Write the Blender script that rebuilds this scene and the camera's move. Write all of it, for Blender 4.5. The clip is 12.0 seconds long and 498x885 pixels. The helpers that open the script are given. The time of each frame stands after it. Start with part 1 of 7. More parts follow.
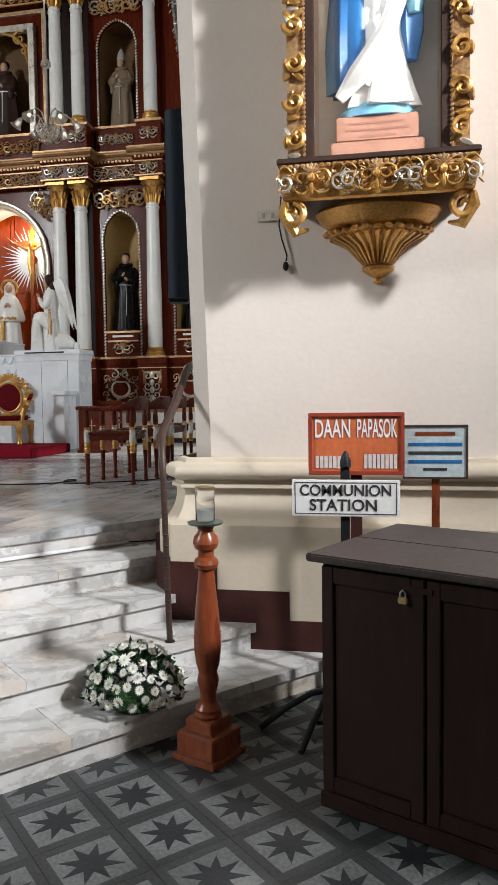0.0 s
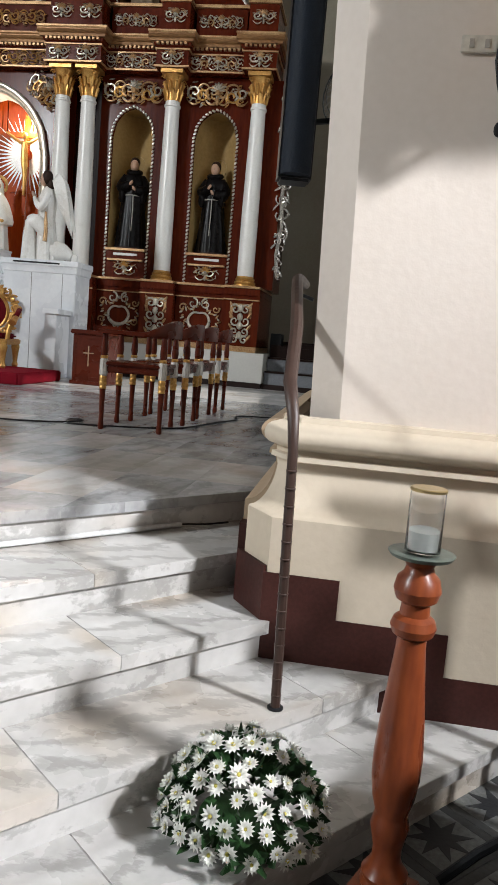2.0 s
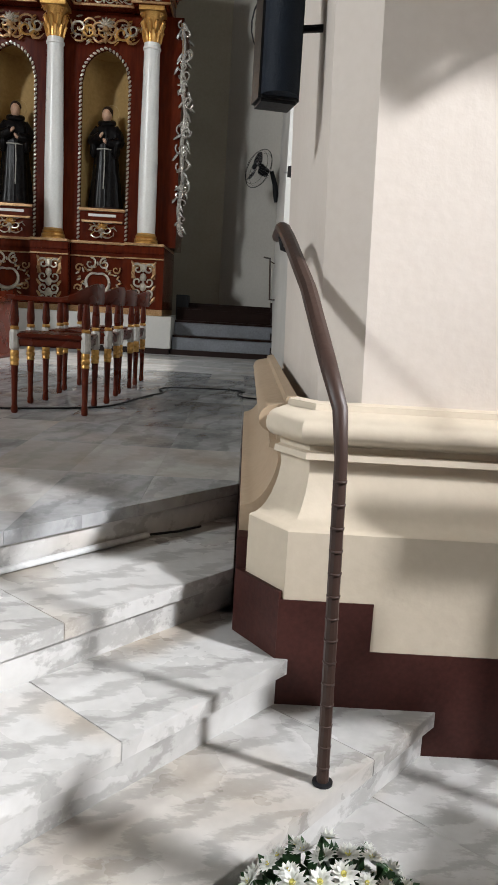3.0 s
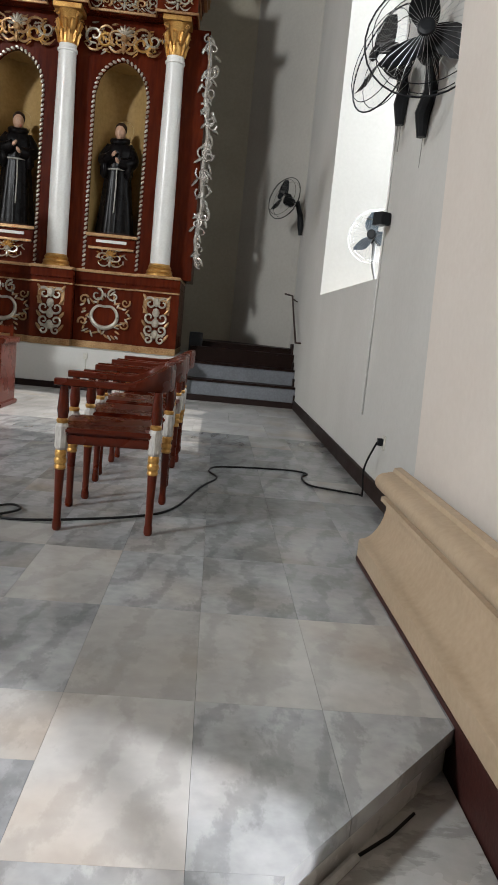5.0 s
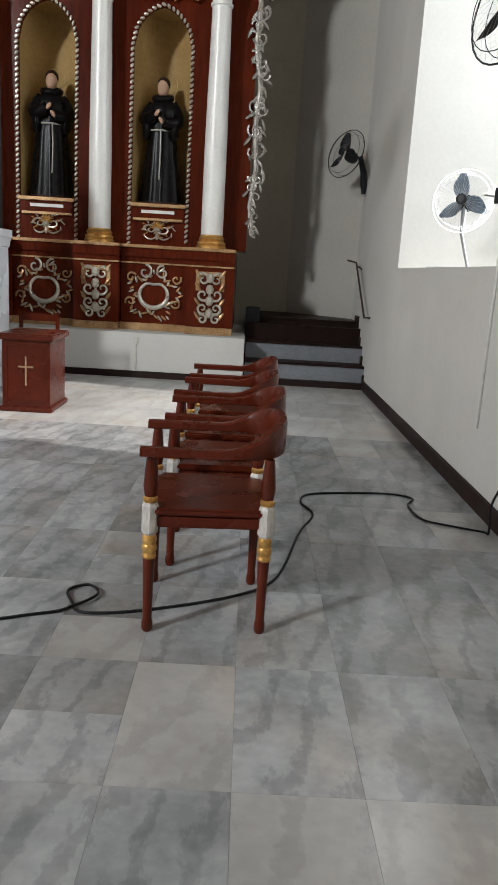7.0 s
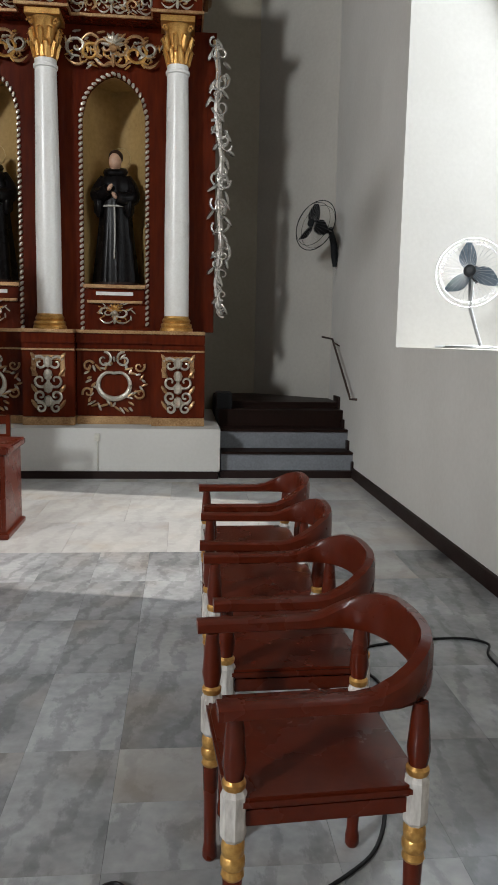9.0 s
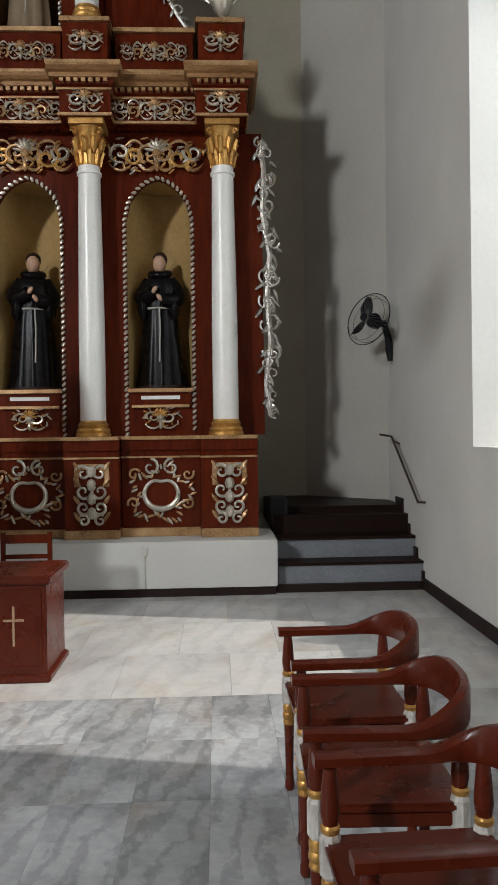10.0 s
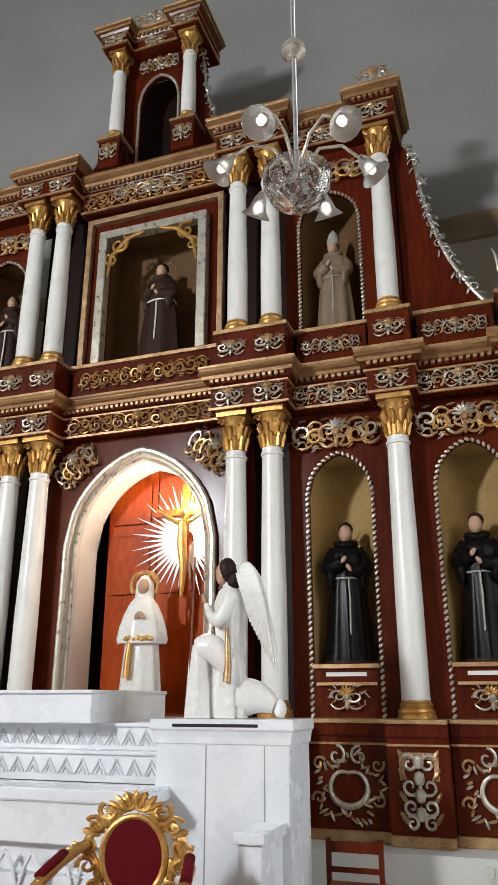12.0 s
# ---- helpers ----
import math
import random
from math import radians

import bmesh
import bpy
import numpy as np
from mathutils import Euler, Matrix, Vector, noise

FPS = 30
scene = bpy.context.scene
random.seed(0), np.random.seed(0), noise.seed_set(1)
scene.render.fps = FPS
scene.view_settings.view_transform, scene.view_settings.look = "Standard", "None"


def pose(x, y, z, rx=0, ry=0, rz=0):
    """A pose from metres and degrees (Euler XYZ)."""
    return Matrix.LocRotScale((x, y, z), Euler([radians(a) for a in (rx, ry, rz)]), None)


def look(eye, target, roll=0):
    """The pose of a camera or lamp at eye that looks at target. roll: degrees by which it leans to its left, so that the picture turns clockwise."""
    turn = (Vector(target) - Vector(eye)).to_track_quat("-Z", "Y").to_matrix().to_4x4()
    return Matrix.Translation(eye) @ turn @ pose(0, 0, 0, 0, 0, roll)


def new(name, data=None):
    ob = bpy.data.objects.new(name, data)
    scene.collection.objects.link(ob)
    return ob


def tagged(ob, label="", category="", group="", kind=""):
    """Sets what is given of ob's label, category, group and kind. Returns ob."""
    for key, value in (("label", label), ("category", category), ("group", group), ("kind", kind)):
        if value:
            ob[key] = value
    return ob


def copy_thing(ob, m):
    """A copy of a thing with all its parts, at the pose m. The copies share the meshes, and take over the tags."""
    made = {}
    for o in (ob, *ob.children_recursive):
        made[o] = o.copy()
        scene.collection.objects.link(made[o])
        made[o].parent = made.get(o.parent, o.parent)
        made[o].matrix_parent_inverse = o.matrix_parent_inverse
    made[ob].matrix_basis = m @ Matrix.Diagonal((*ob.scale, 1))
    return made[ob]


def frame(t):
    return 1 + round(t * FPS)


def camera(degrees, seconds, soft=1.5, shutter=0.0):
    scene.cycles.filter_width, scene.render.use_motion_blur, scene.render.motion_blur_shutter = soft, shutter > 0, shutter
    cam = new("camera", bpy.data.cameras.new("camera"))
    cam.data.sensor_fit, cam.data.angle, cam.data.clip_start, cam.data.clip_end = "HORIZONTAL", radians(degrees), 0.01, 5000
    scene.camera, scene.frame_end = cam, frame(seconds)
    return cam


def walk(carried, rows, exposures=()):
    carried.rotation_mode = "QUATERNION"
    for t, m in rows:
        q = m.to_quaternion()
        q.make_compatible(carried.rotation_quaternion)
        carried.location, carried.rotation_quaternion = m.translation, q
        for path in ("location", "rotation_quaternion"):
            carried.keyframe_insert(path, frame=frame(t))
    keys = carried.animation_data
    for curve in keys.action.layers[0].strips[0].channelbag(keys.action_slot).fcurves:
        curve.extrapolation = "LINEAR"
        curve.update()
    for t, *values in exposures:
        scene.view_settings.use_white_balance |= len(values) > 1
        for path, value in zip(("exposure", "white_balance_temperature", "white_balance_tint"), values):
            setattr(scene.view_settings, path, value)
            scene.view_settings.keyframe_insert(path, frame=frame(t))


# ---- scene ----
cam = camera(37.2, 12.0)
PATH = [
    (0, (0.028, 0.386, 1.632), (-0.35, 2.346, 1.512), -0.8),
    (0.5, (-0.231, 0.781, 1.601), (-0.75, 2.708, 1.467), -1.7),
    (1, (-0.603, 1.051, 1.566), (-1.033, 2.992, 1.351), 4.6),
    (1.5, (-0.779, 1.401, 1.527), (-1.095, 3.36, 1.274), 4.3),
    (2, (-0.986, 1.787, 1.549), (-1.265, 3.75, 1.282), 4.8),
    (2.5, (-1.238, 2.108, 1.535), (-1.359, 4.08, 1.227), 5.8),
    (2.7, (-1.313, 2.215, 1.539), (-1.371, 4.185, 1.198), 4.7),
    (4.5, (-2.063, 3.406, 1.731), (-1.832, 5.36, 1.371), 3.9),
    (5, (-2.232, 3.629, 1.894), (-2.12, 5.603, 1.588), 5.6),
    (5.5, (-2.449, 3.837, 2.001), (-2.271, 5.807, 1.706), 6.6),
    (6, (-2.47, 4.062, 2.059), (-2.208, 6.008, 1.682), 5.0),
    (6.5, (-2.537, 4.328, 2.246), (-2.446, 6.275, 1.798), 3.4),
    (6.7, (-2.575, 4.409, 2.239), (-2.56, 6.357, 1.787), 3.5),
    (8.3, (-2.841, 5.309, 2.358), (-2.716, 7.267, 1.967), 3.0),
    (8.5, (-2.907, 5.441, 2.376), (-2.782, 7.406, 2.026), 2.7),
    (9, (-3.094, 5.689, 2.4), (-2.912, 7.662, 2.129), 1.1),
    (9.5, (-3.129, 6.045, 2.41), (-2.883, 8.021, 2.229), -1.6),
    (9.8, (-3.214, 6.258, 2.466), (-3.031, 8.248, 2.374), -0.9),
    (10, (-3.275, 6.376, 2.508), (-3.188, 8.374, 2.485), -0.8),
    (10.5, (-3.552, 6.478, 2.659), (-3.673, 8.465, 2.85), -0.8),
    (11, (-3.587, 6.579, 2.667), (-3.911, 8.504, 3.105), -1.3),
    (11.5, (-3.603, 6.709, 2.686), (-4.12, 8.555, 3.254), -0.7),
    (12, (-3.618, 6.699, 2.689), (-4.246, 8.481, 3.345), -0.0),
]
EXPOSURES = ((0, -0.55), (1.5, -0.42), (2.5, -0.4), (4.5, -0.3), (5.0, -0.15), (6.5, -0.14), (8.5, -0.22), (9.8, -0.45), (10.5, 0.14), (11.5, 0.05), (12, 0.1))
walk(cam, [(t, look(eye, target, roll)) for t, eye, target, roll in PATH], EXPOSURES)

# ---- world and light ----
world = bpy.data.worlds.new("sky")
scene.world = world
world.use_nodes = True
sky = world.node_tree.nodes.new("ShaderNodeTexSky")
sky.sky_type, sky.sun_disc = "NISHITA", False
sky.sun_elevation, sky.sun_rotation = radians(42), radians(70)
world.node_tree.links.new(sky.outputs[0], world.node_tree.nodes["Background"].inputs[0])
world.node_tree.nodes["Background"].inputs[1].default_value = 0.12


def lamp(name, kind, m, power, colour, size=1.0, size_y=None, angle=None):
    data = bpy.data.lights.new(name, kind)
    data.energy, data.color = power, colour
    if kind == "AREA":
        data.shape, data.size, data.size_y = "RECTANGLE", size, size_y or size
    elif kind == "SUN":
        data.angle = radians(angle)
    else:
        data.shadow_soft_size = size
    ob = new(name, data)
    ob.matrix_world = m
    return ob


lamp("sun", "SUN", look((30, 4, 40), (-1, 11, 2)), 3.0, (1.0, 0.95, 0.88), angle=0.5)
lamp("window_daylight", "AREA", look((0.35, 11.2, 4.9), (-6, 10.6, 1.0)), 180, (0.88, 0.95, 1.0), 3.0, 4.6)
lamp("nave_window_daylight_right", "AREA", look((6.3, 0.68, 7.1), (-1.6, 4.6, 1.2)), 3700, (0.96, 0.965, 1.0), 0.8, 0.9)
lamp("nave_window_daylight_left", "AREA", look((-14.6, -3.0, 9.6), (-4.5, 13.0, 3.0)), 2400, (0.92, 0.965, 1.0), 1.3, 2.0)
lamp("niche_lamp", "POINT", pose(-7.48, 15.28, 5.12), 95, (1.0, 0.86, 0.68), 0.1)

# ---- materials ----


def material(name, colour, rough=0.5, metal=0.0, dark=None, scale=4.0, grain=40.0, bump=0.1, mix=0.5, spread=0.0, stretch=(1, 1, 1), coat=0.0, spec=0.5):
    """Two scales of variation: stains at scale, grain at grain; spread varies piece by piece."""
    m = bpy.data.materials.new(name)
    m.use_nodes = True
    nt = m.node_tree
    n, link = nt.nodes, nt.links.new
    b = n["Principled BSDF"]
    b.inputs["Roughness"].default_value, b.inputs["Metallic"].default_value = rough, metal
    b.inputs["Coat Weight"].default_value, b.inputs["Specular IOR Level"].default_value = coat, spec
    b.inputs["Coat Roughness"].default_value = 0.12
    tc = n.new("ShaderNodeTexCoord")
    mp = n.new("ShaderNodeMapping")
    mp.inputs["Scale"].default_value = stretch
    geo = n.new("ShaderNodeNewGeometry")
    link(geo.outputs["Position"], mp.inputs["Vector"])
    big = n.new("ShaderNodeTexNoise")
    big.inputs["Scale"].default_value, big.inputs["Detail"].default_value = scale, 5
    small = n.new("ShaderNodeTexNoise")
    small.inputs["Scale"].default_value, small.inputs["Detail"].default_value = grain, 3
    link(mp.outputs[0], big.inputs["Vector"])
    link(mp.outputs[0], small.inputs["Vector"])
    ramp = n.new("ShaderNodeValToRGB")
    ramp.color_ramp.elements[0].position, ramp.color_ramp.elements[1].position = 0.35, 0.68
    dark = dark or tuple(c * 0.7 for c in colour)
    ramp.color_ramp.elements[0].color = (*dark, 1)
    ramp.color_ramp.elements[1].color = (*colour, 1)
    add = n.new("ShaderNodeMath")
    add.operation = "MULTIPLY_ADD"
    add.inputs[1].default_value, add.inputs[2].default_value = mix, 0.25
    link(small.outputs["Fac"], add.inputs[0])
    add2 = n.new("ShaderNodeMath")
    add2.operation = "MULTIPLY_ADD"
    add2.inputs[1].default_value = 1 - mix
    link(big.outputs["Fac"], add2.inputs[0])
    link(add.outputs[0], add2.inputs[2])
    sub = n.new("ShaderNodeMath")
    sub.operation = "SUBTRACT"
    sub.inputs[1].default_value = 0.25
    link(add2.outputs[0], sub.inputs[0])
    link(sub.outputs[0], ramp.inputs[0])
    out = ramp.outputs[0]
    if spread:
        info = n.new("ShaderNodeObjectInfo")
        hsv = n.new("ShaderNodeHueSaturation")
        mr = n.new("ShaderNodeMapRange")
        mr.inputs["To Min"].default_value, mr.inputs["To Max"].default_value = 1 - spread, 1 + spread
        link(info.outputs["Random"], mr.inputs[0])
        link(mr.outputs[0], hsv.inputs["Value"])
        link(out, hsv.inputs["Color"])
        out = hsv.outputs[0]
    link(out, b.inputs["Base Color"])
    rr = n.new("ShaderNodeMapRange")
    rr.inputs["To Min"].default_value, rr.inputs["To Max"].default_value = max(0.03, rough - 0.08), min(1, rough + 0.12)
    link(big.outputs["Fac"], rr.inputs[0])
    link(rr.outputs[0], b.inputs["Roughness"])
    if bump:
        bp = n.new("ShaderNodeBump")
        bp.inputs["Strength"].default_value, bp.inputs["Distance"].default_value = bump, 0.01
        link(small.outputs["Fac"], bp.inputs["Height"])
        link(bp.outputs[0], b.inputs["Normal"])
    return m


def marble(name, colour, vein, rough, scale, spread, skew=(1, 1, 1), warm=None, veins=0.3):
    m = material(name, colour, rough, dark=vein, scale=scale, grain=scale * 9, bump=0.02, mix=0.25, spread=spread)
    nt = m.node_tree
    n, link = nt.nodes, nt.links.new
    ramp = [k for k in n if k.type == "VALTORGB"][0]
    wave = n.new("ShaderNodeTexWave")
    wave.inputs["Scale"].default_value, wave.inputs["Distortion"].default_value = 0.5 * scale, 11
    wave.inputs["Detail"].default_value, wave.inputs["Detail Scale"].default_value = 8, 1.3
    wave.inputs["Detail Roughness"].default_value = 0.68
    mp = n.new("ShaderNodeMapping")
    mp.inputs["Scale"].default_value, mp.inputs["Rotation"].default_value = skew, (0.3, 0.2, 0.55)
    info = n.new("ShaderNodeObjectInfo")
    geo = n.new("ShaderNodeNewGeometry")
    shift = n.new("ShaderNodeVectorMath")
    shift.operation = "MULTIPLY_ADD"
    comb = n.new("ShaderNodeCombineXYZ")
    for k in range(3):
        link(info.outputs["Random"], comb.inputs[k])
    shift.inputs[1].default_value = (31, 17, 11)
    link(comb.outputs[0], shift.inputs[0])
    link(geo.outputs["Position"], shift.inputs[2])
    link(shift.outputs[0], mp.inputs["Vector"])
    link(mp.outputs[0], wave.inputs["Vector"])
    for k in n:
        if k.type == "TEX_NOISE":
            link(shift.outputs[0], k.inputs["Vector"])
    vr = n.new("ShaderNodeValToRGB")
    vr.color_ramp.elements[0].position, vr.color_ramp.elements[1].position = 0.0, 0.5
    vr.color_ramp.interpolation = "EASE"
    vr.color_ramp.elements[0].color = (*vein, 1)
    vr.color_ramp.elements[1].color = (1, 1, 1, 1)
    link(wave.outputs["Fac"], vr.inputs[0])
    mul = n.new("ShaderNodeMix")
    mul.data_type, mul.blend_type = "RGBA", "MULTIPLY"
    mul.inputs["Factor"].default_value = veins
    target = [l for l in nt.links if l.to_socket == n["Principled BSDF"].inputs["Base Color"]][0].from_socket
    link(target, mul.inputs["A"])
    link(vr.outputs[0], mul.inputs["B"])
    out = mul.outputs["Result"]
    if warm:
        wn = n.new("ShaderNodeTexNoise")
        wn.inputs["Scale"].default_value = 1.7
        link(shift.outputs[0], wn.inputs["Vector"])
        wr = n.new("ShaderNodeMapRange")
        wr.inputs["From Min"].default_value, wr.inputs["From Max"].default_value = 0.52, 0.75
        link(wn.outputs["Fac"], wr.inputs[0])
        wm = n.new("ShaderNodeMix")
        wm.data_type, wm.blend_type = "RGBA", "MULTIPLY"
        wm.inputs["B"].default_value = (*warm, 1)
        link(wr.outputs[0], wm.inputs["Factor"])
        link(out, wm.inputs["A"])
        out = wm.outputs["Result"]
    link(out, n["Principled BSDF"].inputs["Base Color"])
    return m


def glass(name, tint=(1, 1, 1), rough=0.02):
    m = bpy.data.materials.new(name)
    m.use_nodes = True
    b = m.node_tree.nodes["Principled BSDF"]
    b.inputs["Base Color"].default_value = (*tint, 1)
    b.inputs["Roughness"].default_value, b.inputs["Transmission Weight"].default_value, b.inputs["IOR"].default_value = rough, 1.0, 1.45
    return m


def glow(name, colour, strength):
    m = bpy.data.materials.new(name)
    m.use_nodes = True
    b = m.node_tree.nodes["Principled BSDF"]
    b.inputs["Base Color"].default_value = (*colour, 1)
    b.inputs["Emission Color"].default_value = (*colour, 1)
    b.inputs["Emission Strength"].default_value = strength
    return m


CREAM = material("cream_painted_plaster", (0.70, 0.637, 0.575), 0.75, scale=1.3, grain=30, bump=0.12, dark=(0.64, 0.575, 0.51), mix=0.3, spec=0.25)
# pier paint with the sanctuary side's warm shade mixed into the colour
SHADEDCREAM = material("shaded_beige_plaster", (0.50, 0.385, 0.27), 0.55, scale=2.0, grain=40, bump=0.15, dark=(0.40, 0.30, 0.20), mix=0.35, spec=0.25)
WHITEWALL = material("white_painted_plaster", (0.60, 0.585, 0.55), 0.8, scale=0.9, grain=26, bump=0.1, dark=(0.53, 0.515, 0.48), mix=0.3, spec=0.2)
OCHRE = material("ochre_painted_cornice", (0.27, 0.20, 0.13), 0.7, scale=1.5, grain=30, spec=0.2)
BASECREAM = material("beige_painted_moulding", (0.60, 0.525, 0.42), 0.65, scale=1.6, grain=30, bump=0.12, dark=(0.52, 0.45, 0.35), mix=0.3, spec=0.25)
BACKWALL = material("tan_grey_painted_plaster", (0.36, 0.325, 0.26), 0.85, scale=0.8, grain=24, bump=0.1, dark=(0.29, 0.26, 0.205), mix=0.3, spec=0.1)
# white plaster darkened in its colour, to offset too much fill in the apse corner
DIAGWALL = material("shaded_white_plaster", (0.45, 0.43, 0.385), 0.85, scale=0.8, grain=24, bump=0.1, dark=(0.38, 0.36, 0.32), mix=0.3, spec=0.1)
# white plaster greyed in its colour for the dim light high up
VAULT = material("dimmed_vault_plaster", (0.31, 0.305, 0.30), 0.85, scale=0.7, grain=24, bump=0.1, dark=(0.27, 0.265, 0.26), mix=0.3, spec=0.1)
BROWNPAINT = material("brown_painted_dado", (0.062, 0.020, 0.016), 0.5, scale=5, grain=60, dark=(0.035, 0.012, 0.010), bump=0.1, spec=0.2)
WOOD = material("mahogany", (0.12, 0.0175, 0.0045), 0.2, scale=2.2, grain=22, dark=(0.055, 0.007, 0.0027), bump=0.06, stretch=(1, 1, 0.15), spec=0.16)
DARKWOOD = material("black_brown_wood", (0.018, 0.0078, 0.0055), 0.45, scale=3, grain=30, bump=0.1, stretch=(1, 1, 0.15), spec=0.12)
CHAIRWOOD = material("red_brown_varnished_wood", (0.100, 0.0145, 0.0048), 0.26, scale=4, grain=30, dark=(0.070, 0.0102, 0.0036), bump=0.04, spec=0.28)
POSTWOOD = material("orange_brown_turned_wood", (0.25, 0.062, 0.019), 0.28, scale=5, grain=40, dark=(0.13, 0.028, 0.011), bump=0.05, stretch=(1, 1, 0.25), spec=0.35)
GOLD = material("gold_leaf", (0.74, 0.45, 0.14), 0.32, 0.7, scale=9, grain=70, dark=(0.42, 0.20, 0.05), bump=0.25)
PALEGOLD = material("pale_gilt_moulding", (0.64, 0.42, 0.21), 0.36, 0.5, scale=6, grain=60, dark=(0.27, 0.13, 0.05), bump=0.15)
BROWNGILT = material("brown_gilt_cornice", (0.36, 0.19, 0.075), 0.34, 0.4, scale=5, grain=50, dark=(0.16, 0.07, 0.025), bump=0.12, stretch=(0.3, 1, 1))
BRIGHTSILVER = material("polished_silver_leaf", (0.86, 0.84, 0.80), 0.2, 0.9, scale=12, grain=80, dark=(0.35, 0.32, 0.28), bump=0.3)
SILVER = material("silver_leaf", (0.70, 0.66, 0.58), 0.28, 0.6, scale=9, grain=70, dark=(0.40, 0.35, 0.27), bump=0.25)
WORNWHITE = material("worn_white_paint", (0.68, 0.66, 0.62), 0.5, scale=14, grain=60, dark=(0.30, 0.27, 0.24), bump=0.2, stretch=(1, 1, 0.35))
WHITEPAINT = material("white_gloss_column_paint", (0.80, 0.79, 0.76), 0.28, scale=3, grain=40, dark=(0.70, 0.68, 0.64), bump=0.03)
# niche paint for the upper storey, with the shadow inside put into its colour
NICHESHADE = material("shaded_niche_paint", (0.17, 0.09, 0.035), 0.55, scale=2, grain=20, dark=(0.10, 0.05, 0.02), spec=0.2)
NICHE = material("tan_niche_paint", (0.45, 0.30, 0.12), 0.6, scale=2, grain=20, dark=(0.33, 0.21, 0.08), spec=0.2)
BLACK = material("black_plastic", (0.015, 0.016, 0.018), 0.4, scale=10, grain=90, spec=0.2)
NAVY = material("dark_navy_speaker_cloth", (0.012, 0.018, 0.028), 0.55, scale=20, grain=200, bump=0.3, spec=0.15)
STEPMARBLE = marble("white_step_marble", (0.60, 0.595, 0.58), (0.44, 0.435, 0.42), 0.26, 2.8, 0.1, (0.9, 2.2, 2.6), warm=(0.82, 0.70, 0.57), veins=0.5)
FLOORMARBLE = marble("grey_floor_marble", (0.45, 0.458, 0.462), (0.235, 0.242, 0.248), 0.18, 2.4, 0.2, (1.6, 0.8, 1), warm=(0.96, 0.87, 0.79), veins=0.3)
PALEMARBLE = marble("pale_floor_marble", (0.58, 0.565, 0.54), (0.46, 0.45, 0.44), 0.2, 2.0, 0.1, (1.6, 0.8, 1), warm=(0.95, 0.88, 0.8), veins=0.15)
BEIGEMARBLE = marble("beige_floor_marble", (0.50, 0.49, 0.47), (0.36, 0.35, 0.335), 0.2, 2.0, 0.12, (1.4, 0.8, 1), warm=(0.95, 0.86, 0.78), veins=0.2)
ALTARMARBLE = marble("white_altar_marble", (0.84, 0.85, 0.86), (0.70, 0.72, 0.75), 0.25, 1.6, 0.03, veins=0.12)
GROUT = material("grey_joint", (0.33, 0.32, 0.31), 0.8)
SKIRTING = material("blackish_brown_paint", (0.022, 0.011, 0.009), 0.5, scale=5, grain=60, bump=0.1, spec=0.2)
GREYPAINT = material("grey_painted_stair", (0.22, 0.23, 0.25), 0.5, scale=4, spec=0.2)
CARPET = material("red_carpet", (0.26, 0.010, 0.022), 0.95, scale=6, grain=160, bump=0.5, spec=0.1)
CLEAR = glass("clear_glass")

# ---- mesh helpers ----


def box(bm, x0, x1, y0, y1, z0, z1, mi=0):
    v = [bm.verts.new((x, y, z)) for z in (z0, z1) for x, y in ((x0, y0), (x1, y0), (x1, y1), (x0, y1))]
    for f in ((3, 2, 1, 0), (4, 5, 6, 7), (0, 1, 5, 4), (1, 2, 6, 5), (2, 3, 7, 6), (3, 0, 4, 7)):
        bm.faces.new([v[i] for i in f]).material_index = mi


def prism(bm, pts, z0, z1, mi=0):
    """A polygon (counter-clockwise from above) raised from z0 to z1."""
    a = [bm.verts.new((x, y, z0)) for x, y in pts]
    b = [bm.verts.new((x, y, z1)) for x, y in pts]
    n = len(pts)
    bm.faces.new(a[::-1]).material_index = mi
    bm.faces.new(b).material_index = mi
    for i in range(n):
        bm.faces.new((a[i], a[(i + 1) % n], b[(i + 1) % n], b[i])).material_index = mi


def lathe(bm, prof, seg=24, c=(0, 0, 0), mi=0, sx=1.0, sy=1.0, smooth=True):
    """Turns (radius, height) pairs round a vertical axis."""
    rings = []
    for r, z in prof:
        rings.append([bm.verts.new((c[0] + sx * r * math.cos(2 * math.pi * k / seg), c[1] + sy * r * math.sin(2 * math.pi * k / seg), c[2] + z)) for k in range(seg)])
    for a, b in zip(rings, rings[1:]):
        for k in range(seg):
            f = bm.faces.new((a[k], a[(k + 1) % seg], b[(k + 1) % seg], b[k]))
            f.smooth, f.material_index = smooth, mi
    bm.faces.new(rings[0][::-1]).material_index = mi
    bm.faces.new(rings[-1]).material_index = mi


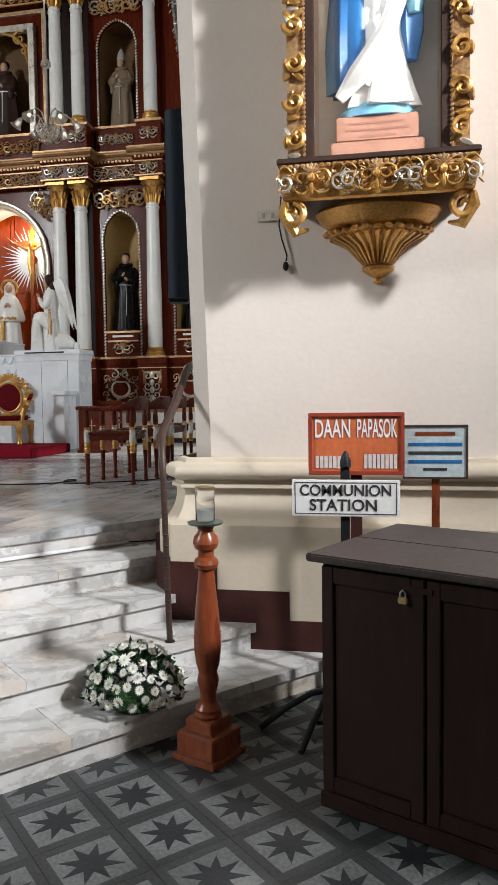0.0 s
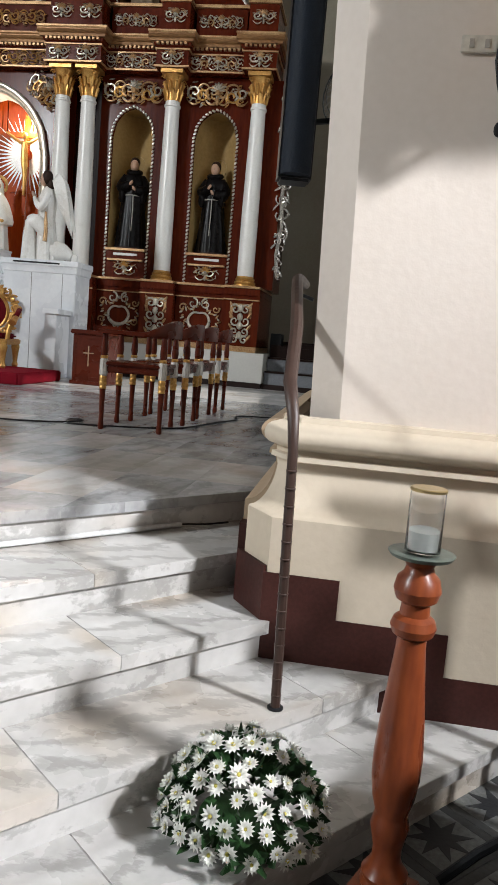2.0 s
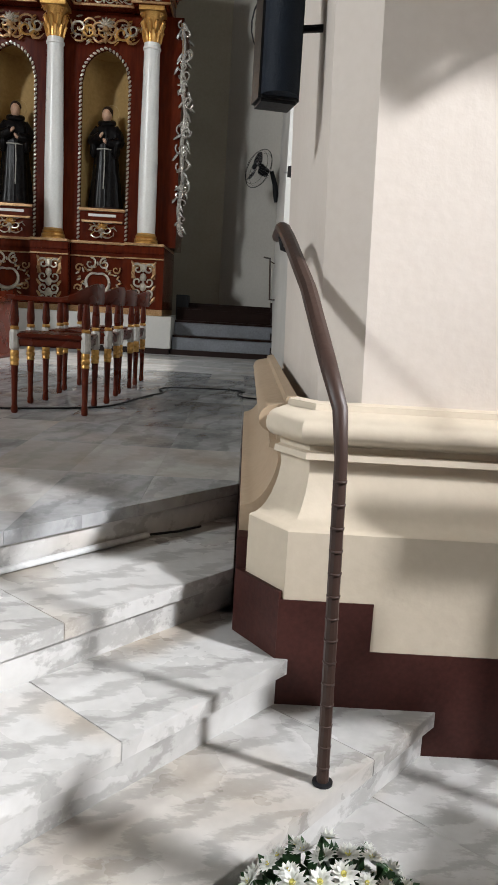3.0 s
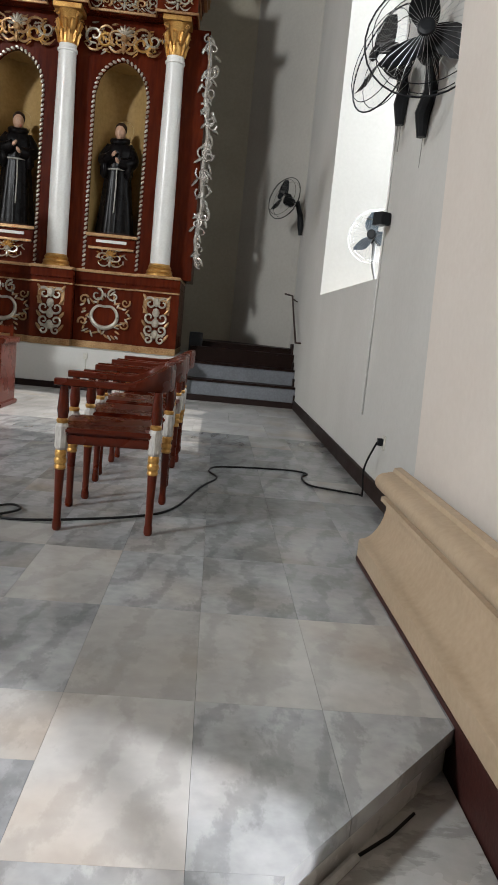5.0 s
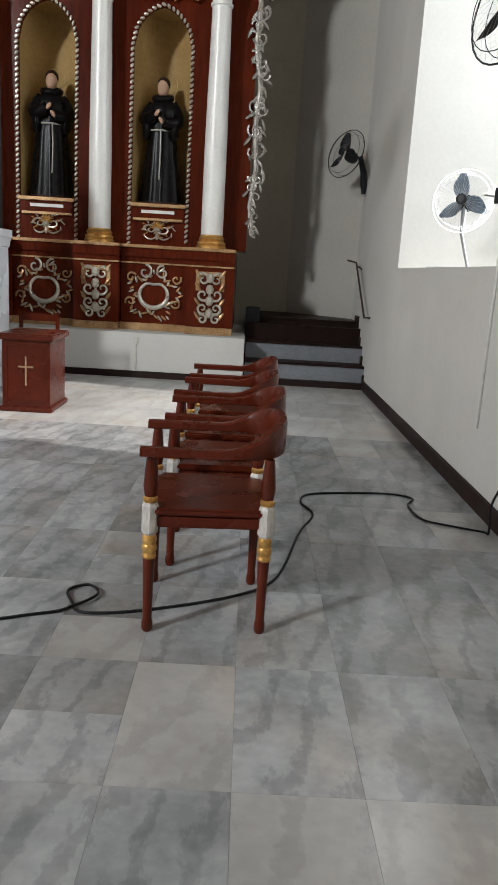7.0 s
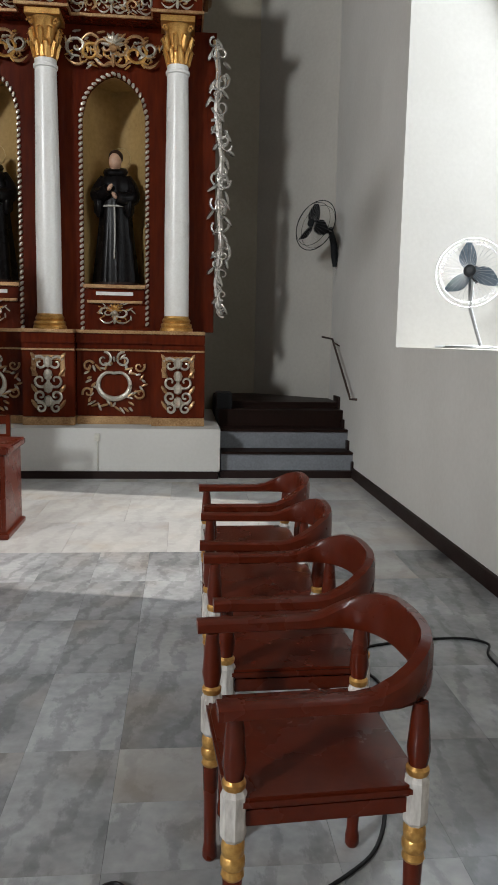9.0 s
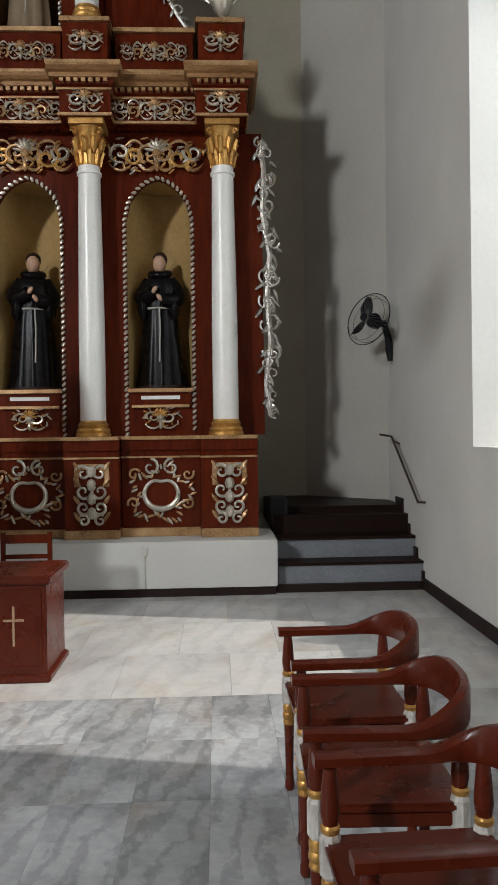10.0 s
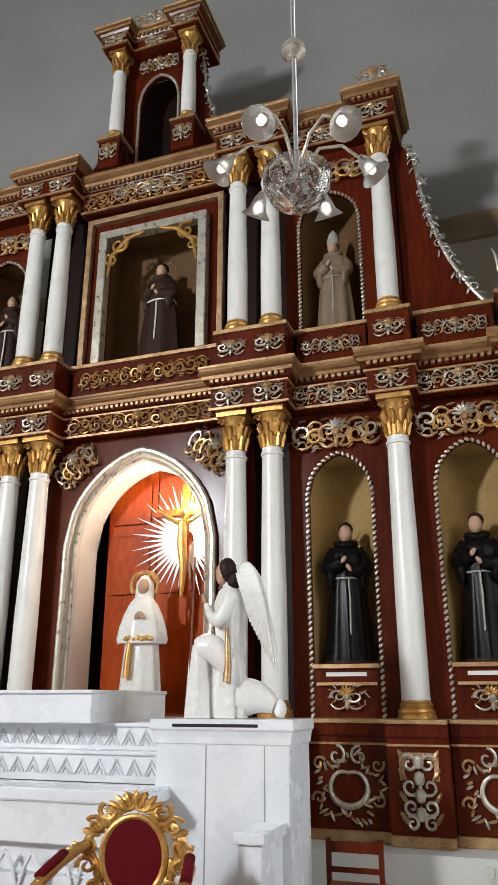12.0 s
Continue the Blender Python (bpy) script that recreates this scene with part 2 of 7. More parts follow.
def tube(bm, pts, r, seg=8, mi=0, flat=1.0):
    """A round bar along points; r is a number or one radius a point."""
    pts = [Vector(p) for p in pts]
    rs = r if isinstance(r, (list, tuple)) else [r] * len(pts)
    rings = []
    side = None
    for i, p in enumerate(pts):
        d = (pts[min(i + 1, len(pts) - 1)] - pts[max(i - 1, 0)]).normalized()
        if side is None:
            side = d.cross(Vector((0, 0, 1)))
            if side.length < 0.05:
                side = d.cross(Vector((0, 1, 0)))
        side = (side - d * side.dot(d)).normalized()
        top = side.cross(d).normalized()
        rings.append([bm.verts.new(p + rs[i] * (math.cos(2 * math.pi * k / seg) * side + flat * math.sin(2 * math.pi * k / seg) * top)) for k in range(seg)])
    for a, b in zip(rings, rings[1:]):
        for k in range(seg):
            f = bm.faces.new((a[k], a[(k + 1) % seg], b[(k + 1) % seg], b[k]))
            f.smooth, f.material_index = True, mi
    bm.faces.new(rings[0][::-1]).material_index = mi
    bm.faces.new(rings[-1]).material_index = mi


def blob(bm, c, rx, ry, rz, mi=0, seg=8, rings=5, tilt=0.0):
    prof = [(math.sin(math.pi * k / rings), -math.cos(math.pi * k / rings)) for k in range(1, rings)]
    vs = []
    q = Euler((0, tilt, 0)).to_matrix()
    for r, z in prof:
        vs.append([bm.verts.new(Vector(c) + q @ Vector((rx * r * math.cos(2 * math.pi * k / seg), ry * r * math.sin(2 * math.pi * k / seg), rz * z))) for k in range(seg)])
    lo, hi = bm.verts.new(Vector(c) + q @ Vector((0, 0, -rz))), bm.verts.new(Vector(c) + q @ Vector((0, 0, rz)))
    for a, b in zip(vs, vs[1:]):
        for k in range(seg):
            f = bm.faces.new((a[k], a[(k + 1) % seg], b[(k + 1) % seg], b[k]))
            f.smooth, f.material_index = True, mi
    for k in range(seg):
        for f in (bm.faces.new((lo, vs[0][(k + 1) % seg], vs[0][k])), bm.faces.new((hi, vs[-1][k], vs[-1][(k + 1) % seg]))):
            f.smooth, f.material_index = True, mi


def sweep(bm, path, prof, mi=0, closed=False, smooth=True, caps=True):
    """Runs a moulding profile of (outward, height) pairs along a path seen from above; outward lies to the right of the way."""
    n = len(path)
    rings = []
    for i in range(n):
        p = Vector(path[i])
        dirs = []
        if i > 0 or closed:
            dirs.append((p - Vector(path[i - 1])).normalized())
        if i < n - 1 or closed:
            dirs.append((Vector(path[(i + 1) % n]) - p).normalized())
        norms = [Vector((d.y, -d.x)) for d in dirs]
        m = sum(norms, Vector((0, 0))).normalized()
        m = m / max(0.3, m.dot(norms[0]))
        rings.append([bm.verts.new((p.x + m.x * o, p.y + m.y * o, z)) for o, z in prof])
    k = len(prof)
    for i in range(n if closed else n - 1):
        a, b = rings[i], rings[(i + 1) % n]
        for j in range(k - 1):
            f = bm.faces.new((a[j], b[j], b[j + 1], a[j + 1]))
            f.smooth, f.material_index = smooth, mi
    if caps and not closed and k > 2:
        bm.faces.new(rings[0]).material_index = mi
        bm.faces.new(rings[-1][::-1]).material_index = mi


def data_of(name, bm, mats, bevel=0.0, sharp=35):
    bmesh.ops.recalc_face_normals(bm, faces=bm.faces)
    if bevel:
        es = [e for e in bm.edges if e.is_manifold and e.calc_face_angle(0) > 0.6]
        bmesh.ops.bevel(bm, geom=es, offset=bevel, segments=2, affect="EDGES", clamp_overlap=True)
    for e in bm.edges:
        if e.is_manifold and e.calc_face_angle(0) > radians(sharp):
            e.smooth = False
    me = bpy.data.meshes.new(name)
    bm.to_mesh(me)
    bm.free()
    for m in mats if isinstance(mats, (list, tuple)) else [mats]:
        me.materials.append(m)
    return me


def part(name, bm, mats, parent=None, label="", bevel=0.0, weld=False, sharp=35):
    if weld:
        bmesh.ops.remove_doubles(bm, verts=bm.verts[:], dist=0.0004)
    ob = new(name, data_of(name, bm, mats, bevel, sharp))
    ob.parent = parent
    return tagged(ob, label)


def setting(name, bm, mats, label, category, bevel=0.0):
    return tagged(part(name, bm, mats, None, label, bevel), "", category, "", "structure")


def thing(name, label, category, at=(0, 0, 0), rz=0.0, group=""):
    ob = new(name)
    ob.matrix_world = pose(*at, 0, 0, rz)
    return tagged(ob, label, category, group)


def put(name, data, parent, at, rx=0, ry=0, rz=0, scale=(1, 1, 1)):
    """One more object on shared mesh data."""
    ob = new(name, data)
    ob.parent = parent
    ob.matrix_basis = pose(*at, rx, ry, rz) @ Matrix.Diagonal((*scale, 1))
    return ob


B = bmesh.new

# ---- the large structure ----
ZP = 0.78        # sanctuary floor over the nave floor
RISE = ZP / 5
NX, NY = -0.75, 0.6614   # the way up the steps
LINES = (3.215, 3.60, 3.965, 4.355, 4.80)  # distance of each nosing along that way
WALL = -1.02     # inner face of the sanctuary's side wall


def on_line(d, x):
    return (d - NX * x) / NY


def step_outline(d):
    """Outline of one step: diagonal beside the pier, then square across the nave; its back lies under the floor."""
    xt = -3.4 - 0.6 * (d - 3.215)
    yt = on_line(d, xt)
    end = -0.2 if d < 3.3 else min(0.6, (d - NY * 4.64) / NX)
    if d > 4.1:
        end = -1.43
    return [(-16, yt), (xt, yt), (end, on_line(d, end)), (end, 5.9), (-16, 5.9)]


bm = B()
box(bm, -17, 5.5, -9, 4.9, -0.15, -0.012)
setting("floor_nave", bm, GROUT, "dark bedding under patterned cement floor tiles", "floor")

bm = B()
box(bm, -16.2, -1.0, 5.9, 17.2, 0.3, ZP - 0.012)
setting("floor_sanctuary", bm, GROUT, "joints under grey veined marble floor slabs", "floor")

# right wall of the sanctuary with its deep window
W0, W1, WZ0, WZ1, WT = 9.46, 12.8, 2.37, 7.4, 1.15
bm = B()
x0, x1 = WALL, WALL + WT
box(bm, x0, x1, 7.2, W0, ZP, 9.3)
box(bm, x0, x1, W1, 16.0, ZP, 9.3)
box(bm, x0, x1, W0, W1, ZP, WZ0)
box(bm, x0, x1, W0, W1, WZ1, 9.3)
box(bm, x0, x1, 7.2, 16.0, 9.6, 15.6)
setting("wall_east", bm, WHITEWALL, "white painted plaster wall with a deep window", "wall")
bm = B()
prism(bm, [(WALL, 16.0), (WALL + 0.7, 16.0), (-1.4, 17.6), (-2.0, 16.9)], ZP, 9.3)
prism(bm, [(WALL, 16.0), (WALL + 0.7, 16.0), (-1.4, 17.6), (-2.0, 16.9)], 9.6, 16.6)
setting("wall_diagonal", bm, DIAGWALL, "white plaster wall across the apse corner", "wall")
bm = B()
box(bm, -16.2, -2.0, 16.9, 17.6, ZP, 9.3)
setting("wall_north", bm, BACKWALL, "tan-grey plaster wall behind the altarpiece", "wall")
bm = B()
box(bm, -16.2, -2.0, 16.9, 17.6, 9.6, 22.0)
setting("wall_north_upper", bm, VAULT, "plaster wall above the cornice, dimness put into its colour", "wall")
bm = B()
box(bm, -16.8, -16.2, 5.9, 17.6, ZP, 19.0)
setting("wall_west", bm, WHITEWALL, "white plaster wall closing the sanctuary", "wall")
bm = B()
sweep(bm, [(-16.2, 16.9), (-2.0, 16.9), (WALL, 16.0), (WALL, 4.9)], [(0, 9.28), (0.06, 9.3), (0.08, 9.4), (0.2, 9.54), (0.22, 9.62), (0, 9.62)])
setting("cornice", bm, OCHRE, "ochre painted cornice round the apse", "cornice")
bm = B()
sweep(bm, [(-16.2, 16.9), (-2.0, 16.9), (WALL, 16.0), (WALL, 7.25)], [(0.022, 0.78), (0.022, 0.9), (0, 0.905)])
setting("baseboard", bm, SKIRTING, "blackish brown painted skirting", "skirting")
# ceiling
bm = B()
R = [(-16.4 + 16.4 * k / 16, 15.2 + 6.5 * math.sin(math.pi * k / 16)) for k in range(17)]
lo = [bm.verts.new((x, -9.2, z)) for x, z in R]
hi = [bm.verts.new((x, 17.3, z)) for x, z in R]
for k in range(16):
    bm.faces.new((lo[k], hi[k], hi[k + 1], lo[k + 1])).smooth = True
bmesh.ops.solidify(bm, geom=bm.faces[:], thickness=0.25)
setting("ceiling", bm, VAULT, "white plaster barrel vault, dimness put into its colour", "ceiling")
# nave walls behind the camera
# unseen east wall; its opening is added and sized to crop the lamp's beam
bm = B()
box(bm, 5.2, 5.6, -9.2, 8.0, -0.1, 5.95)
box(bm, 5.2, 5.6, -9.2, 0.6, 5.95, 7.6)
box(bm, 5.2, 5.6, 1.5, 8.0, 5.95, 7.6)
box(bm, 5.2, 5.6, -9.2, 8.0, 7.6, 15.6)
setting("wall_nave_east", bm, CREAM, "cream plaster wall of the nave", "wall")
bm = B()
box(bm, -16.8, -16.2, -9.2, 5.9, -0.1, 8.4)
box(bm, -16.8, -16.2, -9.2, -4.2, 8.4, 11.6)
box(bm, -16.8, -16.2, -1.8, 5.9, 8.4, 11.6)
box(bm, -16.8, -16.2, -9.2, 5.9, 11.6, 19.0)
setting("wall_nave_west", bm, CREAM, "cream plaster wall of the nave", "wall")
bm = B()
box(bm, -16.8, 5.6, -9.6, -9.2, -0.1, 22.0)
setting("wall_nave_south", bm, CREAM, "cream plaster wall at the end of the nave", "wall")
bm = B()
box(bm, 0.0, 5.6, -9.6, 17.6, 15.4, 15.7)
setting("ceiling_aisle", bm, CREAM, "cream plaster aisle ceiling", "ceiling")

# the pier between nave and sanctuary
bm = B()
foot = [(-1.18, 7.25), (-1.18, 4.9), (-1.05, 4.76), (2.2, 4.76), (2.2, 7.25)]
rings = []
for z, lean in ((0, 0.0), (1.27, 0.0), (4.2, 0.08), (15.5, 0.08)):
    rings.append([bm.verts.new((x - (lean if x < 0 else 0), y, z)) for x, y in foot])
for a, b in zip(rings, rings[1:]):
    for k in range(5):
        bm.faces.new((a[k], a[(k + 1) % 5], b[(k + 1) % 5], b[k]))
bm.faces.new(rings[0][::-1])
bm.faces.new(rings[-1])
pier = setting("pier", bm, CREAM, "cream painted plaster pier with a moulded base", "pier")
prof = [(0.0, 1.275), (0.035, 1.27), (0.04, 1.25), (0.058, 1.246)] + [(0.075 + 0.05 * math.sin(a), 1.195 + 0.046 * math.cos(a)) for a in [math.pi * k / 8 for k in range(9)]]
prof += [(0.06, 1.14), (0.06, 1.122), (0.082, 1.118), (0.084, 1.098), (0.056, 1.09), (0.05, 1.06)]
prof += [(0.165 - 0.115 * math.cos(a), 1.06 - 0.17 * math.sin(a) ** 1.3) for a in [math.pi / 2 * k / 8 for k in range(1, 9)]]
prof += [(0.17, 0.885), (0.17, 0.0)]
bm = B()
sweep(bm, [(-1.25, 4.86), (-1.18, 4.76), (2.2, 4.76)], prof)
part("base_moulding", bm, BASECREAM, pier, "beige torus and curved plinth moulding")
# same moulding round the side; its darker colour stands in for shade
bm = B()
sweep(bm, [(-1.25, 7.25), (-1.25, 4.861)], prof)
part("base_moulding", bm, SHADEDCREAM, pier, "beige plinth moulding along the sanctuary, shade put into its colour")
# painted dado: brown, its top in steps that follow the stairs
bm = B()
y = 4.586
outline = [(-1.283, 0.0), (2.2, 0.0), (2.2, 0.18), (-0.12, 0.18), (-0.12, 0.335), (-0.555, 0.335), (-0.555, 0.505), (-0.985, 0.505), (-0.985, 0.665), (-1.283, 0.665)]
fr = [bm.verts.new((x, y, z)) for x, z in outline]
bk = [bm.verts.new((x, 4.68, z)) for x, z in outline]
bm.faces.new(fr)
bm.faces.new(bk[::-1])
for k in range(len(outline)):
    bm.faces.new((fr[k], bk[k], bk[(k + 1) % len(outline)], fr[(k + 1) % len(outline)]))
part("painted_dado", bm, BROWNPAINT, pier, "dark brown painted dado in steps")
bm = B()
prism(bm, [(-1.284, 4.585), (-1.2, 4.7), (-1.36, 4.9), (-1.424, 4.785)], 0.3, 0.69)
part("painted_dado", bm, BROWNPAINT, pier)
bm = B()
box(bm, -1.424, -1.3, 4.786, 7.25, 0.3, 0.80)
part("painted_dado", bm, BROWNPAINT, pier)

# the steps
for k, d in enumerate(LINES):
    z = RISE * (k + 1)
    poly = step_outline(d)
    bm = B()
    prism(bm, step_outline(d + 0.025), max(0, z - RISE), z - 0.055)
    st = setting("step", bm, STEPMARBLE, "veined white marble step with a thick tread", "step")
    if k == 4:
        continue
    # tread slabs along the nosing, each its own piece
    xt = poly[1][0]
    back = LINES[k + 1] + 0.06 if k < 4 else None
    ends = [poly[2][0] + 0.0]
    random.seed(20 + k)
    x = ends[0] - random.uniform(0.25, 0.5)
    while x > xt + 0.3:
        ends.append(x)
        x -= random.uniform(0.5, 0.75)
    ends.append(xt)
    g = 0.0003
    for a, b in zip(ends, ends[1:]):
        bm = B()
        f0, f1 = (b + g, on_line(d, b + g)), (a - g, on_line(d, a - g))
        depth = (back - d) if back else 0.62
        q1, q0 = (f1[0] + NX * depth, f1[1] + NY * depth), (f0[0] + NX * depth, f0[1] + NY * depth)
        pts = [f0, f1, q1, q0]
        if a == ends[0]:
            # run on to the pier
            pts = [f0, f1, (f1[0], max(f1[1], 4.9 if k < 3 else 5.9)), (q1[0], max(q1[1], 4.9 if k < 3 else 5.9)), q0] if f1[0] > q1[0] else pts
        prism(bm, pts, z - 0.055 + 0.001, z)
        part("tread_slab", bm, STEPMARBLE, st, bevel=0.0018)
    bm = B()
    yt = poly[1][1]
    prism(bm, [(-16, yt), (xt - g, yt), (xt - g + NX * 0.5, yt + 0.45), (-16, yt + 0.45)], z - 0.054, z)
    part("tread_slab", bm, STEPMARBLE, st)


def clip(pts, nx, ny, d):
    """Keeps of a polygon what lies on the far side of the line nx*x + ny*y = d."""
    out = []
    for i, p in enumerate(pts):
        q = pts[(i + 1) % len(pts)]
        a, b = nx * p[0] + ny * p[1] - d, nx * q[0] + ny * q[1] - d
        if a >= 0:
            out.append(p)
        if a * b < 0:
            t = a / (a - b)
            out.append((p[0] + t * (q[0] - p[0]), p[1] + t * (q[1] - p[1])))
    return out


# ---- back stair beside the altarpiece ----
bm = B()
box(bm, -2.64, WALL, 14.36, 16.9, ZP, 0.865)
stair = setting("back_stair", bm, SKIRTING, "grey painted stair with dark treads beside the altarpiece", "stair")
for y0, y1, z0, z1, mt in ((14.42, 14.74, 0.865, 1.09, GREYPAINT), (14.74, 15.06, 1.09, 1.325, GREYPAINT), (15.06, 15.36, 1.325, 1.54, DARKWOOD), (15.36, 15.8, 1.54, 1.62, DARKWOOD)):
    bm = B()
    box(bm, -2.62, WALL, y0, 16.95, z0, z1 - 0.03)
    part("riser", bm, mt, stair)
    bm = B()
    box(bm, -2.62, WALL - 0.001, y0 - 0.025, 16.95, z1 - 0.03 + 0.001, z1)
    part("tread", bm, DARKWOOD, stair, bevel=0.005)
bm = B()
for y0, z in ((14.36, 0.98), (14.62, 1.2), (14.94, 1.43), (15.25, 1.7)):
    box(bm, WALL - 0.024, WALL, y0, y0 + 0.33, z - 0.22, z)
part("stair_skirting", bm, SKIRTING, stair)

# ---- the altarpiece ----
XC = -8.065
FACE = 15.12
alt = thing("altarpiece", "tall mahogany altarpiece with white columns and gilt carving", "altarpiece")


def arch_curve(x0, x1, spring, apex, n=14):
    c, h = (x0 + x1) / 2, (x1 - x0) / 2
    out = []
    for k in range(n + 1):
        u = -1 + 2 * k / n
        a = abs(u)
        out.append((c + h * u, spring + (apex - spring) * (0.84 * math.sqrt(max(0, 1 - a * a)) + 0.16 * (1 - a))))
    return out


def arch_panel(bm, x0, x1, z0, z1, ax0, ax1, az0, spring, apex, y0, y1, mi=0):
    """A panel with an arched opening from az0 up, cut through it from y0 (front) to y1."""
    zb = az0 if az0 > z0 else z0
    line = [(x0, zb), (ax0, zb)] + arch_curve(ax0, ax1, spring, apex) + [(ax1, zb), (x1, zb), (x1, z1), (x0, z1)]
    fr = [bm.verts.new((x, y0, z)) for x, z in line]
    bk = [bm.verts.new((x, y1, z)) for x, z in line]
    bm.faces.new(fr).material_index = mi
    bm.faces.new(bk[::-1]).material_index = mi
    for k in range(len(line)):
        bm.faces.new((fr[k], bk[k], bk[(k + 1) % len(line)], fr[(k + 1) % len(line)])).material_index = mi


def rope(bm, pts, r, beads, mi=0):
    """A beaded rope along points in the xz plane."""
    pts = [Vector(p) for p in pts]
    total = sum((b - a).length for a, b in zip(pts, pts[1:]))
    step, run = total / beads, 0.0
    for a, b in zip(pts, pts[1:]):
        l = (b - a).length
        while run < l:
            p = a + (b - a) * (run / l)
            d = (b - a).normalized()
            ang = math.atan2(d.x, d.z)
            blob(bm, p, r, r, step * 0.52, mi, 6, 4, ang + 0.75)
            run += step
        run -= l


def spiral(bm, cx, cz, r, turns, start, w, y=0.0, sgn=1, mi=0, n=16):
    pts, rs = [], []
    for k in range(n + 1):
        t = k / n
        a = start + sgn * turns * 2 * math.pi * t
        rr = r * (1 - 0.82 * t)
        pts.append((cx + rr * math.cos(a), y - 0.012 * math.sin(t * 3), cz + rr * math.sin(a)))
        rs.append(w * (1 - 0.45 * t))
    tube(bm, pts, rs, 5, mi)


def carving(name, w, h, mats, seed, crown=True, dense=1.0):
    """Symmetric scroll and leaf carving, w by h about the origin, in the xz plane."""
    rnd = random.Random(seed)
    bm = B()
    n = max(1, round(w / h * 0.9 * dense))
    for s in (-1, 1):
        for k in range(n):
            cx = s * w / 2 * (k + 0.6) / n
            r = h * 0.30 * rnd.uniform(0.8, 1.1)
            up = 1 if k % 2 == 0 else -1
            spiral(bm, cx, up * h * 0.08, r, 1.2, rnd.uniform(0, 6), h * 0.055, -0.02, s * up, k % len(mats))
            for j in range(18):
                a = rnd.uniform(0, 6.28)
                rr = r * rnd.uniform(0.75, 1.5)
                blob(bm, (cx + rr * math.cos(a) * 0.9, -0.02, max(-h / 2, min(h / 2, up * h * 0.08 + rr * math.sin(a)))), h * rnd.uniform(0.025, 0.04), h * 0.05, h * rnd.uniform(0.06, 0.15), (k + j) % len(mats), 5, 4, a + rnd.uniform(-0.8, 0.8))
            tube(bm, [(cx + s * r * (2 * u - 1), -0.015 - 0.04 * u * (1 - u), -up * h * (0.22 + 0.85 * u * (1 - u))) for u in [j / 7 for j in range(8)]], [h * 0.012, h * 0.025, h * 0.04, h * 0.048, h * 0.048, h * 0.04, h * 0.025, h * 0.012], 5, 0)
    if crown:
        for k in range(7):
            a = math.pi * (k + 0.5) / 7
            blob(bm, (0.16 * h * math.cos(a), -0.03, 0.1 * h + 0.26 * h * math.sin(a)), h * 0.055, h * 0.07, h * 0.17, len(mats) - 1, 5, 4, math.pi / 2 - a)
        blob(bm, (0, -0.04, 0.05 * h), h * 0.12, h * 0.12, h * 0.13, 0, 7, 5)
        blob(bm, (0, -0.03, -0.28 * h), h * 0.07, h * 0.08, h * 0.2, 0, 6, 4)
    return data_of(name, bm, mats)


CARVE_LONG = carving("scroll_carving", 0.95, 0.30, [SILVER, PALEGOLD], 3)
CARVE_MID = carving("scroll_carving", 0.95, 0.44, [PALEGOLD, GOLD, SILVER], 5, dense=1.3)
CARVE_SQ = carving("rosette_carving", 0.34, 0.3, [SILVER, PALEGOLD], 8)
CARVE_TALL = carving("pendant_carving", 0.3, 0.34, [SILVER, GOLD], 11)
CARVE_WIDE = carving("frieze_carving", 2.1, 0.3, [GOLD, PALEGOLD], 12)

# white pedestal of the whole
bm = B()
box(bm, 2 * XC + 2.64, -2.64, 14.27, 16.9, 0.872, 1.372)
part("pedestal", bm, WHITEWALL, alt, "white painted masonry pedestal", bevel=0.008)
bm = B()
box(bm, 2 * XC + 2.66, -2.66, 14.29, 16.9, ZP, 0.872)
part("plinth", bm, SKIRTING, alt, "blackish brown painted plinth")

COLS = (-3.165, -4.68, -6.18, -6.65)


def mirrored(x):
    return (x, 2 * XC - x)


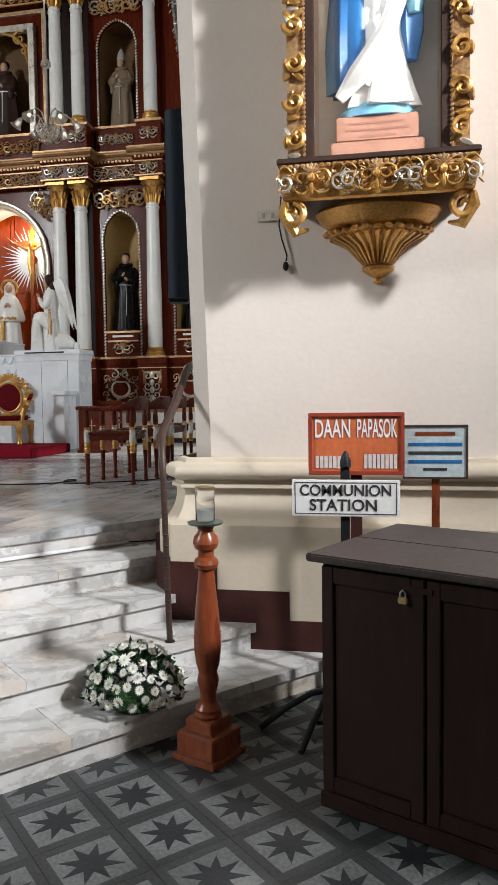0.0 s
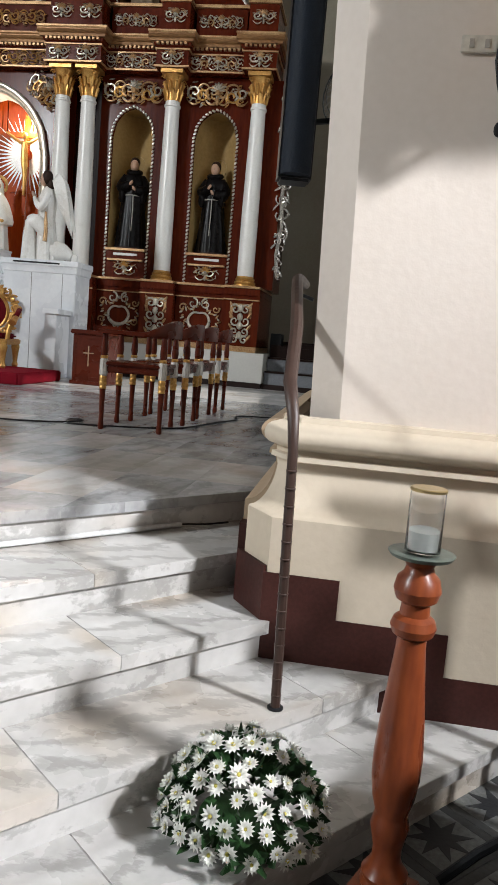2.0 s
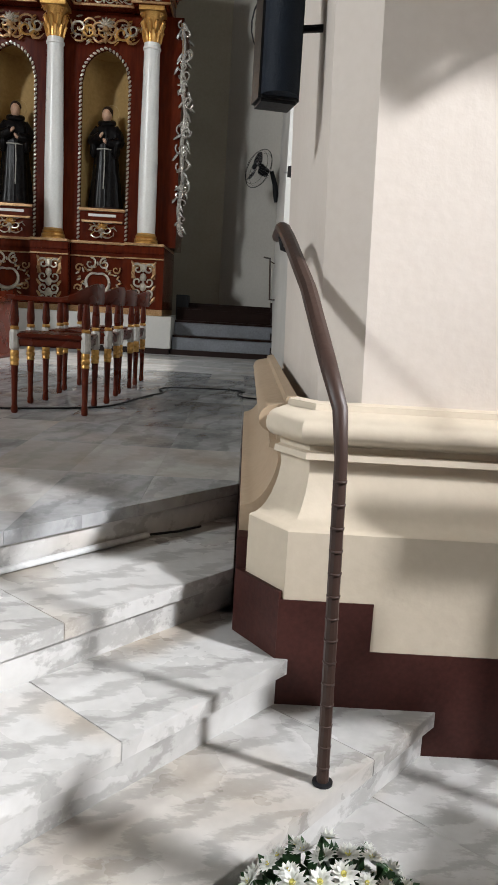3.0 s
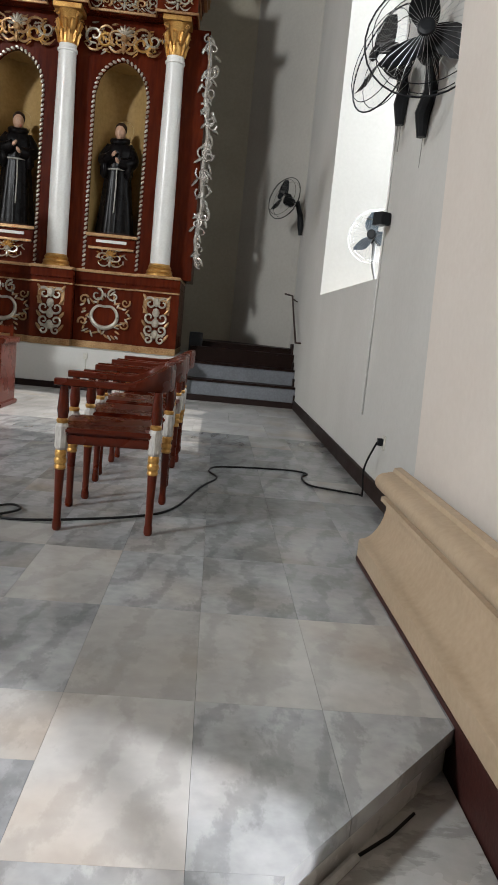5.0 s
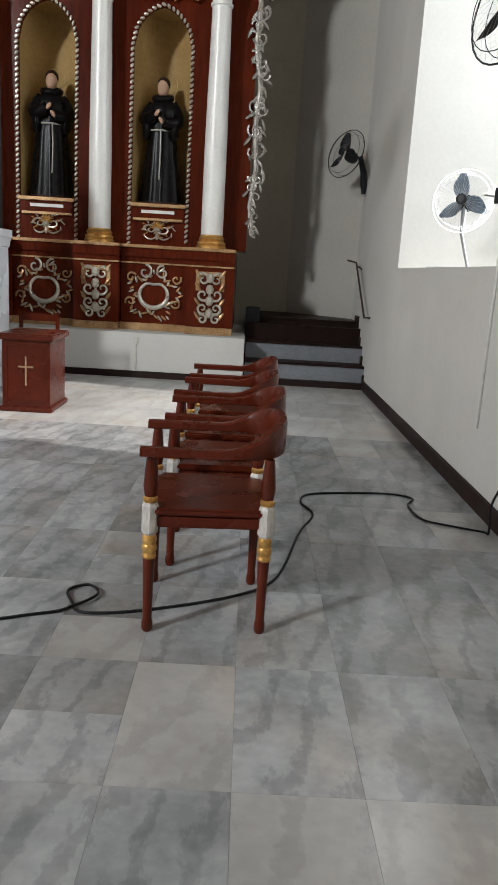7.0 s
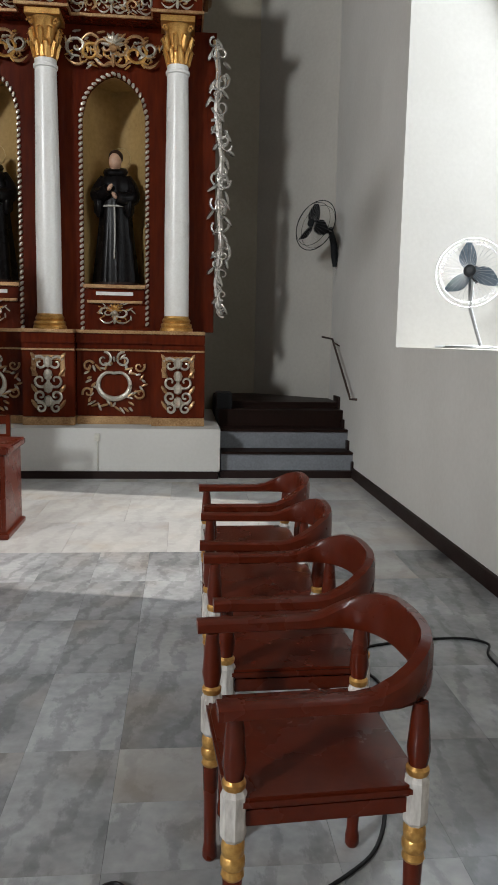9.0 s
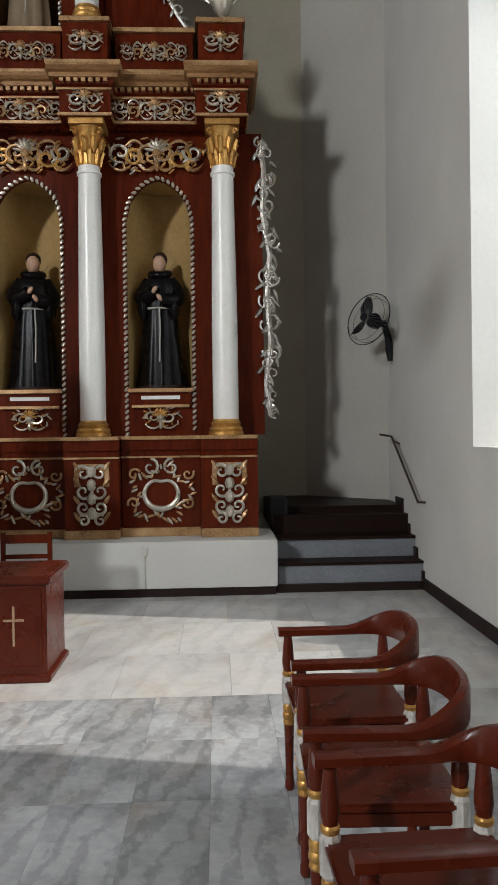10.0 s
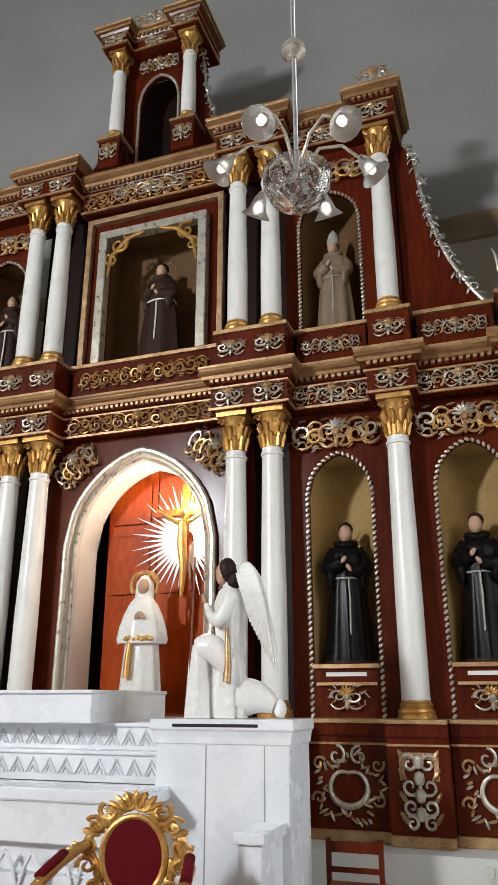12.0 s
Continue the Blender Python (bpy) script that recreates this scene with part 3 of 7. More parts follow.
# base storey: dado blocks between mouldings
bays = []      # (x0, x1, front)
for s in (1, -1):
    def mx(a, b):
        return (a, b) if s == 1 else (2 * XC - b, 2 * XC - a)
    bays += [(*mx(-3.46, -2.82), 14.58), (*mx(-4.35, -3.46), 14.74), (*mx(-4.96, -4.35), 14.58), (*mx(-5.80, -4.96), 14.74), (*mx(-7.0, -5.80), 14.5)]
bays.append((2 * XC + 7.0, -7.0, 14.74))
for x0, x1, f in bays:
    for tag, fo, z0, z1, mt in (("dado_block", 0, 1.47, 2.34, WOOD), ("base_moulding", 0.04, 1.374, 1.47, PALEGOLD), ("cap_block", 0.03, 2.34, 2.46, WOOD), ("cap_moulding", 0.06, 2.46, 2.5, PALEGOLD)):
        bm = B()
        box(bm, x0 + 0.003, x1 - 0.003, f - fo, 16.2, z0, z1)
        part(tag, bm, mt, alt, bevel=0.006)
    bm = B()
    box(bm, x0 + 0.003, x1 - 0.003, f - 0.035, f - 0.0005, 2.255, 2.275)
    part("gilt_fillet", bm, PALEGOLD, alt)
    w = x1 - x0
    if abs((x0 + x1) / 2 - XC) > 0.5 and w < 1.0:
        if w > 0.8:
            # oval wreath panel
            bm = B()
            cx, cz = (x0 + x1) / 2, 1.85
            pts = [(cx + 0.19 * math.sin(a), f - 0.02, cz + 0.17 * math.cos(a) - 0.03 * math.exp(-(min(a, 2 * math.pi - a) / 0.35) ** 2)) for a in [math.pi * 2 * k / 32 for k in range(33)]]
            tube(bm, pts, [0.018 + 0.016 * (1 - math.cos(math.pi * 2 * k / 32)) / 2 for k in range(33)], 7)
            rnd = random.Random(4)
            for k in range(44):
                a = 2 * math.pi * k / 44
                rr = 0.285 + 0.055 * math.sin(5 * a + 0.6) + rnd.uniform(-0.02, 0.02)
                blob(bm, (cx + rr * 1.05 * math.sin(a), f - 0.02, cz + rr * math.cos(a)), 0.017, 0.02, rnd.uniform(0.03, 0.06), k % 2, 5, 4, a + rnd.uniform(-1.0, 1.0))
            for q in (-1, 1):
                spiral(bm, cx + q * 0.12, cz + 0.3, 0.1, 1.1, 1.5, 0.018, f - 0.02, q)
                spiral(bm, cx + q * 0.3, cz + 0.22, 0.07, 1.1, 0.5, 0.016, f - 0.02, -q, 1)
                spiral(bm, cx + q * 0.31, cz - 0.1, 0.07, 1.1, 3.5, 0.016, f - 0.02, q, 1)
            part("wreath_carving", bm, [SILVER, PALEGOLD], alt, "silvered oval wreath carving")
        else:
            bm = B()
            cx = (x0 + x1) / 2
            for q in (-1, 1):
                for zz, rr, st in ((2.1, 0.09, 0.5), (1.9, 0.1, 2.5), (1.72, 0.08, 4.0), (1.58, 0.07, 1.0)):
                    spiral(bm, cx + q * 0.09, zz, rr, 1.2, st if q > 0 else math.pi - st, 0.02, f - 0.015, q)
                for zz in (2.17, 2.0, 1.8, 1.62):
                    blob(bm, (cx + q * 0.16, f - 0.01, zz), 0.025, 0.03, 0.07, 1, 5, 4, q * 0.6)
            for zz in (2.12, 1.97, 1.82, 1.66):
                blob(bm, (cx, f - 0.03, zz), 0.055, 0.04, 0.07, 0, 6, 4)
            box(bm, cx - 0.17, cx + 0.17, f - 0.006, f + 0.01, 2.14, 2.2, 1)
            box(bm, cx - 0.19, cx - 0.14, f - 0.006, f + 0.01, 1.95, 2.2, 1)
            box(bm, cx + 0.14, cx + 0.19, f - 0.006, f + 0.01, 1.95, 2.2, 1)
            part("panel_carving", bm, [SILVER, PALEGOLD], alt, "silver and gilt scroll panel")


def column_data(h, r):
    """Meshes of a column of height h: base, shaft, capital."""
    bm = B()
    lathe(bm, [(r * 1.35, 0), (r * 1.35, 0.035), (r * 1.25, 0.045), (r * 1.3, 0.07), (r * 1.25, 0.09), (r * 1.1, 0.1), (r * 1.18, 0.13), (r * 1.1, 0.15), (r * 1.03, 0.16), (r * 1.03, 0.18)], 20)
    base = data_of("column_base", bm, GOLD)
    bm = B()
    ch = 0.5 * r / 0.15
    hs = h - ch
    lathe(bm, [(r, 0.18), (r, 0.18 + hs * 0.35), (r * 0.84, hs - 0.12), (r * 0.84, hs - 0.1), (r * 0.95, hs - 0.09), (r * 0.95, hs - 0.06), (r * 0.84, hs - 0.05), (r * 0.84, hs)], 20)
    shaft = data_of("column_shaft", bm, WHITEPAINT)
    bm = B()
    lathe(bm, [(r * 0.84, 0), (r * 0.8, ch * 0.3), (r * 0.95, ch * 0.75), (r * 1.25, ch * 0.86)], 14)
    q = r * 1.32
    box(bm, -q, q, -q, q, ch * 0.87, ch)
    for ring, (zz, rr, nn) in enumerate(((0.16, 0.92, 9), (0.42, 1.0, 9))):
        for k in range(nn):
            a = 2 * math.pi * (k + 0.5 * ring) / nn
            x, yy = math.cos(a), math.sin(a)
            tube(bm, [(x * r * rr * 0.9, yy * r * rr * 0.9, ch * (zz - 0.14)), (x * r * rr, yy * r * rr, ch * (zz + 0.05)), (x * r * rr * 1.22, yy * r * rr * 1.22, ch * (zz + 0.2)), (x * r * rr * 1.38, yy * r * rr * 1.38, ch * (zz + 0.14))], [r * 0.14, r * 0.2, r * 0.16, r * 0.05], 5)
    for a in (0.785, 2.356, 3.927, 5.498):
        x, yy = math.cos(a), math.sin(a)
        for j in range(8):
            t = j / 7 * 5.5
            e = r * (0.28 - 0.03 * j)
            blob(bm, (x * (r * 1.35 + e * math.cos(t)), yy * (r * 1.35 + e * math.cos(t)), ch * 0.74 + e * math.sin(t)), r * 0.09, r * 0.09, r * 0.09, 0, 5, 4)
    cap = data_of("column_capital", bm, GOLD)
    return base, shaft, cap, hs


LOW = column_data(3.55, 0.148)
HIGH = column_data(2.80, 0.135)
TOP = column_data(1.78, 0.115)


def column(x, y, z, kit):
    c = new("column")
    c.parent = alt
    c.location = (x, y, z)
    put("column_base", kit[0], c, (0, 0, 0))
    put("column_shaft", kit[1], c, (0, 0, 0))
    put("column_capital", kit[2], c, (0, 0, kit[3]))
    return c


for x0 in COLS:
    for x in mirrored(x0):
        column(x, 14.9 if x0 not in COLS[2:] else 14.82, 2.502, LOW)

# lower storey: panels with niches
def niche_bay(cx, half, x0, x1, z0, z1, az0, spring, apex, name_tag, deep=0.6):
    bm = B()
    arch_panel(bm, x0, x1, z0, z1, cx - half, cx + half, az0, spring, apex, FACE, FACE + 0.06)
    p = part("niche_front", bm, WOOD, alt, "mahogany panel with an arched niche")
    if az0 > z0:
        bm = B()
        box(bm, x0, x1, FACE, FACE + 0.06, z0, az0 - 0.0005)
        part("niche_apron", bm, WOOD, alt)
    bm = B()
    n = 10
    pts = [(cx - half - 0.02, FACE + 0.062)] + [(cx + (half + 0.02) * -math.cos(math.pi * k / n), FACE + 0.062 + deep * math.sin(math.pi * k / n)) for k in range(1, n)] + [(cx + half + 0.02, FACE + 0.062)]
    for a, b in zip(pts, pts[1:]):
        v = [bm.verts.new((*q, zz)) for zz in (az0, apex + 0.02) for q in (a, b)]
        bm.faces.new((v[0], v[1], v[3], v[2])).smooth = True
    bm.faces.new([bm.verts.new((*q, az0)) for q in pts])
    bm.faces.new([bm.verts.new((*q, apex + 0.02)) for q in pts])
    # upper niches take the darker paint, which carries their shadow
    part("niche_back", bm, NICHE if az0 < 5 else NICHESHADE, alt, weld=True)
    bm = B()
    cur = arch_curve(cx - half - 0.02, cx + half + 0.02, spring, apex + 0.02, 18)
    pts = [(cx - half - 0.02, FACE - 0.015, az0 - 0.54)] + [(a, FACE - 0.015, b) for a, b in cur] + [(cx + half + 0.02, FACE - 0.015, az0 - 0.54)]
    rope(bm, pts, 0.021, 96)
    part("rope_moulding", bm, SILVER, alt, "silvered rope moulding")
    return p


for x0, x1, cx in ((-4.58, -3.27, -3.925), (-6.05, -4.78, -5.44)):
    for s in (1, -1):
        a, b, c = (x0, x1, cx) if s == 1 else (2 * XC - x1, 2 * XC - x0, 2 * XC - cx)
        niche_bay(c, 0.375, a, b, 2.5, 6.05, 3.06, 5.02, 5.5, "lower")
        bm = B()
        box(bm, c - 0.34, c + 0.34, FACE - 0.05, FACE, 2.83, 2.87, 1)
        box(bm, c - 0.38, c + 0.38, FACE - 0.07, FACE, 3.01, 3.06, 1)
        box(bm, c - 0.36, c + 0.36, FACE - 0.03, FACE, 2.87, 3.01)
        box(bm, c - 0.23, c + 0.23, FACE - 0.04, FACE - 0.028, 2.925, 2.975, 2)
        part("niche_sill", bm, [WOOD, PALEGOLD, WHITEPAINT], alt, "gilt niche sill with a white name plate", bevel=0.004)
        put("pendant_carving", CARVE_TALL, alt, (c, FACE - 0.03, 2.7), scale=(1, 1, 0.75))
        put("scroll_carving", CARVE_MID, alt, (c, FACE - 0.04, 5.76), scale=(1.02, 1, 0.9))
# side strips of wood behind the columns
for x0, x1 in ((-3.27, -2.70), (-4.78, -4.58), (-7.02, -6.05)):
    for s in (1, -1):
        a, b = (x0, x1) if s == 1 else (2 * XC - x1, 2 * XC - x0)
        bm = B()
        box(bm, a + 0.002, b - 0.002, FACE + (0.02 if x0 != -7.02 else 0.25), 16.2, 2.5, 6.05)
        # deep-set strips are near-black: the recess shade is put into their colour
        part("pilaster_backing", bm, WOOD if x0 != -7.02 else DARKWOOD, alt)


def entablature(z, tall, spans, deep, tag):
    """Architrave, frieze and cornice; spans of (x0, x1, face)."""
    for x0, x1, f in spans:
        w = x1 - x0
        bm = B()
        box(bm, x0, x1, f, 15.6, z, z + tall * 0.58)
        box(bm, x0 - 0.02, x1 + 0.02, f - 0.025, 15.55, z + 0.005, z + 0.035, 1)
        box(bm, x0 - 0.02, x1 + 0.02, f - 0.03, 15.55, z + tall * 0.5, z + tall * 0.54, 1)
        sweep(bm, [(x0, 15.55), (x0, f), (x1, f), (x1, 15.55)], [(0, z + tall * 0.58), (0.03, z + tall * 0.6), (0.05, z + tall * 0.69), (0, z + tall * 0.69)], 0, smooth=False)
        sweep(bm, [(x0, 15.55), (x0, f), (x1, f), (x1, 15.55)], [(0, z + tall * 0.69), (0.09, z + tall * 0.7), (0.1, z + tall * 0.77), (0.13, z + tall * 0.8), (deep * 0.92, z + tall * 0.88), (deep * 0.92, z + tall * 0.91), (0, z + tall * 0.91)], 2, smooth=False)
        sweep(bm, [(x0, 15.55), (x0, f), (x1, f), (x1, 15.55)], [(0, z + tall * 0.91), (deep * 0.88, z + tall * 0.912), (deep, z + tall * 0.95), (deep, z + tall), (0, z + tall)], 1 if w < 1.5 else 2, smooth=False)
        if w > 0.5:
            k = int(w / 0.075)
            for j in range(k):
                xx = x0 + (j + 0.2) * w / k
                box(bm, xx, xx + 0.042, f - 0.085, f - 0.03, z + tall * 0.62, z + tall * 0.69, 1)
        part("entablature_block", bm, [WOOD, PALEGOLD, BROWNGILT], alt, "mahogany frieze and gilt cornice", bevel=0.0)
        cx = (x0 + x1) / 2
        if w > 1.9:
            put("frieze_carving", CARVE_WIDE, alt, (cx, f - 0.01, z + tall * 0.28), scale=(min(1.0, w / 2.15), 1, tall / 0.66))
        elif w > 0.85:
            if f < 14.7:
                for q in (-0.25, 0.25):
                    put("rosette_carving", CARVE_SQ, alt, (cx + q, f - 0.01, z + tall * 0.28), scale=(1, 1, tall / 0.66))
            else:
                put("scroll_carving", CARVE_LONG, alt, (cx, f - 0.01, z + tall * 0.28), scale=(0.95, 1, tall / 0.66))
        else:
            put("rosette_carving", CARVE_SQ, alt, (cx, f - 0.01, z + tall * 0.28), scale=(1, 1, tall / 0.66))


spans = []
for s in (1, -1):
    def mx(a, b):
        return (a, b) if s == 1 else (2 * XC - b, 2 * XC - a)
    spans += [(*mx(-3.45, -2.89), 14.68), (*mx(-4.40, -3.45), 14.9), (*mx(-4.96, -4.40), 14.68), (*mx(-5.91, -4.96), 14.9), (*mx(-6.9, -5.91), 14.58)]
spans.append((2 * XC + 6.9, -6.9, 14.9))
entablature(6.052, 0.565, spans, 0.13, "low")
# pedestals of the upper storey
for x0, x1, f in spans:
    bm = B()
    box(bm, x0 + 0.03, x1 - 0.03, f + 0.06, 15.6, 6.618, 7.12)
    box(bm, x0 + 0.0, x1 - 0.0, f + 0.03, 15.6, 7.12, 7.18, 1)
    part("upper_pedestal", bm, [WOOD, PALEGOLD], alt, bevel=0.005)
    w, cx = x1 - x0, (x0 + x1) / 2
    if w > 1.9:
        put("frieze_carving", CARVE_WIDE, alt, (cx, f + 0.04, 6.9), scale=(0.9, 1, 0.9))
    elif w > 0.85 and f > 14.7:
        put("scroll_carving", CARVE_LONG, alt, (cx, f + 0.05, 6.9), scale=(0.75, 1, 0.75))
    elif w > 0.85:
        for q in (-0.25, 0.25):
            put("rosette_carving", CARVE_SQ, alt, (cx + q, f + 0.05, 6.9), scale=(1, 1, 0.8))
    else:
        put("rosette_carving", CARVE_SQ, alt, (cx, f + 0.05, 6.9), scale=(1, 1, 0.8))
# upper storey
for x0 in COLS[1:]:
    for x in mirrored(x0):
        column(x, 14.92 if x0 not in COLS[2:] else 14.84, 7.182, HIGH)
for s in (1, -1):
    a, b, c = (-6.05, -4.5, -5.44) if s == 1 else (2 * XC + 4.5, 2 * XC + 6.05, 2 * XC + 5.44)
    niche_bay(c, 0.4, a, b, 7.18, 9.98, 7.18, 8.85, 9.3, "upper")
    put("scroll_carving", CARVE_MID, alt, (c, FACE - 0.04, 9.6), scale=(1.02, 1, 0.8))
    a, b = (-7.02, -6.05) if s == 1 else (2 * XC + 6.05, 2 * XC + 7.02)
    # near-black again, for the shade behind the upper paired columns
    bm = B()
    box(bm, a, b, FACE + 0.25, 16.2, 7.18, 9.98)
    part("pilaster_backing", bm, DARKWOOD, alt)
# central upper niche: square frame
bm = B()
for s in (-1, 1):
    box(bm, XC + s * 0.93 - 0.17, XC + s * 0.93 + 0.17, FACE, FACE + 0.08, 7.18, 9.72)
box(bm, XC - 0.76, XC + 0.76, FACE, FACE + 0.08, 9.37, 9.72)
part("niche_surround", bm, WOOD, alt)
bm = B()
for r0, r1, mi, yy in ((0.745, 0.875, 0, 14.98), (1.04, 1.12, 1, 15.02)):
    zt = 9.265 if mi == 0 else 9.6
    zt2 = zt + (0.13 if mi == 0 else 0.08)
    for s in (-1, 1):
        box(bm, *sorted((XC + s * r0, XC + s * r1)), yy, FACE + 0.02, 7.2, zt2, mi)
    box(bm, XC - r0, XC + r0, yy, FACE + 0.02, zt, zt2, mi)
part("niche_frame", bm, [SILVER, PALEGOLD], alt, "silvered square niche frame with gilt outer moulding", bevel=0.008)
# square niche interior, its shadow painted in as dark brown
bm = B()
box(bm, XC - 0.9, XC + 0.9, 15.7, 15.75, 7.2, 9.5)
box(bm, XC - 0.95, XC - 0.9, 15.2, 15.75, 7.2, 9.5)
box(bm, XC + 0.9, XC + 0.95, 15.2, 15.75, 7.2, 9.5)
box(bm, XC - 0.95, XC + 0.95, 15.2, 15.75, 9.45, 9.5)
part("niche_back", bm, NICHESHADE, alt)
bm = B()
for s in (-1, 1):
    spiral(bm, XC + s * 0.55, 9.12, 0.16, 1.2, 1.0, 0.03, 15.02, s)
    spiral(bm, XC + s * 0.65, 8.88, 0.12, 1.2, 2.0, 0.025, 15.02, -s)
    tube(bm, [(XC + s * 0.72, 15.02, 8.6), (XC + s * 0.66, 15.02, 8.95), (XC + s * 0.4, 15.02, 9.2), (XC + s * 0.1, 15.02, 9.28)], [0.015, 0.04, 0.04, 0.015], 6)
part("corner_bracket_carving", bm, GOLD, alt, "gilt carved corner brackets")
spans2 = []
for s in (1, -1):
    def mx(a, b):
        return (a, b) if s == 1 else (2 * XC - b, 2 * XC - a)
    spans2 += [(*mx(-4.96, -4.42), 14.7), (*mx(-5.91, -4.96), 14.92), (*mx(-6.9, -5.91), 14.62)]
entablature(9.984, 0.55, spans2, 0.13, "high")
entablature(9.724, 0.62, [(2 * XC + 6.9, -6.9, 14.92)], 0.14, "mid")
# top aedicule
AED = XC - 0.05
for x in (AED - 0.62, AED + 0.62):
    bm = B()
    box(bm, x - 0.18, x + 0.18, 14.72, 15.5, 10.36, 10.86)
    box(bm, x - 0.21, x + 0.21, 14.69, 15.5, 10.86, 10.92, 1)
    part("aedicule_pedestal", bm, [WOOD, PALEGOLD], alt, bevel=0.005)
    put("rosette_carving", CARVE_SQ, alt, (x, 14.71, 10.62), scale=(0.8, 1, 1))
    column(x, 14.9, 10.922, TOP)
bm = B()
arch_panel(bm, AED - 0.62, AED + 0.62, 10.36, 12.7, AED - 0.33, AED + 0.33, 10.5, 11.8, 12.28, FACE, FACE + 0.06)
# dark sheet standing in for the shade inside the opening
box(bm, AED - 0.62, AED + 0.62, 15.6, 15.65, 10.36, 12.7, 1)
part("aedicule_front", bm, [WOOD, DARKWOOD], alt)
bm = B()
cur = arch_curve(AED - 0.35, AED + 0.35, 11.8, 12.3, 16)
rope(bm, [(AED - 0.35, FACE - 0.015, 10.45)] + [(a, FACE - 0.015, b) for a, b in cur] + [(AED + 0.35, FACE - 0.015, 10.45)], 0.026, 80)
part("rope_moulding", bm, SILVER, alt)
entablature(12.704, 0.38, [(AED - 0.84, AED - 0.4, 14.68), (AED - 0.4, AED + 0.4, 14.9), (AED + 0.4, AED + 0.84, 14.68)], 0.12, "top")
put("scroll_carving", CARVE_LONG, alt, (AED, FACE - 0.04, 12.5), scale=(0.7, 1, 1.0))
put("scroll_carving", CARVE_LONG, alt, (AED, 14.85, 13.24), scale=(0.8, 1, 1.1))
for x in mirrored(-4.67):
    put("rosette_carving", CARVE_SQ, alt, (x, 14.8, 10.74), scale=(1.2, 1, 1.5))
# dove-shaped centre carving over the square niche
put("scroll_carving", CARVE_LONG, alt, (XC, 14.86, 9.92), scale=(1.2, 1, 0.9))


def volute(pts, name, solid=None, width=0.16):
    """A leaf-edged volute along points (x, z); solid: the inner edge x of the wooden wing behind it."""
    if solid is not None:
        bm = B()
        for (xa, za), (xb, zb) in zip(pts, pts[1:]):
            v = [bm.verts.new(p) for p in ((solid, FACE, za), (xa, FACE, za), (xb, FACE, zb), (solid, FACE, zb), (solid, FACE + 0.1, za), (xa, FACE + 0.1, za), (xb, FACE + 0.1, zb), (solid, FACE + 0.1, zb))]
            for f in ((0, 1, 2, 3), (5, 4, 7, 6), (1, 5, 6, 2)):
                bm.faces.new([v[i] for i in f])
        part("volute_wing", bm, WOOD, alt, "concave mahogany wing", weld=True)
    bm = B()
    rnd = random.Random(len(pts))
    way = [Vector((x, FACE - 0.02, z)) for x, z in pts]
    tube(bm, way, width * 0.16, 6)
    for a, b in zip(way, way[1:]):
        l = (b - a).length
        n = max(1, int(l / 0.1))
        for k in range(n):
            p = a + (b - a) * (k + 0.5) / n
            s = 1 if k % 2 else -1
            ang = math.atan2((b - a).x, (b - a).z)
            off = Vector((math.cos(ang), 0, -math.sin(ang))) * s * width * rnd.uniform(0.15, 0.5)
            blob(bm, p + off, width * 0.13, width * 0.2, width * rnd.uniform(0.25, 0.45), 0, 5, 4, ang + s * rnd.uniform(0.3, 1.0))
        for k in range(max(1, int(l / 0.1))):
            p = a + (b - a) * rnd.random()
            spiral(bm, p.x + rnd.uniform(-0.2, 0.3) * width, p.z, width * rnd.uniform(0.3, 0.5), 1.0, rnd.uniform(0, 6), width * 0.085, FACE - 0.03, rnd.choice((-1, 1)))
    part("volute_carving", bm, BRIGHTSILVER, alt, "silvered leaf carving along the edge")


def bez(p0, p1, p2, n=8):
    return [((1 - t) ** 2 * p0[0] + 2 * t * (1 - t) * p1[0] + t * t * p2[0], (1 - t) ** 2 * p0[1] + 2 * t * (1 - t) * p1[1] + t * t * p2[1]) for t in [k / n for k in range(n + 1)]]


for s in (1, -1):
    f = (lambda q: q) if s == 1 else (lambda q: [(2 * XC - x, z) for x, z in q])
    volute(f([(-4.36, 9.8)] + bez((-4.24, 9.55), (-4.15, 8.0), (-3.5, 7.18))), "upper", -4.52 if s == 1 else 2 * XC + 4.52)
    volute(f([(-2.72, 5.95), (-2.68, 5.6), (-2.70, 5.1), (-2.62, 4.6), (-2.66, 4.1), (-2.62, 3.6), (-2.68, 3.1), (-2.62, 2.72)]), "low", None, 0.22)
    volute(f([(AED + 0.72, 12.6)] + bez((AED + 0.78, 12.3), (AED + 0.82, 11.2), (AED + 1.3, 10.6))), "top", (AED + 0.6) if s == 1 else AED - 0.6, 0.13)

# central arch bay: stone arch, recess with wood doors
AX0, AX1, ASP, AAP = XC - 1.04, XC + 1.04, 4.6, 5.82
bm = B()
arch_panel(bm, 2 * XC + 6.5, -6.5, 2.5, 6.05, AX0, AX1, 2.5, ASP, AAP, FACE - 0.05, FACE + 0.03)
part("arch_front", bm, WOOD, alt, "mahogany spandrels round the central arch")
bm = B()
cur = arch_curve(AX0, AX1, ASP, AAP, 24)
inn = arch_curve(AX0 + 0.13, AX1 - 0.13, ASP, AAP - 0.13, 24)
rng = [((AX0, 2.5), (AX0 + 0.13, 2.5))] + list(zip(cur, inn)) + [((AX1, 2.5), (AX1 - 0.13, 2.5))]
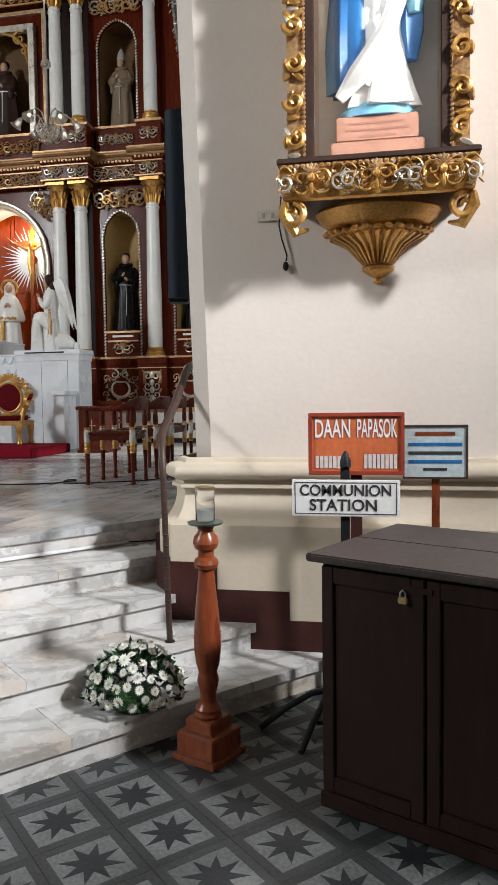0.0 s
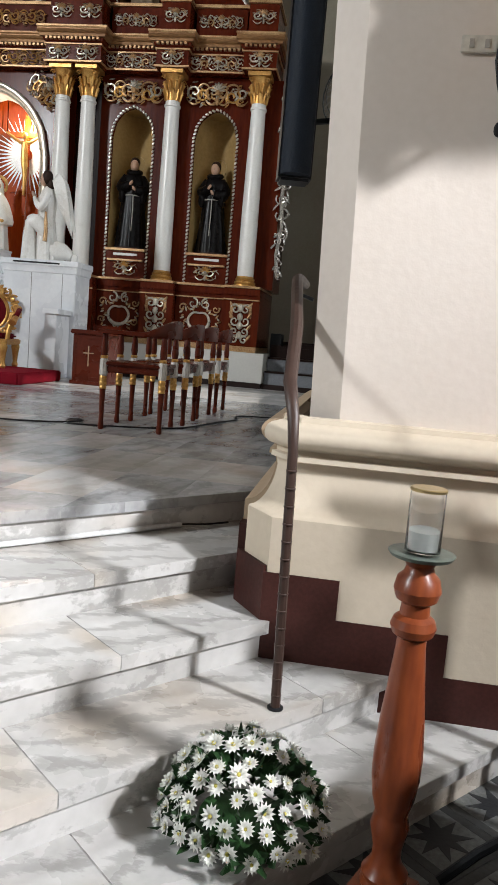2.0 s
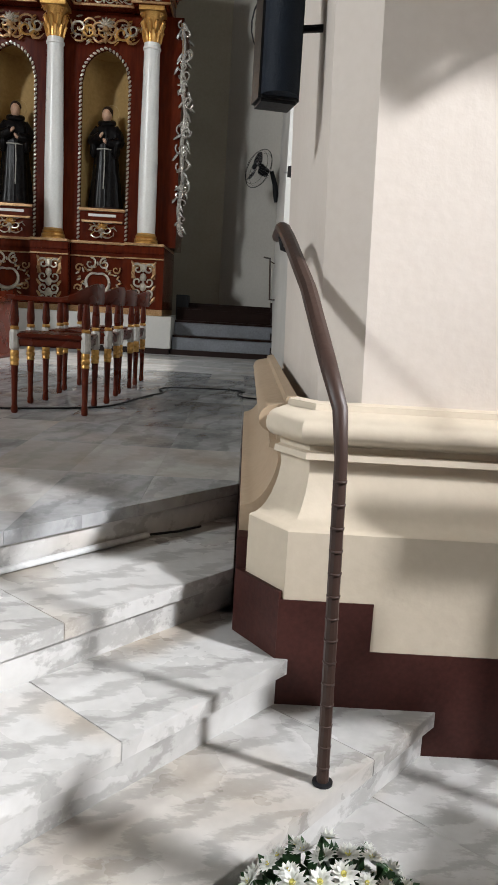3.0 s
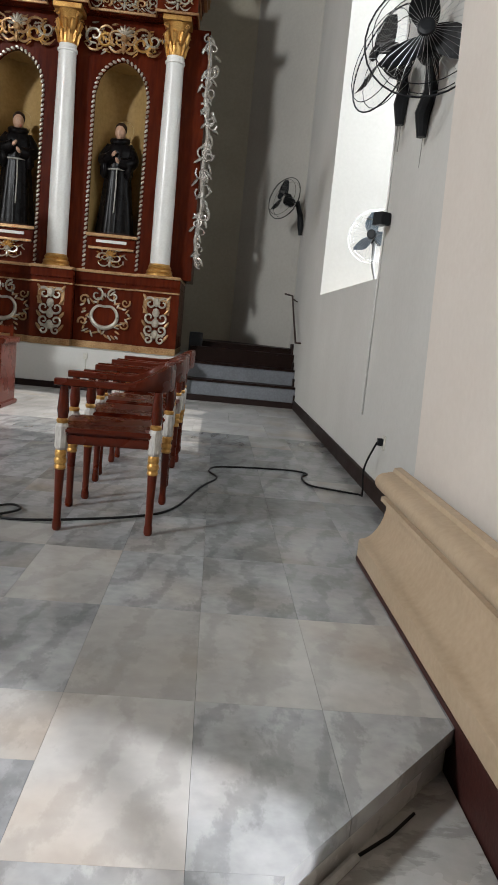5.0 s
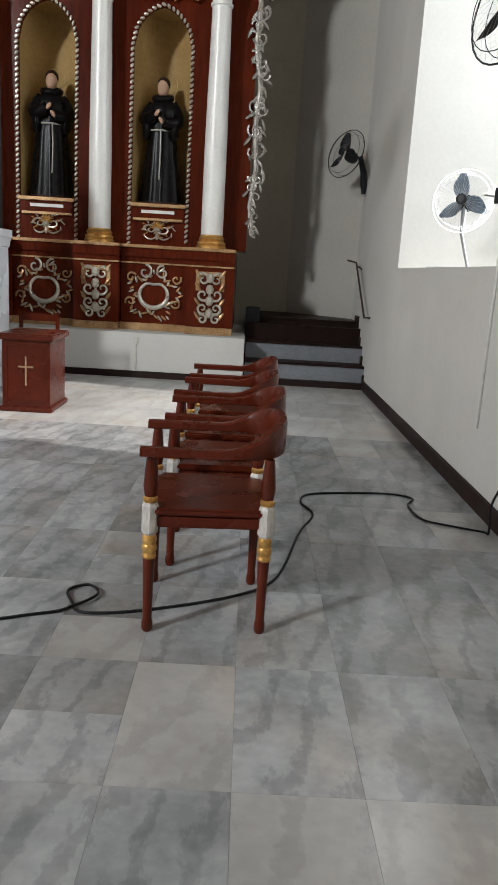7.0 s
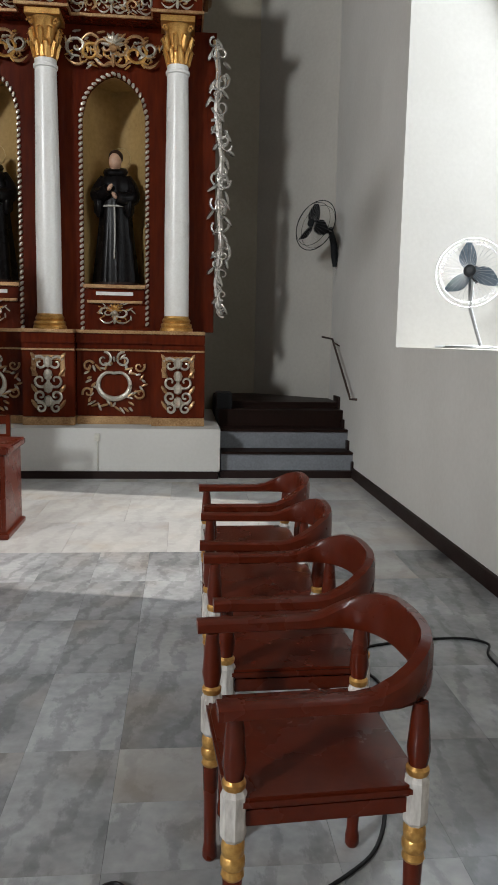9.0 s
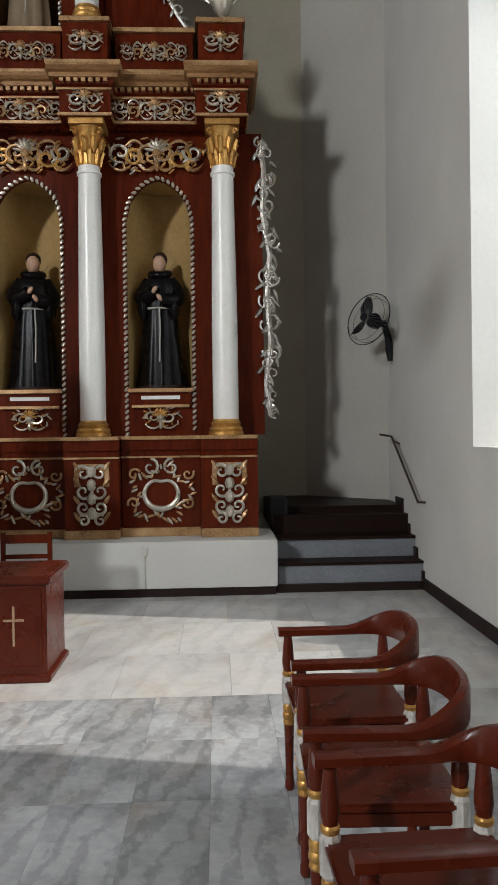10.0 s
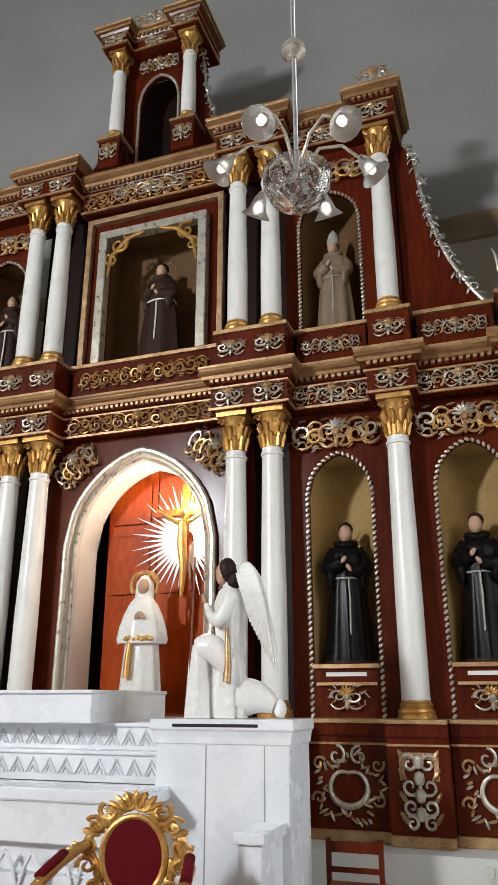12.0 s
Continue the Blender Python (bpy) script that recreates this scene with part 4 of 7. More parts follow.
for (o0, i0), (o1, i1) in zip(rng, rng[1:]):
    v = [bm.verts.new(p) for p in ((o0[0], FACE - 0.08, o0[1]), (o1[0], FACE - 0.08, o1[1]), (i1[0], FACE + 0.02, i1[1]), (i0[0], FACE + 0.02, i0[1]), (i0[0], FACE + 0.46, i0[1]), (i1[0], FACE + 0.46, i1[1]))]
    bm.faces.new((v[0], v[1], v[2], v[3]))
    bm.faces.new((v[3], v[2], v[5], v[4]))
part("arch_reveal", bm, CREAM, alt, "cream painted arch reveal", weld=True)
bm = B()
tube(bm, [(AX0, FACE - 0.09, 2.5)] + [(a, FACE - 0.09, b) for a, b in cur] + [(AX1, FACE - 0.09, 2.5)], 0.05, 10)
tube(bm, [(AX0 + 0.1, FACE - 0.05, 2.5)] + [(a, FACE - 0.05, b) for a, b in arch_curve(AX0 + 0.1, AX1 - 0.1, ASP, AAP - 0.1, 24)] + [(AX1 - 0.1, FACE - 0.05, 2.5)], 0.022, 8)
part("arch_moulding", bm, SILVER, alt, "white and silver rounded arch moulding")
for s in (-1, 1):
    put("scroll_carving", CARVE_MID, alt, (XC + s * 0.98, FACE - 0.09, 5.7), 0, s * 38, 0, (0.62, 1, 1.0))


def folds(bm, prof, c, n=28, amp=0.08, freq=9, mi=0, sx=1.0, sy=1.0, seed=0, top=True):
    """Draped cloth: a turned body whose radius ripples into folds."""
    rnd = random.Random(seed)
    ph = [rnd.uniform(0, 6.28) for _ in range(3)]
    rings = []
    h = prof[-1][1] - prof[0][1]
    for r, z in prof:
        w = amp * (1 - 0.75 * (z - prof[0][1]) / h)
        ring = []
        for k in range(n):
            a = 2 * math.pi * k / n
            q = r * (1 + w * math.sin(freq * a + ph[0]) + 0.5 * w * math.sin((freq + 4) * a + ph[1] + 2 * z))
            ring.append(bm.verts.new((c[0] + sx * q * math.cos(a), c[1] + sy * q * math.sin(a), c[2] + z)))
        rings.append(ring)
    for a, b in zip(rings, rings[1:]):
        for k in range(n):
            f = bm.faces.new((a[k], a[(k + 1) % n], b[(k + 1) % n], b[k]))
            f.smooth, f.material_index = True, mi
    bm.faces.new(rings[0][::-1]).material_index = mi
    bm.faces.new(rings[-1]).material_index = mi


def ribbon(bm, pts, wide, tall, mi=0):
    """A bar of oblong section along points; wide lies level, tall upright."""
    pts = [Vector(p) for p in pts]
    rings = []
    for i, p in enumerate(pts):
        d = pts[min(i + 1, len(pts) - 1)] - pts[max(i - 1, 0)]
        side = Vector((d.y, -d.x, 0)).normalized() * wide[i] / 2
        up = Vector((0, 0, tall[i] / 2))
        c = 0.7
        rings.append([bm.verts.new(p + q) for q in (side * c - up, side - up * c, side + up * c, side * c + up, -side * c + up, -side + up * c, -side - up * c, -side * c - up)])
    for a, b in zip(rings, rings[1:]):
        for k in range(8):
            f = bm.faces.new((a[k], a[(k + 1) % 8], b[(k + 1) % 8], b[k]))
            f.smooth, f.material_index = True, mi
    bm.faces.new(rings[0][::-1]).material_index = mi
    bm.faces.new(rings[-1]).material_index = mi


# ---- more materials ----
HABIT = material("black_painted_habit", (0.006, 0.0048, 0.0048), 0.26, scale=8, grain=40, spec=0.09)
BROWNHABIT = material("brown_painted_habit", (0.04, 0.02, 0.014), 0.4, scale=8, grain=40, spec=0.15)
SKIN = material("painted_flesh", (0.55, 0.33, 0.22), 0.45, scale=12, grain=50)
CORD = material("grey_cord", (0.42, 0.40, 0.36), 0.7, scale=20, grain=100)
STATUEWHITE = material("ivory_painted_statue", (0.82, 0.81, 0.78), 0.26, scale=6, grain=40, dark=(0.72, 0.69, 0.64), bump=0.04)
BLUEROBE = material("blue_painted_robe", (0.008, 0.15, 0.38), 0.4, scale=6, grain=40, dark=(0.005, 0.09, 0.27))
PALEBLUE = material("pale_blue_paint", (0.20, 0.50, 0.68), 0.4, scale=6, grain=40)
HAIR = material("dark_brown_hair", (0.03, 0.014, 0.009), 0.5, scale=14, grain=60, spec=0.2)
DOORWOOD = material("orange_varnished_door", (0.44, 0.075, 0.006), 0.3, scale=3, grain=25, dark=(0.30, 0.036, 0.003), stretch=(1, 1, 0.2), spec=0.08)
PETAL = material("white_petals", (0.82, 0.83, 0.78), 0.6, scale=20, grain=90, bump=0.1)
POLLEN = material("yellow_flower_centre", (0.62, 0.55, 0.12), 0.7)
LEAF = material("dark_green_leaves", (0.022, 0.07, 0.018), 0.5, scale=14, grain=60, dark=(0.01, 0.03, 0.01), spec=0.3)
WAX = material("white_candle_wax", (0.75, 0.80, 0.78), 0.5)
ORANGE = material("orange_sign_paint", (0.62, 0.15, 0.05), 0.5, scale=6)
REDFRAME = material("red_brown_sign_frame", (0.34, 0.05, 0.025), 0.45)
SIGNWHITE = material("white_sign_face", (0.78, 0.77, 0.75), 0.4, scale=6, dark=(0.68, 0.68, 0.67))
SIGNBLUE = material("pale_blue_sign_face", (0.52, 0.61, 0.62), 0.35, scale=6)
BRASS = material("dull_brass", (0.55, 0.42, 0.2), 0.35, 0.9, scale=12)
STEEL = material("bare_steel", (0.55, 0.55, 0.55), 0.3, 0.9, scale=12)
PLINTHPINK = material("pink_painted_plinth", (0.47, 0.235, 0.155), 0.5, scale=7, grain=40)
PLINTHINK = material("faded_inscription", (0.34, 0.15, 0.10), 0.6)
CROSSPAINT = material("tan_cross_inlay", (0.42, 0.27, 0.16), 0.5)
CABWOOD = material("dark_brown_cabinet_paint", (0.026, 0.013, 0.010), 0.42, scale=3, grain=26, dark=(0.014, 0.007, 0.005), bump=0.12, stretch=(1, 1, 0.2), spec=0.16)
VELVET = material("dark_red_velvet", (0.13, 0.006, 0.010), 0.85, scale=8, grain=150, bump=0.3, spec=0.1)
RAILWOOD = material("dark_handrail_wood", (0.055, 0.032, 0.025), 0.4, scale=6, stretch=(1, 1, 0.3), spec=0.3)
CABLE = material("black_cable_rubber", (0.012, 0.012, 0.013), 0.5, spec=0.2)
IVORY = material("ivory_plastic", (0.66, 0.63, 0.55), 0.4)
TILEPALE = material("pale_cement_tile", (0.155, 0.165, 0.165), 0.45, scale=3, grain=60, dark=(0.07, 0.073, 0.07), spread=0.12, spec=0.25)
TILEGREY = material("grey_cement_band", (0.05, 0.053, 0.054), 0.45, scale=3, grain=60, dark=(0.027, 0.028, 0.028), spread=0.12, spec=0.25)
TILEDARK = material("dark_cement_star", (0.026, 0.028, 0.031), 0.45, scale=5, grain=60, spec=0.25)
FANBLADE = material("grey_blue_fan_blade", (0.20, 0.25, 0.30), 0.25, scale=8)
LAMPGLASS = glass("frosted_lamp_glass", (0.9, 0.9, 0.9), 0.35)
BULB = glow("lit_bulb", (1.0, 0.93, 0.8), 1.2)
RAYGLOW = material("bright_silver_rays", (0.9, 0.88, 0.84), 0.4, 0.1, scale=9)

# ---- chairs in a row ----


def leg_profile(h):
    return [(0.017, 0), (0.024, 0.012), (0.023, 0.04), (0.019, 0.06), (0.021, 0.2), (0.025, 0.32)]


def make_chair():
    ch = thing("armchair", "red-brown varnished wooden armchair with white and gold leg bands", "chair", (-2.73, 7.60, ZP), 4, "row of armchairs")
    for x in (-0.25, 0.215):
        for y in (-0.245, 0.245):
            bm = B()
            lathe(bm, leg_profile(0), 12)
            leg = part("leg", bm, CHAIRWOOD, ch)
            leg.location = (x, y, 0)
            bm = B()
            lathe(bm, [(0.026, 0.32), (0.030, 0.328), (0.026, 0.345), (0.031, 0.355), (0.031, 0.372), (0.026, 0.38), (0.029, 0.39), (0.029, 0.41), (0.025, 0.42)], 12)
            part("gold_ring", bm, GOLD, leg, "gilt turned ring")
            bm = B()
            lathe(bm, [(0.027, 0.555), (0.03, 0.562), (0.03, 0.572), (0.024, 0.58)], 12)
            part("gold_ring", bm, GOLD, leg, "gilt turned ring")
            bm = B()
            lathe(bm, [(0.025, 0.42), (0.033, 0.432), (0.033, 0.54), (0.026, 0.555)], 8, smooth=False)
            part("white_band", bm, WORNWHITE, leg, "worn white painted block")
            bm = B()
            lathe(bm, [(0.024, 0.58), (0.03, 0.62), (0.024, 0.70), (0.019, 0.745)], 12)
            part("arm_post", bm, CHAIRWOOD, leg)
    bm = B()
    box(bm, -0.27, 0.235, -0.27, 0.27, 0.505, 0.535)
    box(bm, -0.255, 0.22, -0.255, 0.255, 0.45, 0.505)
    part("seat", bm, CHAIRWOOD, ch, "wide wooden seat", 0.008)
    pts, wd, tl = [], [], []
    for k in range(33):
        u = -1 + 2 * k / 32
        a = abs(u)
        s = 1 if u > 0 else -1
        if a > 0.5:
            t = (a - 0.5) / 0.5
            x, y = 0.09 - 0.385 * t, s * 0.262
        else:
            th = a / 0.5 * math.pi / 2
            x, y = 0.09 + 0.19 * math.cos(th) ** 0.8, s * 0.262 * math.sin(th) ** 0.75
        rise = max(0.0, 1 - (a / 0.52) ** 2.2)
        pts.append((x, y, 0.762 + 0.055 * rise))
        wd.append(0.062 - 0.026 * rise)
        tl.append(0.036 + 0.105 * rise)
    bm = B()
    ribbon(bm, pts, wd, tl)
    part("arm_rail", bm, CHAIRWOOD, ch, "curved arm and crest rail")
    return ch


chair = make_chair()
for k, (x, y, r) in enumerate(((-2.70, 8.29, 2), (-2.71, 8.98, -2), (-2.69, 9.7, 1))):
    copy_thing(chair, pose(x, y, ZP, 0, 0, r))

# ---- nave: candle post ----
post = thing("candle_post", "turned orange-brown wooden candle post on a square base", "candle stand", (-0.795, 3.59, 0), -25)
post.scale = (0.84, 0.84, 0.985)
bm = B()
box(bm, -0.145, 0.145, -0.145, 0.145, 0, 0.03)
box(bm, -0.125, 0.125, -0.125, 0.125, 0.03, 0.13)
box(bm, -0.09, 0.09, -0.09, 0.09, 0.13, 0.19)
part("square_base", bm, POSTWOOD, post, "stepped square base", 0.006)
bm = B()
lathe(bm, [(0.07, 0.19), (0.075, 0.2), (0.068, 0.215), (0.072, 0.23), (0.055, 0.25), (0.045, 0.27), (0.044, 0.30), (0.052, 0.33), (0.06, 0.36), (0.052, 0.39), (0.05, 0.40), (0.064, 0.44), (0.073, 0.50), (0.074, 0.56), (0.066, 0.66), (0.054, 0.76), (0.044, 0.85), (0.043, 0.875), (0.06, 0.885), (0.068, 0.905), (0.06, 0.925), (0.044, 0.935), (0.042, 0.965), (0.06, 0.975), (0.07, 1.0), (0.062, 1.03), (0.045, 1.045), (0.04, 1.06), (0.05, 1.075)], 24)
part("turned_shaft", bm, POSTWOOD, post, "turned baluster shaft")
bm = B()
lathe(bm, [(0.03, 1.076), (0.09, 1.085), (0.098, 1.095), (0.09, 1.097), (0.03, 1.09)], 24)
part("drip_tray", bm, material("green_tin", (0.16, 0.2, 0.17), 0.4, 0.6), post, "greenish metal tray")
bm = B()
lathe(bm, [(0.048, 1.098), (0.052, 1.10), (0.052, 1.255), (0.049, 1.255), (0.049, 1.104), (0.0485, 1.103)], 24)
part("candle_glass", bm, CLEAR, post, "clear glass cylinder")
bm = B()
lathe(bm, [(0.053, 1.25), (0.054, 1.256), (0.05, 1.258)], 24)
part("glass_rim", bm, BRASS, post, "gilt rim")
bm = B()
lathe(bm, [(0.046, 1.105), (0.046, 1.15), (0.02, 1.155)], 20)
part("candle", bm, WAX, post, "short white candle")

# ---- nave: flower arrangement ----
fl = thing("flower_arrangement", "low mound of white daisies and dark green leaves on the step", "flowers", (-1.19, 3.71, RISE))
fl.scale = (0.88, 0.88, 0.93)
rnd = random.Random(7)
bm = B()
lathe(bm, [(0.12, 0), (0.15, 0.03), (0.14, 0.08), (0.05, 0.1)], 16)
part("basket", bm, LEAF, fl)
bm = B()
for k in range(420):
    a, e = rnd.uniform(0, 6.28), math.acos(rnd.uniform(0.02, 1))
    r = rnd.uniform(0.75, 1.02)
    c = Vector((0.245 * r * math.sin(e) * math.cos(a), 0.22 * r * math.sin(e) * math.sin(a), 0.05 + 0.24 * r * math.cos(e)))
    d = Vector((math.sin(e) * math.cos(a), math.sin(e) * math.sin(a), math.cos(e) * 0.5)).normalized()
    side = d.cross(Vector((rnd.uniform(-1, 1), rnd.uniform(-1, 1), rnd.uniform(-1, 1)))).normalized()
    l, w = rnd.uniform(0.035, 0.075), rnd.uniform(0.012, 0.024)
    n = d.cross(side) * w * 0.4
    v = [bm.verts.new(c), bm.verts.new(c + d * l * 0.5 + side * w + n), bm.verts.new(c + d * l), bm.verts.new(c + d * l * 0.5 - side * w + n)]
    bm.faces.new((v[0], v[1], v[2]))
    bm.faces.new((v[0], v[2], v[3]))
tagged(part("foliage", bm, LEAF, fl, "dense dark green leaves"), kind="stuff")
bm = B()
for ring, (n, l, lift) in enumerate(((13, 1.0, 0.12), (10, 0.7, 0.35), (6, 0.42, 0.6))):
    for k in range(n):
        a = 2 * math.pi * (k + 0.5 * ring) / n
        w = 0.16 if ring < 2 else 0.12
        d, s = Vector((math.cos(a), math.sin(a), 0)), Vector((-math.sin(a), math.cos(a), 0))
        v = [bm.verts.new(d * 0.08 + Vector((0, 0, 0.02))), bm.verts.new(d * l * 0.6 + s * w + Vector((0, 0, lift * 0.6))), bm.verts.new(d * l + Vector((0, 0, lift))), bm.verts.new(d * l * 0.6 - s * w + Vector((0, 0, lift * 0.6)))]
        bm.faces.new(v)
blob(bm, (0, 0, 0.12), 0.2, 0.2, 0.16, 1, 8, 4)
DAISY = data_of("daisy", bm, [PETAL, POLLEN])
spots = []
tries = 0
while len(spots) < 120 and tries < 5000:
    tries += 1
    a, e = rnd.uniform(0, 6.28), math.acos(rnd.uniform(0.05, 1))
    d = Vector((math.sin(e) * math.cos(a), math.sin(e) * math.sin(a), math.cos(e)))
    if all((d - q).length > 0.2 for q in spots):
        spots.append(d)
for d in spots:
    s = rnd.uniform(0.026, 0.04)
    c = Vector((0.265 * d.x, 0.235 * d.y, 0.06 + 0.265 * d.z)) * rnd.uniform(0.96, 1.06)
    q = (d + Vector((rnd.uniform(-0.3, 0.3), rnd.uniform(-0.3, 0.3), rnd.uniform(-0.2, 0.3)))).to_track_quat("Z", "Y")
    ob = new("daisy", DAISY)
    ob.parent = fl
    ob.matrix_basis = Matrix.LocRotScale(c, q, (s, s, s))

# ---- nave: cabinet ----
cab = thing("cabinet", "dark brown wooden cabinet with panelled doors and a worn top", "cabinet", (-0.24, 3.215, 0), -26)
bm = B()
box(bm, 0, 1.3, 0.012, 0.72, 0.06, 1.0)
part("body", bm, CABWOOD, cab, bevel=0.004)
bm = B()
box(bm, 0.03, 1.27, 0.05, 0.7, 0, 0.06)
part("plinth", bm, CABWOOD, cab)
bm = B()
box(bm, -0.045, 1.345, -0.045, 0.36, 1.001, 1.033)
box(bm, -0.045, 1.345, 0.363, 0.76, 1.001, 1.033)
part("top", bm, material("worn_grey_brown_top", (0.06, 0.048, 0.044), 0.45, scale=4, grain=50, dark=(0.03, 0.022, 0.02), spec=0.3), cab, "worn grey-brown top boards", 0.006)
for k in range(3):
    x0 = 0.008 + 0.43 * k
    bm = B()
    box(bm, x0 + 0.051, x0 + 0.369, 0.0, 0.011, 0.161, 0.919)
    door = part("door", bm, CABWOOD, cab, "panelled door", 0.003)
    for tag, xa, xb, za, zb in (("stile", 0, 0.05, 0.1, 0.985), ("stile", 0.37, 0.42, 0.1, 0.985), ("rail", 0.0505, 0.3695, 0.92, 0.985), ("rail", 0.0505, 0.3695, 0.1, 0.16)):
        bm = B()
        box(bm, x0 + xa, x0 + xb, -0.012, 0.011, za, zb)
        part(tag, bm, CABWOOD, door, "", 0.003)
bm = B()
box(bm, 0.0, 1.3, -0.02, 0.011, 0.03, 0.095)
part("bottom_rail", bm, CABWOOD, cab, bevel=0.006)
bm = B()
box(bm, 0.335, 0.371, -0.032, -0.016, 0.892, 0.916)
lock = part("padlock", bm, BRASS, cab, "small dull brass padlock", 0.004)
bm = B()
tube(bm, [(0.343, -0.024, 0.915), (0.343, -0.024, 0.932), (0.353, -0.024, 0.941), (0.363, -0.024, 0.932), (0.363, -0.024, 0.915)], 0.0035, 7)
part("shackle", bm, STEEL, lock)
bm = B()
box(bm, 0.34, 0.46, -0.017, -0.0125, 0.935, 0.955)
part("hasp", bm, CABWOOD, cab, "dark painted metal hasp")

# ---- nave: signs ----


def words(text, size, m, mat, parent, name="lettering", spacing=1.0, depth=0.001):
    cu = bpy.data.curves.new(name, "FONT")
    cu.body, cu.size, cu.align_x, cu.align_y, cu.extrude, cu.offset = text, size, "CENTER", "CENTER", depth, size * 0.012
    cu.space_character = spacing
    tmp = bpy.data.objects.new(name, cu)
    scene.collection.objects.link(tmp)
    me = bpy.data.meshes.new_from_object(tmp.evaluated_get(bpy.context.evaluated_depsgraph_get()))
    bpy.data.objects.remove(tmp)
    me.materials.append(mat)
    ob = new(name, me)
    ob.parent = parent
    ob.matrix_basis = m
    return ob


INK = material("black_letter_paint", (0.03, 0.03, 0.035), 0.5)
SALMON = material("pale_letter_panel", (0.72, 0.66, 0.62), 0.5)
sg = thing("direction_sign", "orange framed direction sign with white lettering on a post", "sign", (-0.155, 4.30, -0.03), 0)
bm = B()
box(bm, -0.245, 0.245, 0, 0.02, 1.265, 1.565)
part("board", bm, ORANGE, sg, "orange sign board")
bm = B()
for a in ((-0.25, 0.25, 1.25, 1.272), (-0.25, 0.25, 1.556, 1.578), (-0.25, -0.23, 1.272, 1.556), (0.23, 0.25, 1.272, 1.556)):
    box(bm, a[0], a[1], -0.012, 0.024, a[2], a[3])
part("frame", bm, REDFRAME, sg, "red-brown frame", 0.003)
bm = B()
box(bm, -0.03, 0.03, 0.022, 0.05, 0.03, 1.25)
part("post", bm, BROWNPAINT, sg)
words("DAAN", 0.135, pose(-0.122, -0.003, 1.49, 90, 0, 0) @ Matrix.Diagonal((0.5, 1, 1, 1)), SIGNWHITE, sg)
words("PAPASOK", 0.135, pose(0.108, -0.003, 1.49, 90, 0, 0) @ Matrix.Diagonal((0.36, 1, 1, 1)), SIGNWHITE, sg)
for x0, x1, z0, z1 in ((-0.215, -0.03, 1.285, 1.35), (0.04, 0.215, 1.285, 1.36)):
    bm = B()
    n = 6 if z1 > 1.4 else 8
    for k in range(n):
        w = (x1 - x0) / n
        box(bm, x0 + k * w + w * 0.12, x0 + (k + 1) * w - w * 0.12, -0.004, -0.001, z0, z1)
    part("lettering_bars", bm, SIGNWHITE if z1 > 1.4 else SALMON, sg)
sg = thing("communion_sign", "white communion station sign with black lettering on a post", "sign", (-0.20, 4.10, 0), 0)
bm = B()
box(bm, -0.27, 0.27, 0, 0.018, 1.03, 1.215)
part("board", bm, SIGNWHITE, sg, "white board", 0.003)
bm = B()
for a in ((-0.255, 0.255, 1.042, 1.046), (-0.255, 0.255, 1.199, 1.203), (-0.255, -0.251, 1.046, 1.199), (0.251, 0.255, 1.046, 1.199)):
    box(bm, a[0], a[1], -0.002, 0.001, a[2], a[3])
part("border_line", bm, INK, sg)
words("COMMUNION", 0.078, pose(0.0, -0.002, 1.16, 90, 0, 0) @ Matrix.Diagonal((0.92, 1, 1, 1)), INK, sg)
words("STATION", 0.082, pose(-0.01, -0.002, 1.085, 90, 0, 0) @ Matrix.Diagonal((1.0, 1, 1, 1)), INK, sg)
bm = B()
box(bm, -0.025, 0.02, 0.019, 0.045, 0, 1.3)
lathe(bm, [(0.03, 1.28), (0.028, 1.31), (0.012, 1.35), (0.003, 1.36)], 10, (0, 0.03, 0))
part("post", bm, BLACK, sg, "black post with a pointed cap")
bm = B()
box(bm, -0.14, 0.14, -0.12, 0.16, 0, 0.02)
part("foot", bm, BLACK, sg)
sg = thing("notice_sign", "pale blue notice board with printed lines on a post", "sign", (0.25, 4.32, -0.04), 0)
bm = B()
box(bm, -0.16, 0.16, 0, 0.012, 1.245, 1.515)
part("board", bm, SIGNBLUE, sg, "pale blue notice")
bm = B()
for a in ((-0.165, 0.165, 1.24, 1.25), (-0.165, 0.165, 1.51, 1.52), (-0.165, -0.155, 1.25, 1.51), (0.155, 0.165, 1.25, 1.51)):
    box(bm, a[0], a[1], -0.006, 0.014, a[2], a[3])
part("frame", bm, RAILWOOD, sg)
for z, h, w, mt in ((1.475, 0.02, 0.2, POSTWOOD), (1.42, 0.016, 0.27, BLUEROBE), (1.375, 0.016, 0.27, INK), (1.33, 0.016, 0.27, BLUEROBE), (1.29, 0.014, 0.12, INK)):
    bm = B()
    box(bm, -w / 2, w / 2, -0.003, -0.001, z - h / 2, z + h / 2)
    part("lettering_bar", bm, mt, sg)
bm = B()
box(bm, -0.015, 0.025, 0.014, 0.04, 0.04, 1.24)
part("post", bm, POSTWOOD, sg)
# black stool leg behind the post, half hidden by the cabinet
st = thing("black_stand_foot", "black curved metal stand foot on the floor beside the cabinet", "stand", (-0.25, 4.0, 0), 0)
for a in (200, 250, 320):
    bm = B()
    c, s = math.cos(radians(a)), math.sin(radians(a))
    tube(bm, [(0, 0, 0.18), (c * 0.12, s * 0.12, 0.17), (c * 0.26, s * 0.26, 0.1), (c * 0.38, s * 0.38, 0.016)], 0.016, 8)
    part("foot", bm, BLACK, st)
bm = B()
tube(bm, [(0, 0, 0.14), (0, 0, 0.32)], 0.02, 10)
part("stem", bm, BLACK, st)

